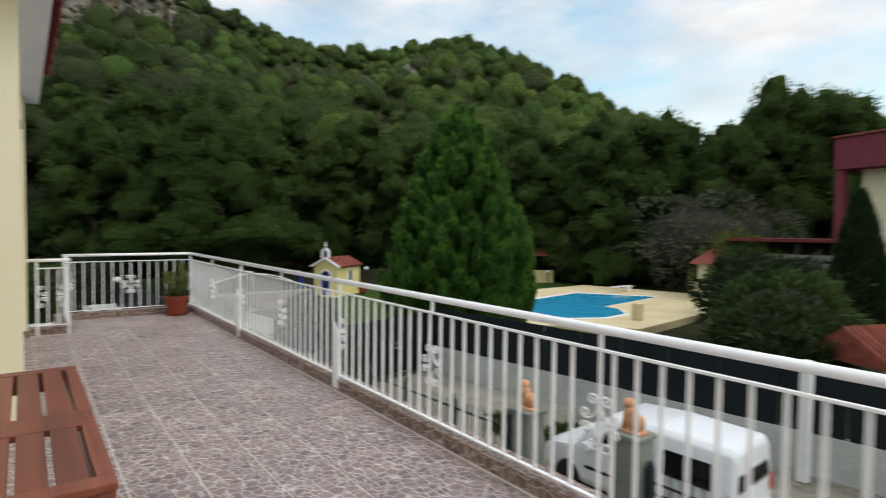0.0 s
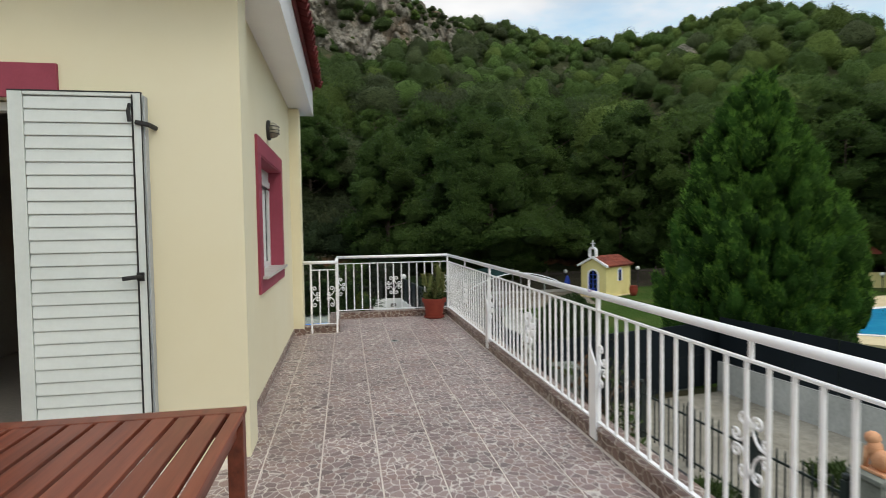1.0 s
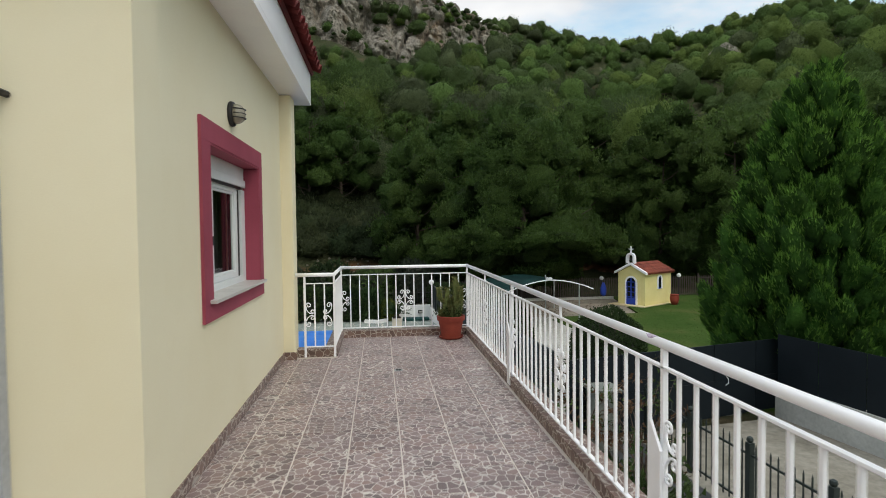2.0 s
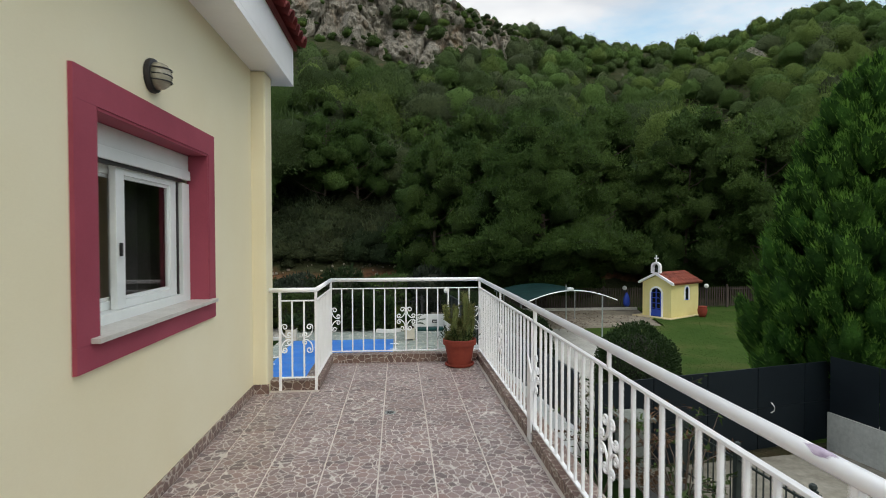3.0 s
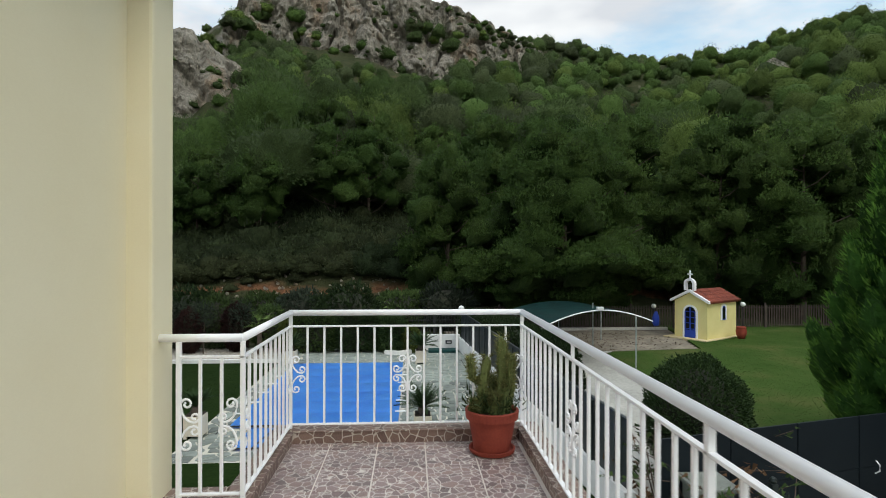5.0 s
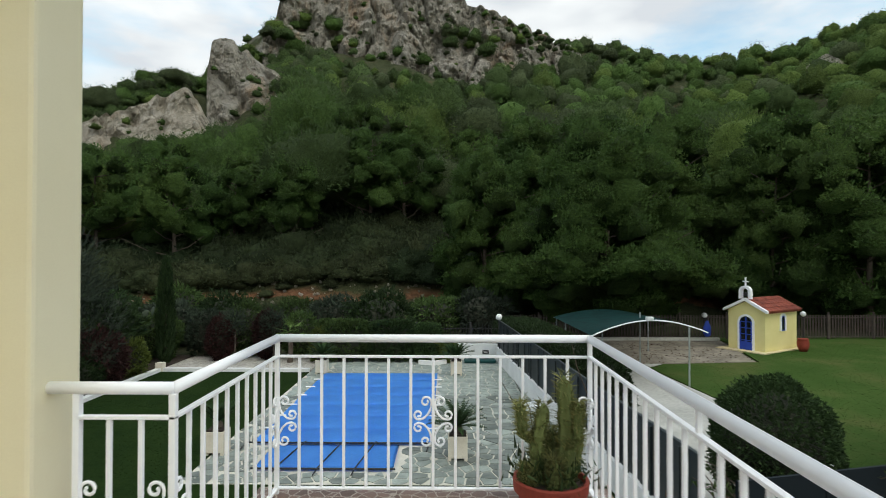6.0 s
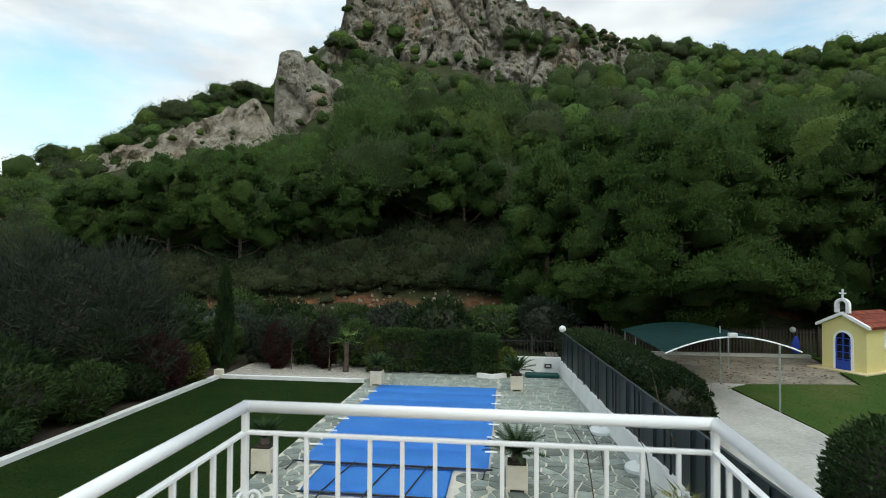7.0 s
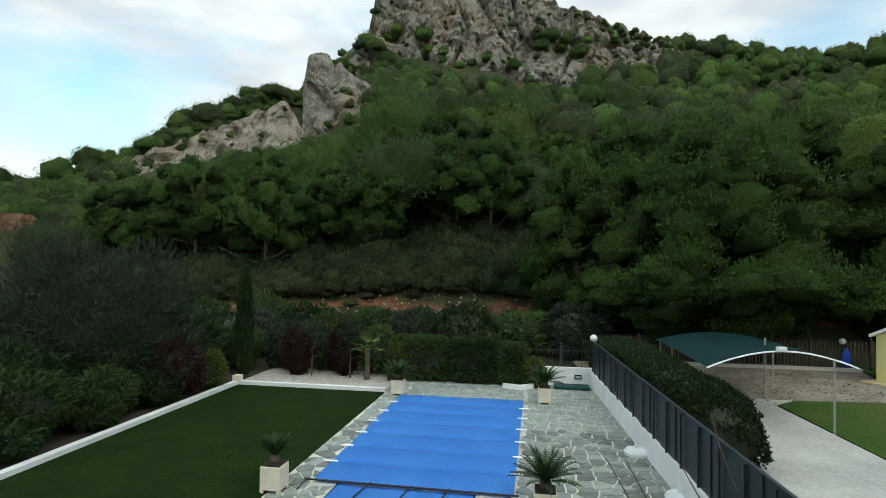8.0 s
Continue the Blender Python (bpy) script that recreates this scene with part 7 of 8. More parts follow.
# leaf litter under the carport
g = np.random.default_rng(8)
cen = [(9.2, 31.5), (8.6, 29.6), (10.8, 32.4), (12.6, 33.2), (13.3, 31.8), (11.8, 34.6), (10.2, 30.2), (14.2, 33.6), (12.0, 31.6), (9.0, 33.4), (13.0, 30.8), (11.0, 33.6), (10.6, 31.2), (8.2, 31.0), (14.6, 32.2), (12.6, 35.2), (9.8, 35.0)]
pos = np.concatenate([np.column_stack([g.normal(x, 0.75, 30), g.normal(y, 0.42, 30), np.full(30, GROUND - 0.004)]) for x, y in cen])
v, f = tufts(g, pos, np.tile((1.0, 0, 0.05), (len(pos), 1)), 0.11, 0.04, 0.6, 1)
v[:, 2] = np.maximum(v[:, 2], GROUND - 0.008)
tagged(new("leaf_litter", soup("leaf_litter", v, f, plain("dry_leaves", (0.05, 0.03, 0.02), (0.11, 0.065, 0.04), 3, 20, 0.9, 0.2, 0.01))), "dry brown leaves scattered on the concrete", "leaves", kind="stuff")

# hedges and shrubs at the garden's end
for x0, x1, h, lf in ((-3.9, -1.7, 1.75, "shrub"), (-1.6, 0.3, 1.7, "hedge"), (0.35, 1.45, 1.55, "hedge")):
    hedge_box("hedge", x0, x1, 30.1, 31.1, GROUND - 0.02, GROUND + h, 3200, "loose dark green hedge at the end of the paving", lf, 0.15, 0.08)
round_bush("shrub", (1.75, 30.25, GROUND), 0.42, 0.55, 900, "yellow_shrub", "small yellow-green variegated shrub beside the paving", 0.14, 0.07)
round_bush("shrub", (-3.75, 30.0, GROUND), 0.35, 0.75, 700, "yellow_shrub", "small yellow-green variegated shrub in the gravel bed", 0.14, 0.06)
round_bush("shrub", (-10.2, 27.2, GROUND), 0.6, 0.7, 1300, "yellow_shrub", "bushy yellow-green shrub beside the turf", 0.14, 0.07)
for x, y, h in ((-8.1, 30.4, 0.98), (-6.1, 30.6, 1.12)):
    round_bush("red_shrub", (x, y, GROUND), 0.62, h, 2400, "red_shrub", "upright dark red-leaved shrub in the gravel bed", 0.12, 0.05, 0.15)
for x, y, rx, h, lf in ((-9.2, 31.6, 0.9, 1.1, "olive"), (-7.3, 31.5, 0.8, 1.25, "shrub"), (-4.9, 31.4, 0.9, 1.0, "shrub"), (-11.2, 31.0, 1.1, 1.0, "shrub"), (-10.9, 23.0, 0.9, 0.75, "shrub"), (-11.2, 20.4, 1.3, 0.95, "shrub"),
                        (-13.0, 21.5, 1.6, 1.2, "hedge"), (-11.6, 18.4, 1.3, 0.9, "shrub"), (-12.6, 28.5, 1.5, 1.2, "hedge"), (-14.5, 30.5, 1.6, 1.4, "shrub"), (-13.8, 16.2, 1.7, 1.3, "red_shrub"), (-11.6, 15.8, 1.0, 0.8, "shrub"), (-10.5, 24.6, 0.8, 0.6, "hedge"), (-10.4, 22.0, 0.7, 0.5, "shrub"), (-10.5, 25.6, 1.0, 1.0, "red_shrub"), (-10.6, 19.4, 0.8, 0.5, "hedge"), (-10.5, 17.2, 0.8, 0.55, "shrub"), (-11.9, 24.4, 1.3, 1.2, "hedge"), (-11.6, 26.2, 1.2, 1.1, "shrub")):
    round_bush("shrub", (x, y, GROUND), rx, h, int(1500 * rx * rx + 900), lf, {"olive": "grey-green shrub behind the gravel bed", "shrub": "leafy green shrub in the garden bed", "hedge": "dense dark green shrub in the garden bed", "red_shrub": "dark red-leaved shrub beside the turf"}[lf], 0.15, 0.06)
g = np.random.default_rng(21)
t = g.uniform(0, 1, 2600)
a = g.uniform(0, 2 * math.pi, 2600)
rr = 0.36 * np.interp(t, [0, 0.1, 0.5, 0.85, 1], [0.5, 0.95, 1.0, 0.6, 0.05]) * g.uniform(0.6, 1.0, 2600)
cyp = tree("cypress", limbed_trunk(g, 3.6, 0.07, 5, 0.2, 0.2), tufts(g, np.column_stack([rr * np.cos(a), rr * np.sin(a), 0.15 + 4.3 * t]), np.column_stack([0.3 * np.cos(a), 0.3 * np.sin(a), np.ones(2600)]), 0.22, 0.05, 0.2, 2), M["hedge"], "slim dark green cypress at the turf corner")
cyp.location = (-9.95, 29.3, GROUND)
# small fan palm
fp = tagged(root("fan_palm", (-4.95, 30.0, GROUND)), "small fan palm with a shaggy trunk in gravel", "palm")
part("trunk", tube(bmesh.new(), [(0, 0, 0), (0.03, 0, 0.6), (0.0, 0.02, 1.25)], 0.11, 10, radii=[0.13, 0.10, 0.12]), M["bark"], fp, world=False)
g = np.random.default_rng(3)
for k in range(16):
    a, lift = 2.4 * k, g.uniform(-0.2, 1.1)
    d = np.array([math.cos(a) * math.cos(lift), math.sin(a) * math.cos(lift), math.sin(lift)])
    c = np.array([0, 0.02, 1.3]) + d * 0.42
    vs, fs = [np.array([0, 0.02, 1.28]), c, c + (0.01, 0.01, 0.01)], [(0, 1, 2)]
    side = np.cross(d, (0, 0, 1.0))
    for q in np.linspace(-1.2, 1.2, 13):
        e = d * math.cos(q) + side / (np.linalg.norm(side) + 1e-6) * math.sin(q)
        b = len(vs)
        vs += [c - side * 0.01, c + side * 0.02, c + e * 0.42 - np.array([0, 0, 0.1 * abs(q)])]
        fs.append((b, b + 1, b + 2))
    ob = new("frond", soup("frond", np.array(vs), np.array(fs), M["fan_palm"]))
    ob.parent = fp
# prickly pear
pp = tagged(root("prickly_pear", (-11.3, 31.0, GROUND + 0.02)), "pale green prickly pear cactus behind the bed", "cactus")
g = np.random.default_rng(6)
for k in range(26):
    h = 0.3 + 1.9 * (k / 26)
    bm = sphere(bmesh.new(), (0, 0, 0), 0.2, 2, (1, 0.22, 1.35))
    bmesh.ops.transform(bm, matrix=pose(g.normal(0, 0.38), g.normal(0, 0.3), h, g.uniform(-25, 25), g.uniform(-35, 35), g.uniform(0, 180)), verts=bm.verts)
    part("pad", bm, M["olive"], pp, world=False, smooth=True)
# saplings in the bed
for x, y in ((-7.4, 30.2), (-5.7, 30.1)):
    g = np.random.default_rng(int(-x * 10))
    p = ball_points(g, 420)
    s = tree("sapling", limbed_trunk(g, 1.5, 0.035, 6, 0.7, 0.5), tufts(g, p * (0.6, 0.6, 0.65) * g.uniform(0.3, 1, (420, 1)) + (0, 0, 1.75), p + (0, 0, 0.5), 0.14, 0.03, 0.4, 2), M["olive"], "young thin olive sapling in the gravel bed", "tree", "saplings in the gravel bed")
    s.location = (x, y, GROUND + 0.01)
# dark bank of bushes between garden and wood, kept as things
k = 0
for x in np.arange(-34, 6, 2.7):
    y = 36.5 + 2.6 * math.sin(x * 0.7) + (2.0 if x < -14 else 0)
    round_bush("shrub", (x, y, GROUND - 0.05), 1.6, 1.0 + 0.5 * ((k * 7) % 5) / 5, 1700, ("hedge", "shrub", "olive")[k % 3], ("dense dark green bush at the foot of the wood", "leafy green bush at the foot of the wood", "grey-green bush at the foot of the wood")[k % 3], 0.24, 0.10, 0.35)
    k += 1
for x in np.arange(-36, -12, 3.4):
    round_bush("shrub", (x + 0.5 * math.sin(x), 27.0 + 3.2 * math.sin(x * 1.3), GROUND - 0.05), 1.9, 1.5, 1900, ("hedge", "olive")[int(x) % 2], ("dense dark green bush beyond the turf", "grey-green bush beyond the turf")[int(x) % 2], 0.24, 0.10, 0.35)

# ---- yard below the terrace ----
slab("yard_path", [(2.0, -6.0), (7.3, -6.0), (7.2, 4.0), (6.95, 13.3), (5.9, 13.0), (6.1, 9.5), (2.0, 9.5)], GROUND - 0.005, M["asphalt"], "dark asphalt path between house and fence", "path")


def gate_pier(x, y, tall=1.36, statue=True):
    r = tagged(root("gate_pier", (x, y, GROUND - 0.02)), "grey rendered gate pier in the yard fence", "pier", "gate piers")
    part("shaft", boxed(-0.2, 0.2, -0.2, 0.2, 0, tall, bevel=0.01), M["concrete_grey"], r, world=False)
    part("cap", boxed(-0.24, 0.24, -0.24, 0.24, tall + 0.001, tall + 0.07, bevel=0.015), M["concrete_grey"], r, world=False)
    if statue:
        bm = bmesh.new()
        box(bm, -0.14, 0.14, -0.2, 0.2, 0, 0.05, bevel=0.01)
        sphere(bm, (0, -0.04, 0.20), 0.15, 2, (0.85, 1.15, 1.15))
        sphere(bm, (0, 0.08, 0.34), 0.13, 2, (0.9, 0.85, 1.2))
        sphere(bm, (0, 0.12, 0.50), 0.115, 2, (1, 1, 0.95))
        for s in (-1, 1):
            tube(bm, [(s * 0.07, 0.14, 0.36), (s * 0.075, 0.17, 0.05)], 0.04, 8, radii=[0.05, 0.04])
        thing("statue", bm, M["lion"], "small orange terracotta seated animal statue on a pier", "statue", smooth=True).matrix_basis = pose(x, y, GROUND + tall + 0.052) @ Matrix.Scale(0.82, 4)


M["lion"] = plain("pale_terracotta", rgb("c98a63"), rgb("dca982"), 6, 40, 0.8, 0.3, 0.004)
gate_pier(7.52, 6.55)
gate_pier(7.62, 4.48, 1.54)
r = tagged(root("gate_pier", (6.0, 13.0, GROUND)), "pale grey stone pier beside the driveway gate", "pier")
part("shaft", boxed(-0.25, 0.25, -0.25, 0.25, 0, 1.22, bevel=0.012), M["concrete_grey"], r, world=False)
part("cap", boxed(-0.32, 0.32, -0.32, 0.32, 1.221, 1.29, bevel=0.02), M["concrete_grey"], r, world=False)
thing("gate_post", boxed(11.75, 11.93, 3.62, 3.80, GROUND, GROUND + 2.25, bevel=0.01), M["white_wall"], "white rendered post in the yard wall", "post")

M["dry_stem"] = plain("dry_brown_stem", rgb("3c322a"), rgb("5f5145"), 6, 40, 0.9, 0.4, 0.004)
# weeds along the picket fence
for k, (x, y, rx, h) in enumerate(((4.9, 8.2, 0.5, 0.45), (5.3, 9.3, 0.6, 0.5), (5.6, 7.2, 0.4, 0.3), (4.6, 10.0, 0.5, 0.5), (6.4, 8.4, 0.45, 0.28), (9.4, 8.8, 0.5, 0.16), (9.9, 7.6, 0.45, 0.14))):
    round_bush("weed", (x, y, GROUND - 0.05), rx, h, 700, "shrub", "tuft of green weeds in the yard", 0.13, 0.045, 0.6, "weed", core=False, group="weeds in the yard")
# dry weeds and white slabs in the strip under the railing
g = np.random.default_rng(17)
for k in range(9):
    cx, cy = g.uniform(4.3, 5.6), g.uniform(10.5, 16.5)
    ob = thing("stone_slab", boxed(-0.75, 0.75, -0.28, 0.28, 0, 0.07, bevel=0.01), M["white_wall"], "loose white stone slab on the ground", "slab", group="stone slabs")
    ob.matrix_basis = pose(cx, cy, GROUND + 0.012 + 0.085 * k, g.uniform(-1.5, 1.5), g.uniform(-1.5, 1.5), g.uniform(60, 120)) if k < 0 else pose(cx, cy, GROUND + 0.005, 0, 0, g.uniform(60, 120))
for k in range(7):
    cx, cy = (5.5, 13.2, 6.3, 5.2, 6.2, 5.8, 6.5)[k] if k != 1 else 5.9, 10.2 + 0.75 * k
    pts, dirs, bm = [], [], bmesh.new()
    for b in range(13):
        a, l = g.uniform(0, 6.28), g.uniform(0.6, 1.75)
        p = [Vector((0, 0, 0)), Vector((math.cos(a) * l * 0.35, math.sin(a) * l * 0.35, l * 0.7)), Vector((math.cos(a) * l, math.sin(a) * l, l * g.uniform(0.7, 1.1)))]
        tube(bm, p, 0.012, 5, radii=[0.016, 0.01, 0.004])
        for q in np.linspace(0.3, 1, 14):
            pts.append(np.array(p[1].lerp(p[2], q)) + g.normal(0, 0.05, 3))
            dirs.append(g.normal(0, 1, 3))
    r = root("dry_vine", (cx, cy, GROUND))
    tagged(part("tangle", bm, M["dry_stem"], r, world=False), kind="stuff")
    ob = new("leaves", soup("leaves", *tufts(g, np.array(pts), np.array(dirs), 0.11, 0.05, 0.3, 1), M["dry_leaf"] if k % 2 else M["shrub"]))
    ob.parent = r
    tagged(r, "straggling half-dry vine in the yard bed" if k % 2 else "straggling green vine in the yard bed", "vine", "vines below the terrace")


# ---- parked van ----
def van_body(bm, sections):
    """Lofts rounded cross sections along the length: (y, half width, z bottom, z waist, half roof, z roof)."""
    rings = []
    for y, w, zb, zw, wr, zr in sections:
        half = [(w * 0.92, zb), (w, zb + 0.14), (w, zw), (wr + 0.03, zr - 0.10), (wr - 0.08, zr)]
        pts = half + [(-x, z) for x, z in reversed(half)]
        rings.append([bm.verts.new((x, y, z)) for x, z in pts])
    n = len(rings[0])
    for q, s in zip(rings, rings[1:]):
        for k in range(n):
            bm.faces.new((q[k], q[(k + 1) % n], s[(k + 1) % n], s[k]))
    bm.faces.new(rings[0][::-1])
    bm.faces.new(rings[-1])
    return bm


van = tagged(root("van", (8.91, 5.07, GROUND - 0.02), 3.0), "white compact van parked in the yard", "car")
bm = van_body(bmesh.new(), [(-2.1, 0.80, 0.32, 1.0, 0.66, 1.70), (-2.02, 0.86, 0.25, 1.0, 0.70, 1.80), (-0.6, 0.88, 0.22, 1.0, 0.72, 1.84), (0.45, 0.88, 0.22, 1.0, 0.70, 1.78), (1.15, 0.87, 0.22, 1.02, 0.80, 1.12),
                           (1.75, 0.85, 0.24, 0.92, 0.74, 0.99), (2.08, 0.76, 0.30, 0.70, 0.6, 0.82)])
bmesh.ops.bevel(bm, geom=bm.edges[:], offset=0.035, segments=2, affect="EDGES", profile=0.6)
vb = part("body", bm, M["van"], van, world=False, smooth=True)
for s in (-1, 1):
    for y0, y1 in ((-1.75, -0.75), (-0.65, 0.25)):
        bm = bmesh.new()
        vs = [bm.verts.new((s * x, y, z)) for x, y, z in ((0.885, y0, 1.06), (0.885, y1, 1.06), (0.795, y1 - 0.06, 1.50), (0.795, y0 + 0.05, 1.50))]
        bm.faces.new(vs)
        bmesh.ops.solidify(bm, geom=bm.faces[:], thickness=0.02)
        part("side_window", bm, M["car_glass"], van, "dark side window", world=False)
    bm = bmesh.new()
    bm.faces.new([bm.verts.new((s * x, y, z)) for x, y, z in ((0.885, 0.33, 1.06), (0.885, 0.95, 1.08), (0.80, 0.42, 1.48))])
    bmesh.ops.solidify(bm, geom=bm.faces[:], thickness=0.02)
    part("side_window", bm, M["car_glass"], van, "dark side window", world=False)
    part("tail_light", boxed(s * 0.80 - 0.07, s * 0.80 + 0.07, -2.125, -2.03, 0.72, 1.0, bevel=0.02), M["tail_red"], van, "red tail light", world=False)
    part("mirror", boxed(s * 0.98 - 0.10, s * 0.98 + 0.10, 0.72, 0.86, 1.04, 1.2, bevel=0.03), M["van"], van, world=False)
    part("side_trim", boxed(s * 0.885 - 0.012, s * 0.885 + 0.012, -1.5, 0.9, 0.60, 0.66, bevel=0.005), M["rubber"], van, world=False)
    for y in (-1.35, 1.35):
        bm = lathe(bmesh.new(), [(0.20, -0.1), (0.30, -0.1), (0.315, -0.06), (0.315, 0.06), (0.30, 0.1), (0.20, 0.1)], seg=24)
        bmesh.ops.transform(bm, matrix=pose(s * 0.80, y, 0.315, 0, 90, 0), verts=bm.verts)
        wheel = part("wheel", bm, M["rubber"], van, "black tyre with a steel rim", world=False)
        bm = lathe(bmesh.new(), [(0.02, -0.09), (0.19, -0.085), (0.2, 0.0), (0.19, 0.085), (0.02, 0.09)], seg=20)
        bmesh.ops.transform(bm, matrix=pose(s * 0.805, y, 0.315, 0, 90, 0), verts=bm.verts)
        part("rim", bm, M["galv"], wheel, world=False)
bm = bmesh.new()
bm.faces.new([bm.verts.new(p) for p in ((-0.66, -2.125, 1.06), (0.66, -2.125, 1.06), (0.58, -2.08, 1.58), (-0.58, -2.08, 1.58))])
bmesh.ops.solidify(bm, geom=bm.faces[:], thickness=0.02)
part("rear_window", bm, M["car_glass"], van, "dark rear window", world=False)
van.scale = (0.86, 0.81, 0.83)
bm = bmesh.new()
bm.faces.new([bm.verts.new(p) for p in ((-0.76, 1.10, 1.17), (0.76, 1.10, 1.17), (0.62, 0.5, 1.72), (-0.62, 0.5, 1.72))])
bmesh.ops.solidify(bm, geom=bm.faces[:], thickness=0.02)
part("windscreen", bm, M["car_glass"], van, "dark windscreen", world=False)
part("bumper", boxed(-0.82, 0.82, -2.2, -2.05, 0.30, 0.56, bevel=0.04), M["van"], van, "white rear bumper", world=False)
part("number_plate", boxed(-0.26, 0.26, -2.215, -2.2, 0.62, 0.73), M["upvc"], van, "white plate with dark bars", world=False)

# ---- second pool and neighbours ----
deck = slab("pool_deck", [(17.5, 18.0), (21.8, 13.6), (30.2, 14.6), (37.0, 19.0), (35.0, 27.2), (27.5, 27.0)], GROUND + 0.30, M["pool_deck"], "sand-coloured stone deck round an open pool", "pool deck")
WATER = [(19.3, 18.7), (23.2, 22.6), (29.8, 23.7), (32.6, 19.6), (26.1, 18.7), (25.9, 17.6), (24.8, 16.5), (22.9, 16.3), (21.6, 17.0)]
cxw, cyw = sum(p[0] for p in WATER) / len(WATER), sum(p[1] for p in WATER) / len(WATER)
pool = tagged(root("swimming_pool", (cxw, cyw, GROUND + 0.3)), "open turquoise swimming pool with a white coping", "pool", kind="structure")
part("coping", prism(bmesh.new(), [(cxw + (x - cxw) * 1.07, cyw + (y - cyw) * 1.10) for x, y in WATER], GROUND + 0.302, GROUND + 0.34), M["white_wall"], pool, "white stone coping")
part("water", prism(bmesh.new(), WATER, GROUND + 0.31, GROUND + 0.345), M["water"], pool, "clear turquoise water")
thing("pool_pier", boxed(23.6, 24.0, 14.9, 15.3, GROUND + 0.3, GROUND + 1.1, bevel=0.02), M["pool_deck"], "short sand-coloured pier at the deck's edge", "pier")
thing("pool_pier", boxed(33.0, 33.5, 17.1, 17.6, GROUND + 0.3, GROUND + 1.5, bevel=0.02), M["pool_deck"], "short sand-coloured pier at the deck's edge", "pier")
bd = tagged(root("diving_board", (34.2, 22.8, GROUND + 0.30)), "white diving board beside the open pool", "diving board")
part("board", boxed(-1.6, 0.4, -0.22, 0.22, 0.34, 0.40, bevel=0.01), M["white_paint"], bd, world=False)
part("stand", boxed(-0.2, 0.2, -0.18, 0.18, 0.0, 0.338), M["white_paint"], bd, world=False)

kiosk = tagged(root("kiosk", (36.0, 33.5, GROUND), -28), "pale yellow garden bar with a red tiled roof", "kiosk")
part("counter", boxed(-2.4, 1.4, -1.2, -0.9, 0, 1.05, bevel=0.02), M["chapel_wall"], kiosk, world=False)
part("back_wall", boxed(-2.4, 1.4, 1.0, 1.2, 0, 2.3), M["brown_wood"], kiosk, world=False)
for x in (-2.2, 1.2):
    for y in (-1.0, 0.9):
        part("post", boxed(x - 0.09, x + 0.09, y - 0.09, y + 0.09, 1.06 if y < 0 else 0, 2.3), M["brown_wood"], kiosk, world=False)
bm = bmesh.new()
apex = [bm.verts.new((-0.9, 0, 3.1)), bm.verts.new((-0.1, 0, 3.1))]
base = [bm.verts.new(p) for p in ((-2.9, -1.7, 2.3), (1.9, -1.7, 2.3), (1.9, 1.6, 2.3), (-2.9, 1.6, 2.3))]
bm.faces.new((base[0], base[1], apex[1], apex[0]))
bm.faces.new((base[1], base[2], apex[1]))
bm.faces.new((base[2], base[3], apex[0], apex[1]))
bm.faces.new((base[3], base[0], apex[0]))
bm.faces.new(base[::-1])
part("roof", bm, M["roof_tile"], kiosk, "red tiled hip roof", world=False)


def house_block(name, at, turn, w, d, h, label, wall, band=True):
    r = tagged(root(name, at, turn), label, "house")
    part("wall", boxed(-w / 2, w / 2, -d / 2, d / 2, 0, h), wall, r, world=False)
    return r


nh = house_block("neighbour_house", (41.5, 5.55, GROUND), -18, 9.0, 8.0, 6.4, "neighbouring house with maroon parapet and pale walls", M["wall"])
part("parapet", boxed(-5.4, 5.2, -5.3, 4.8, 8.2, 10.0, bevel=0.03), M["stucco_maroon"], nh, "deep maroon roof parapet", world=False)
part("upper_wall", boxed(-4.3, 4.4, -3.9, 3.9, 6.401, 8.199), M["wall"], nh, world=False)
for y in (-4.95, 4.3):
    part("column", boxed(-5.3, -4.85, y, y + 0.45, 0, 8.199, bevel=0.02), M["stucco_maroon"], nh, world=False)
part("coping", boxed(-5.5, 5.3, -5.4, 4.9, 10.001, 10.14, bevel=0.03), M["roof_tile"], nh, "red tile coping on the parapet", world=False)
for x in (-3.0, 0.0, 3.0):
    w1 = part("window", boxed(x - 0.8, x + 0.8, -4.06, -3.9, 4.0, 6.2), M["upvc"], nh, world=False)
    part("pane", boxed(x - 0.7, x + 0.7, -4.08, -4.061, 4.1, 6.1), M["car_glass"], w1, world=False)
for y in (-2.2, 1.5):
    w1 = part("window", boxed(-4.56, -4.5, y - 0.8, y + 0.8, 4.0, 6.2), M["upvc"], nh, world=False)
    part("pane", boxed(-4.58, -4.561, y - 0.7, y + 0.7, 4.1, 6.1), M["car_glass"], w1, world=False)
annex = tagged(root("garden_annex", (37.0, 15.2, GROUND - 0.25), -64), "low garden building with grey boards, flat roof and tiled hip", "building")
part("wall", boxed(-0.2, 5.0, -1.9, 1.9, 0, 2.3), M["brown_wood"], annex, world=False)
for k in range(6):
    part("board", boxed(-0.2, 5.0, -1.98, -1.92, 2.3 + 0.21 * k, 2.49 + 0.21 * k), M["concrete_grey"], annex, "weathered grey board", world=False)
part("rear_wall", boxed(-0.2, 5.0, 1.6, 1.8, 2.301, 4.24), M["brown_wood"], annex, world=False)
for x in (-1.4, 0.0, 1.7, 3.4, 4.9):
    part("post", boxed(x - 0.06, x + 0.06, -1.86, -1.74, 2.301 if x > -0.2 else 0.0, 4.25), M["brown_wood"], annex, world=False)
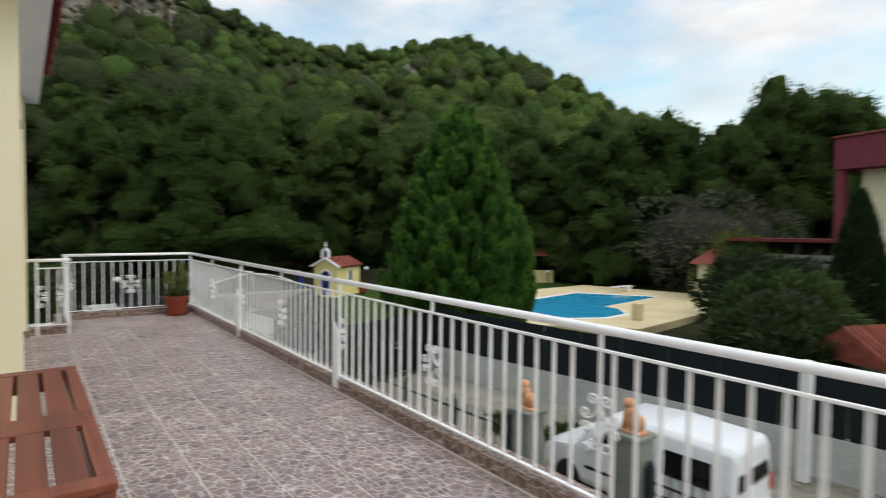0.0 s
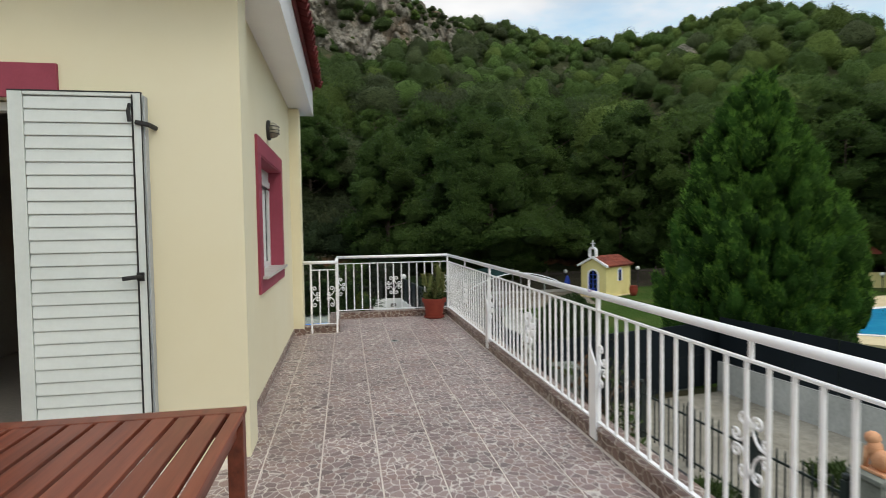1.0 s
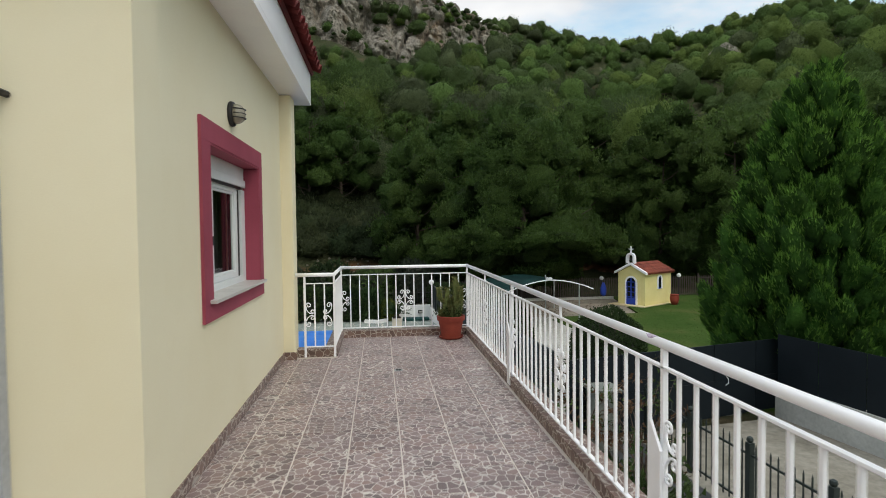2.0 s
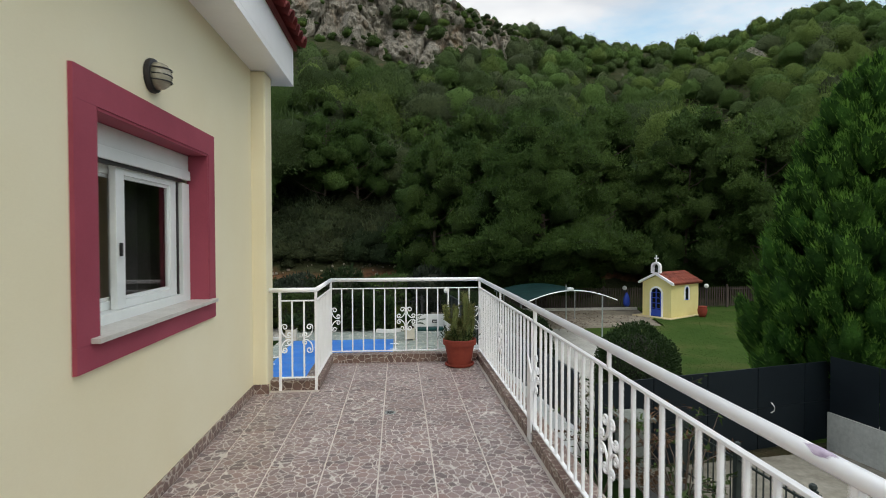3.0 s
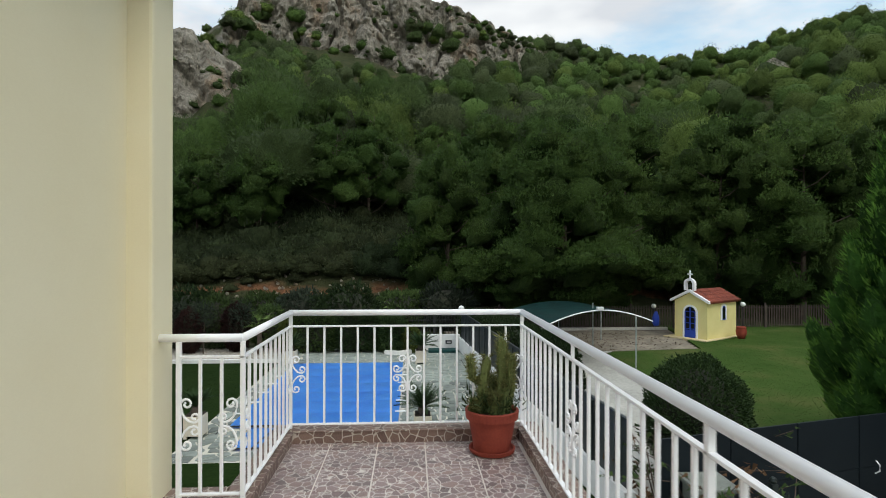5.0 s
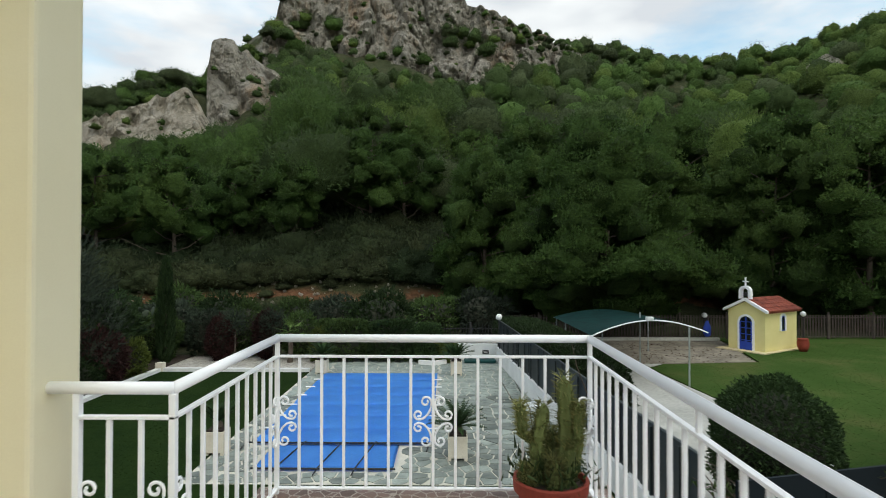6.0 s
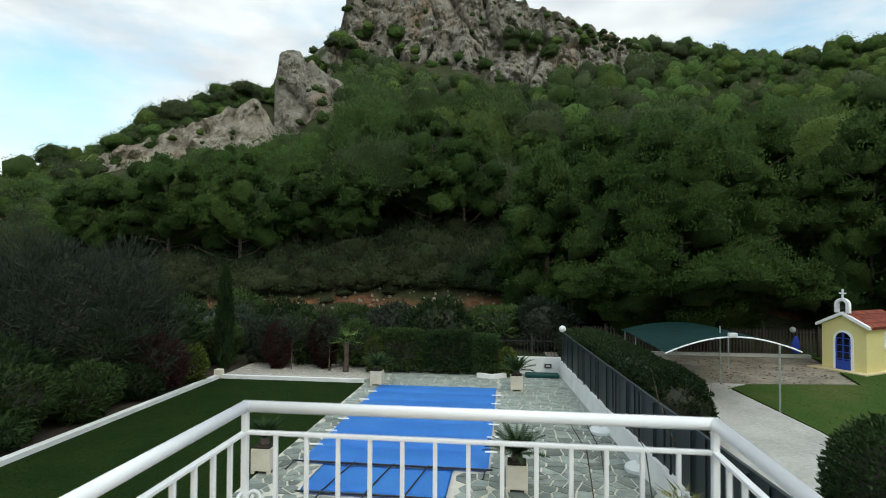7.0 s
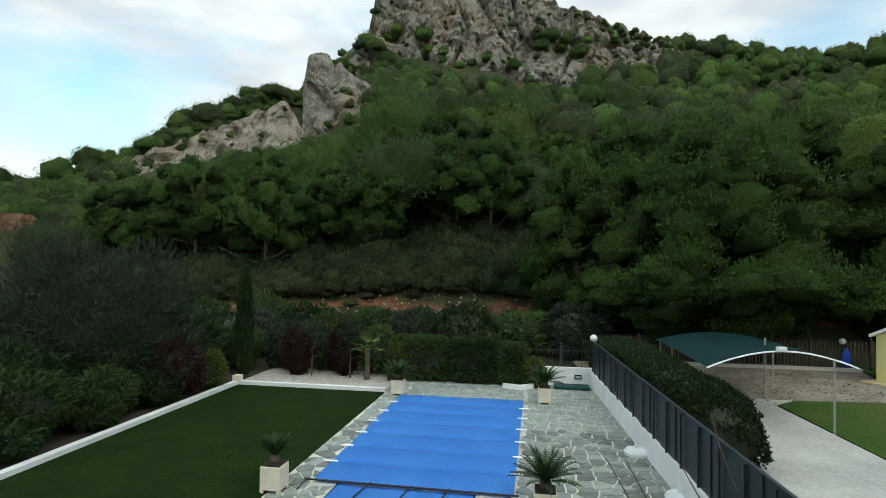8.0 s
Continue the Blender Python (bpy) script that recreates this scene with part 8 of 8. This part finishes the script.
part("flat_roof", boxed(-1.9, 5.3, -2.3, 2.1, 4.26, 4.46, bevel=0.02), M["roof_dark"], annex, "dark red edged flat roof", world=False)
part("lean_to", boxed(-3.5, -1.3, -1.6, 1.6, 0, 2.8), M["wall"], annex, world=False)
bm = bmesh.new()
foot = [bm.verts.new(p) for p in ((-4.0, -2.1, 2.81), (-0.85, -2.1, 2.81), (-0.85, 2.1, 2.81), (-4.0, 2.1, 2.81))]
top = [bm.verts.new(p) for p in ((-2.42, -0.6, 3.95), (-2.42, 0.6, 3.95))]
bm.faces.new((foot[0], foot[1], top[0]))
bm.faces.new((foot[1], foot[2], top[1], top[0]))
bm.faces.new((foot[2], foot[3], top[1]))
bm.faces.new((foot[3], foot[0], top[0], top[1]))
bm.faces.new(foot[::-1])
part("hip_roof", bm, M["roof_tile"], annex, "red tiled hip roof", world=False)
canopy = tagged(root("tiled_canopy", (20.0, 4.35, GROUND), -20), "weathered red tiled canopy on posts beyond the wall", "canopy")
for x in (-1.6, 1.6):
    for y in (-0.9, 0.9):
        part("post", boxed(x - 0.07, x + 0.07, y - 0.07, y + 0.07, 0, 1.15), M["white_wall"], canopy, world=False)
bm = bmesh.new()
a = [bm.verts.new(p) for p in ((-2.1, -1.3, 1.12), (2.1, -1.3, 1.12), (2.1, 0, 2.0), (-2.1, 0, 2.0))]
b = [bm.verts.new(p) for p in ((-2.1, 1.3, 1.12), (2.1, 1.3, 1.12))]
bm.faces.new(a)
bm.faces.new((a[3], a[2], b[1], b[0]))
bm.faces.new((a[0], a[3], b[0]))
bm.faces.new((a[1], b[1], a[2]))
bm.faces.new((a[0], b[0], b[1], a[1]))
rf = part("roof", bm, M["roof_tile"], canopy, "weathered red tile roof", world=False)
for k in range(18):
    x = -2.0 + k * 0.235
    part("cap_tile", tube(bmesh.new(), [(x, -1.36, 1.13), (x, 0, 2.03)], 0.08, 6), M["roof_tile"], rf, world=False)

for x, y, rx, h, lf, lb in ((22.0, 8.0, 2.2, 1.5, "shrub", "dense green bush behind the yard wall"), (24.5, 9.6, 2.4, 1.8, "hedge", "dense dark bush behind the yard wall"), (29.5, 12.2, 2.2, 1.7, "shrub", "dense green bush behind the yard wall"),
                            (15.0, 11.0, 1.4, 0.35, "hedge", "low dark bush behind the yard wall"), (18.9, 7.0, 1.8, 1.2, "shrub", "dense green bush beside the tiled canopy"), (36.2, 16.2, 2.4, 2.2, "yellow_shrub", "tall yellow-green bush beside the open pool"),
                            (42.6, 21.6, 6.4, 3.8, "grey_bush", "broad grey-brown bush beyond the open pool"), (43.5, 33.5, 3.8, 2.4, "hedge", "dense dark bush beyond the open pool"), (48, 27, 4.0, 3.0, "olive", "broad grey-green bush behind the low building"),
                            (13.2, 13.3, 1.0, 0.8, "hedge", "low dark bush behind the yard screen")):
    round_bush("bush", (x, y, GROUND - 0.03), rx, h, int(1600 + 700 * rx), lf, lb, 0.26, 0.11, 0.4)
for x, y, sc in ((53, 16.2, 1.25), (52, 20.3, 1.32), (44, 36, 1.0), (50, 30, 1.1), (58, 24, 1.1)):
    copy_thing(near_kinds[int(x) % 4], pose(x, y, GROUND - 0.1, 0, 0, x * 31) @ Matrix.Scale(sc, 4))
g = np.random.default_rng(41)
t = g.uniform(0, 1, 5200)
a = g.uniform(0, 2 * math.pi, 5200)
rr = 1.25 * np.interp(t, [0, 0.1, 0.4, 0.8, 1], [0.7, 1.0, 0.95, 0.45, 0.05]) * g.uniform(0.65, 1.0, 5200)
cy2 = tree("cypress", limbed_trunk(g, 5.4, 0.12, 6, 0.5, 0.2), tufts(g, np.column_stack([rr * np.cos(a), rr * np.sin(a), 0.1 + 6.2 * t]), np.column_stack([0.3 * np.cos(a), 0.3 * np.sin(a), np.ones(5200)]), 0.3, 0.08, 0.25, 2), M["hedge"], "dark green cypress in front of the neighbouring house")
cy2.location = (29.5, 8.0, GROUND)

# bare canes that lean up beside the wall
for pts in [[(2.77, 14.07, -0.75), (2.53, 14.07, -0.35)], [(2.94, 14.11, -0.75), (2.72, 14.07, -0.35)], [(3.47, 14.21, -0.75), (3.24, 14.15, -0.35)], [(3.73, 13.9, -0.6), (3.53, 13.82, -0.1), (3.49, 13.96, 0.2)]]:
    r = tagged(root("bare_cane", (pts[0][0], pts[0][1], GROUND)), "thin bare cane leaning beside the garden wall", "cane", "bare canes")
    mid = Vector(pts[0]) + (Vector(pts[0]) - Vector(pts[1])) * 1.5
    part("stem", tube(bmesh.new(), [(mid.x, mid.y, GROUND), *pts], 0.007, 6, radii=[0.010] + [0.007] * (len(pts) - 1) + [0.004]), M["dry_stem"], r)


# ---- floor tiles ----
TP = 0.3375
tile_me = finish("tile", boxed(-TP / 2 + 0.0048, TP / 2 - 0.0048, -TP / 2 + 0.0048, TP / 2 - 0.0048, -0.008, 0.0, bevel=0.0015), M["tiles"])
cut = {}


def tile_at(cx, cy, x0, x1, y0, y1):
    key = (round(x0 - cx, 3), round(x1 - cx, 3), round(y0 - cy, 3), round(y1 - cy, 3))
    if x1 - x0 > TP - 0.01 and y1 - y0 > TP - 0.01:
        me = tile_me
    else:
        if key not in cut:
            cut[key] = finish("tile", boxed(x0 - cx, x1 - cx, y0 - cy, y1 - cy, -0.008, 0.0, bevel=0.0015), M["tiles"])
        me = cut[key]
    ob = new("tile", me)
    ob.parent = floor
    ob.location = (cx, cy, 0.0)


for i in range(-6, 6):
    for j in range(-9, 29):
        x0, x1 = 1.165 + TP * (i - 1) + 0.004, 1.165 + TP * i - 0.004
        y0, y1 = 0.05 + TP * j + 0.004, 0.05 + TP * (j + 1) - 0.004
        cx, cy = (x0 + x1) / 2, (y0 + y1) / 2
        x1, y1 = min(x1, 2.533), min(y1, 9.289)
        if cy > 8.3:
            x0 = max(x0, 0.892)
        elif cy > 4.2:
            x0 = max(x0, 0.324)
        elif cx < 0.40:
            y1 = min(y1, 4.248)
        if x1 - x0 > 0.02 and y1 - y0 > 0.02:
            tile_at(cx, cy, x0, x1, y0, y1)

# tiles of the inner terrace, away from the walk
field = bmesh.new()
for i in range(-18, -6):
    for j in range(-12, 13):
        x0, x1 = max(-4.99, 1.165 + TP * (i - 1) + 0.0048), 1.165 + TP * i - 0.0048
        y0, y1 = max(-3.99, 0.05 + TP * j + 0.0048), min(4.248, 0.05 + TP * (j + 1) - 0.0048)
        if x1 - x0 > 0.02 and y1 - y0 > 0.02:
            box(field, x0, x1, y0, y1, -0.008, 0.0)
ob = part("tile_field", field, M["tiles"])
ob.parent = floor
tagged(ob, kind="stuff")

# ---- slate pieces of the crazy paving ----
paving = bpy.data.objects["paving"]


def clip(poly, px, py, nx, ny):
    out = []
    for i in range(len(poly)):
        a, b = poly[i], poly[(i + 1) % len(poly)]
        da, db = (a[0] - px) * nx + (a[1] - py) * ny, (b[0] - px) * nx + (b[1] - py) * ny
        if da <= 0:
            out.append(a)
        if (da < 0) != (db < 0):
            k = da / (da - db)
            out.append((a[0] + (b[0] - a[0]) * k, a[1] + (b[1] - a[1]) * k))
    return out


def stone_cells(x0, x1, y0, y1, pitch, g):
    """Irregular cells that fill a rectangle, each shrunk by half a joint."""
    pts = []
    nx, ny = max(1, round((x1 - x0) / pitch)), max(1, round((y1 - y0) / pitch))
    for i in range(-1, nx + 1):
        for j in range(-1, ny + 1):
            pts.append((x0 + (i + 0.5 + g.uniform(-0.46, 0.46)) * (x1 - x0) / nx, y0 + (j + 0.5 + g.uniform(-0.46, 0.46)) * (y1 - y0) / ny))
    cells = []
    for p in pts:
        if not (x0 < p[0] < x1 and y0 < p[1] < y1):
            continue
        poly = [(x0, y0), (x1, y0), (x1, y1), (x0, y1)]
        for q in pts:
            if q is p or abs(q[0] - p[0]) > 3 * pitch or abs(q[1] - p[1]) > 3 * pitch:
                continue
            dx, dy = q[0] - p[0], q[1] - p[1]
            ln = math.hypot(dx, dy)
            mid = 0.5 - 0.021 / ln
            poly = clip(poly, p[0] + dx * mid, p[1] + dy * mid, dx / ln, dy / ln)
            if len(poly) < 3:
                break
        if len(poly) >= 3:
            cells.append((p, poly))
    return cells


g = np.random.default_rng(2)
cells = []
for x0, x1, y0, y1 in ((-3.63, -2.98, 17.5, 31.4), (1.44, 4.85, 17.5, 30.7), (-2.97, 1.43, 27.86, 31.4), (-2.97, 1.43, 17.5, 18.08), (0.72, 1.43, 18.1, 19.66), (-2.97, -2.42, 18.1, 19.66)):
    cells += stone_cells(x0, x1, y0, y1, 0.345, g)
cells.sort(key=lambda c: c[0][1])
rest = bmesh.new()
for k, (p, poly) in enumerate(cells):
    top = GROUND + g.uniform(0.0, 0.006)
    if k < 290:
        bm = prism(bmesh.new(), [(x - p[0], y - p[1]) for x, y in poly], GROUND - 0.03 - top, 0.0)
        ob = new("slate", finish("slate", bm, M["slate"]))
        ob.parent = paving
        ob.location = (p[0], p[1], top)
    else:
        prism(rest, poly, GROUND - 0.03, top)
if len(rest.verts):
    ob = part("slate_field", rest, M["slate"])
    ob.parent = paving
    tagged(ob, "grey-green slate pieces farther along the paving", kind="stuff")
else:
    rest.free()
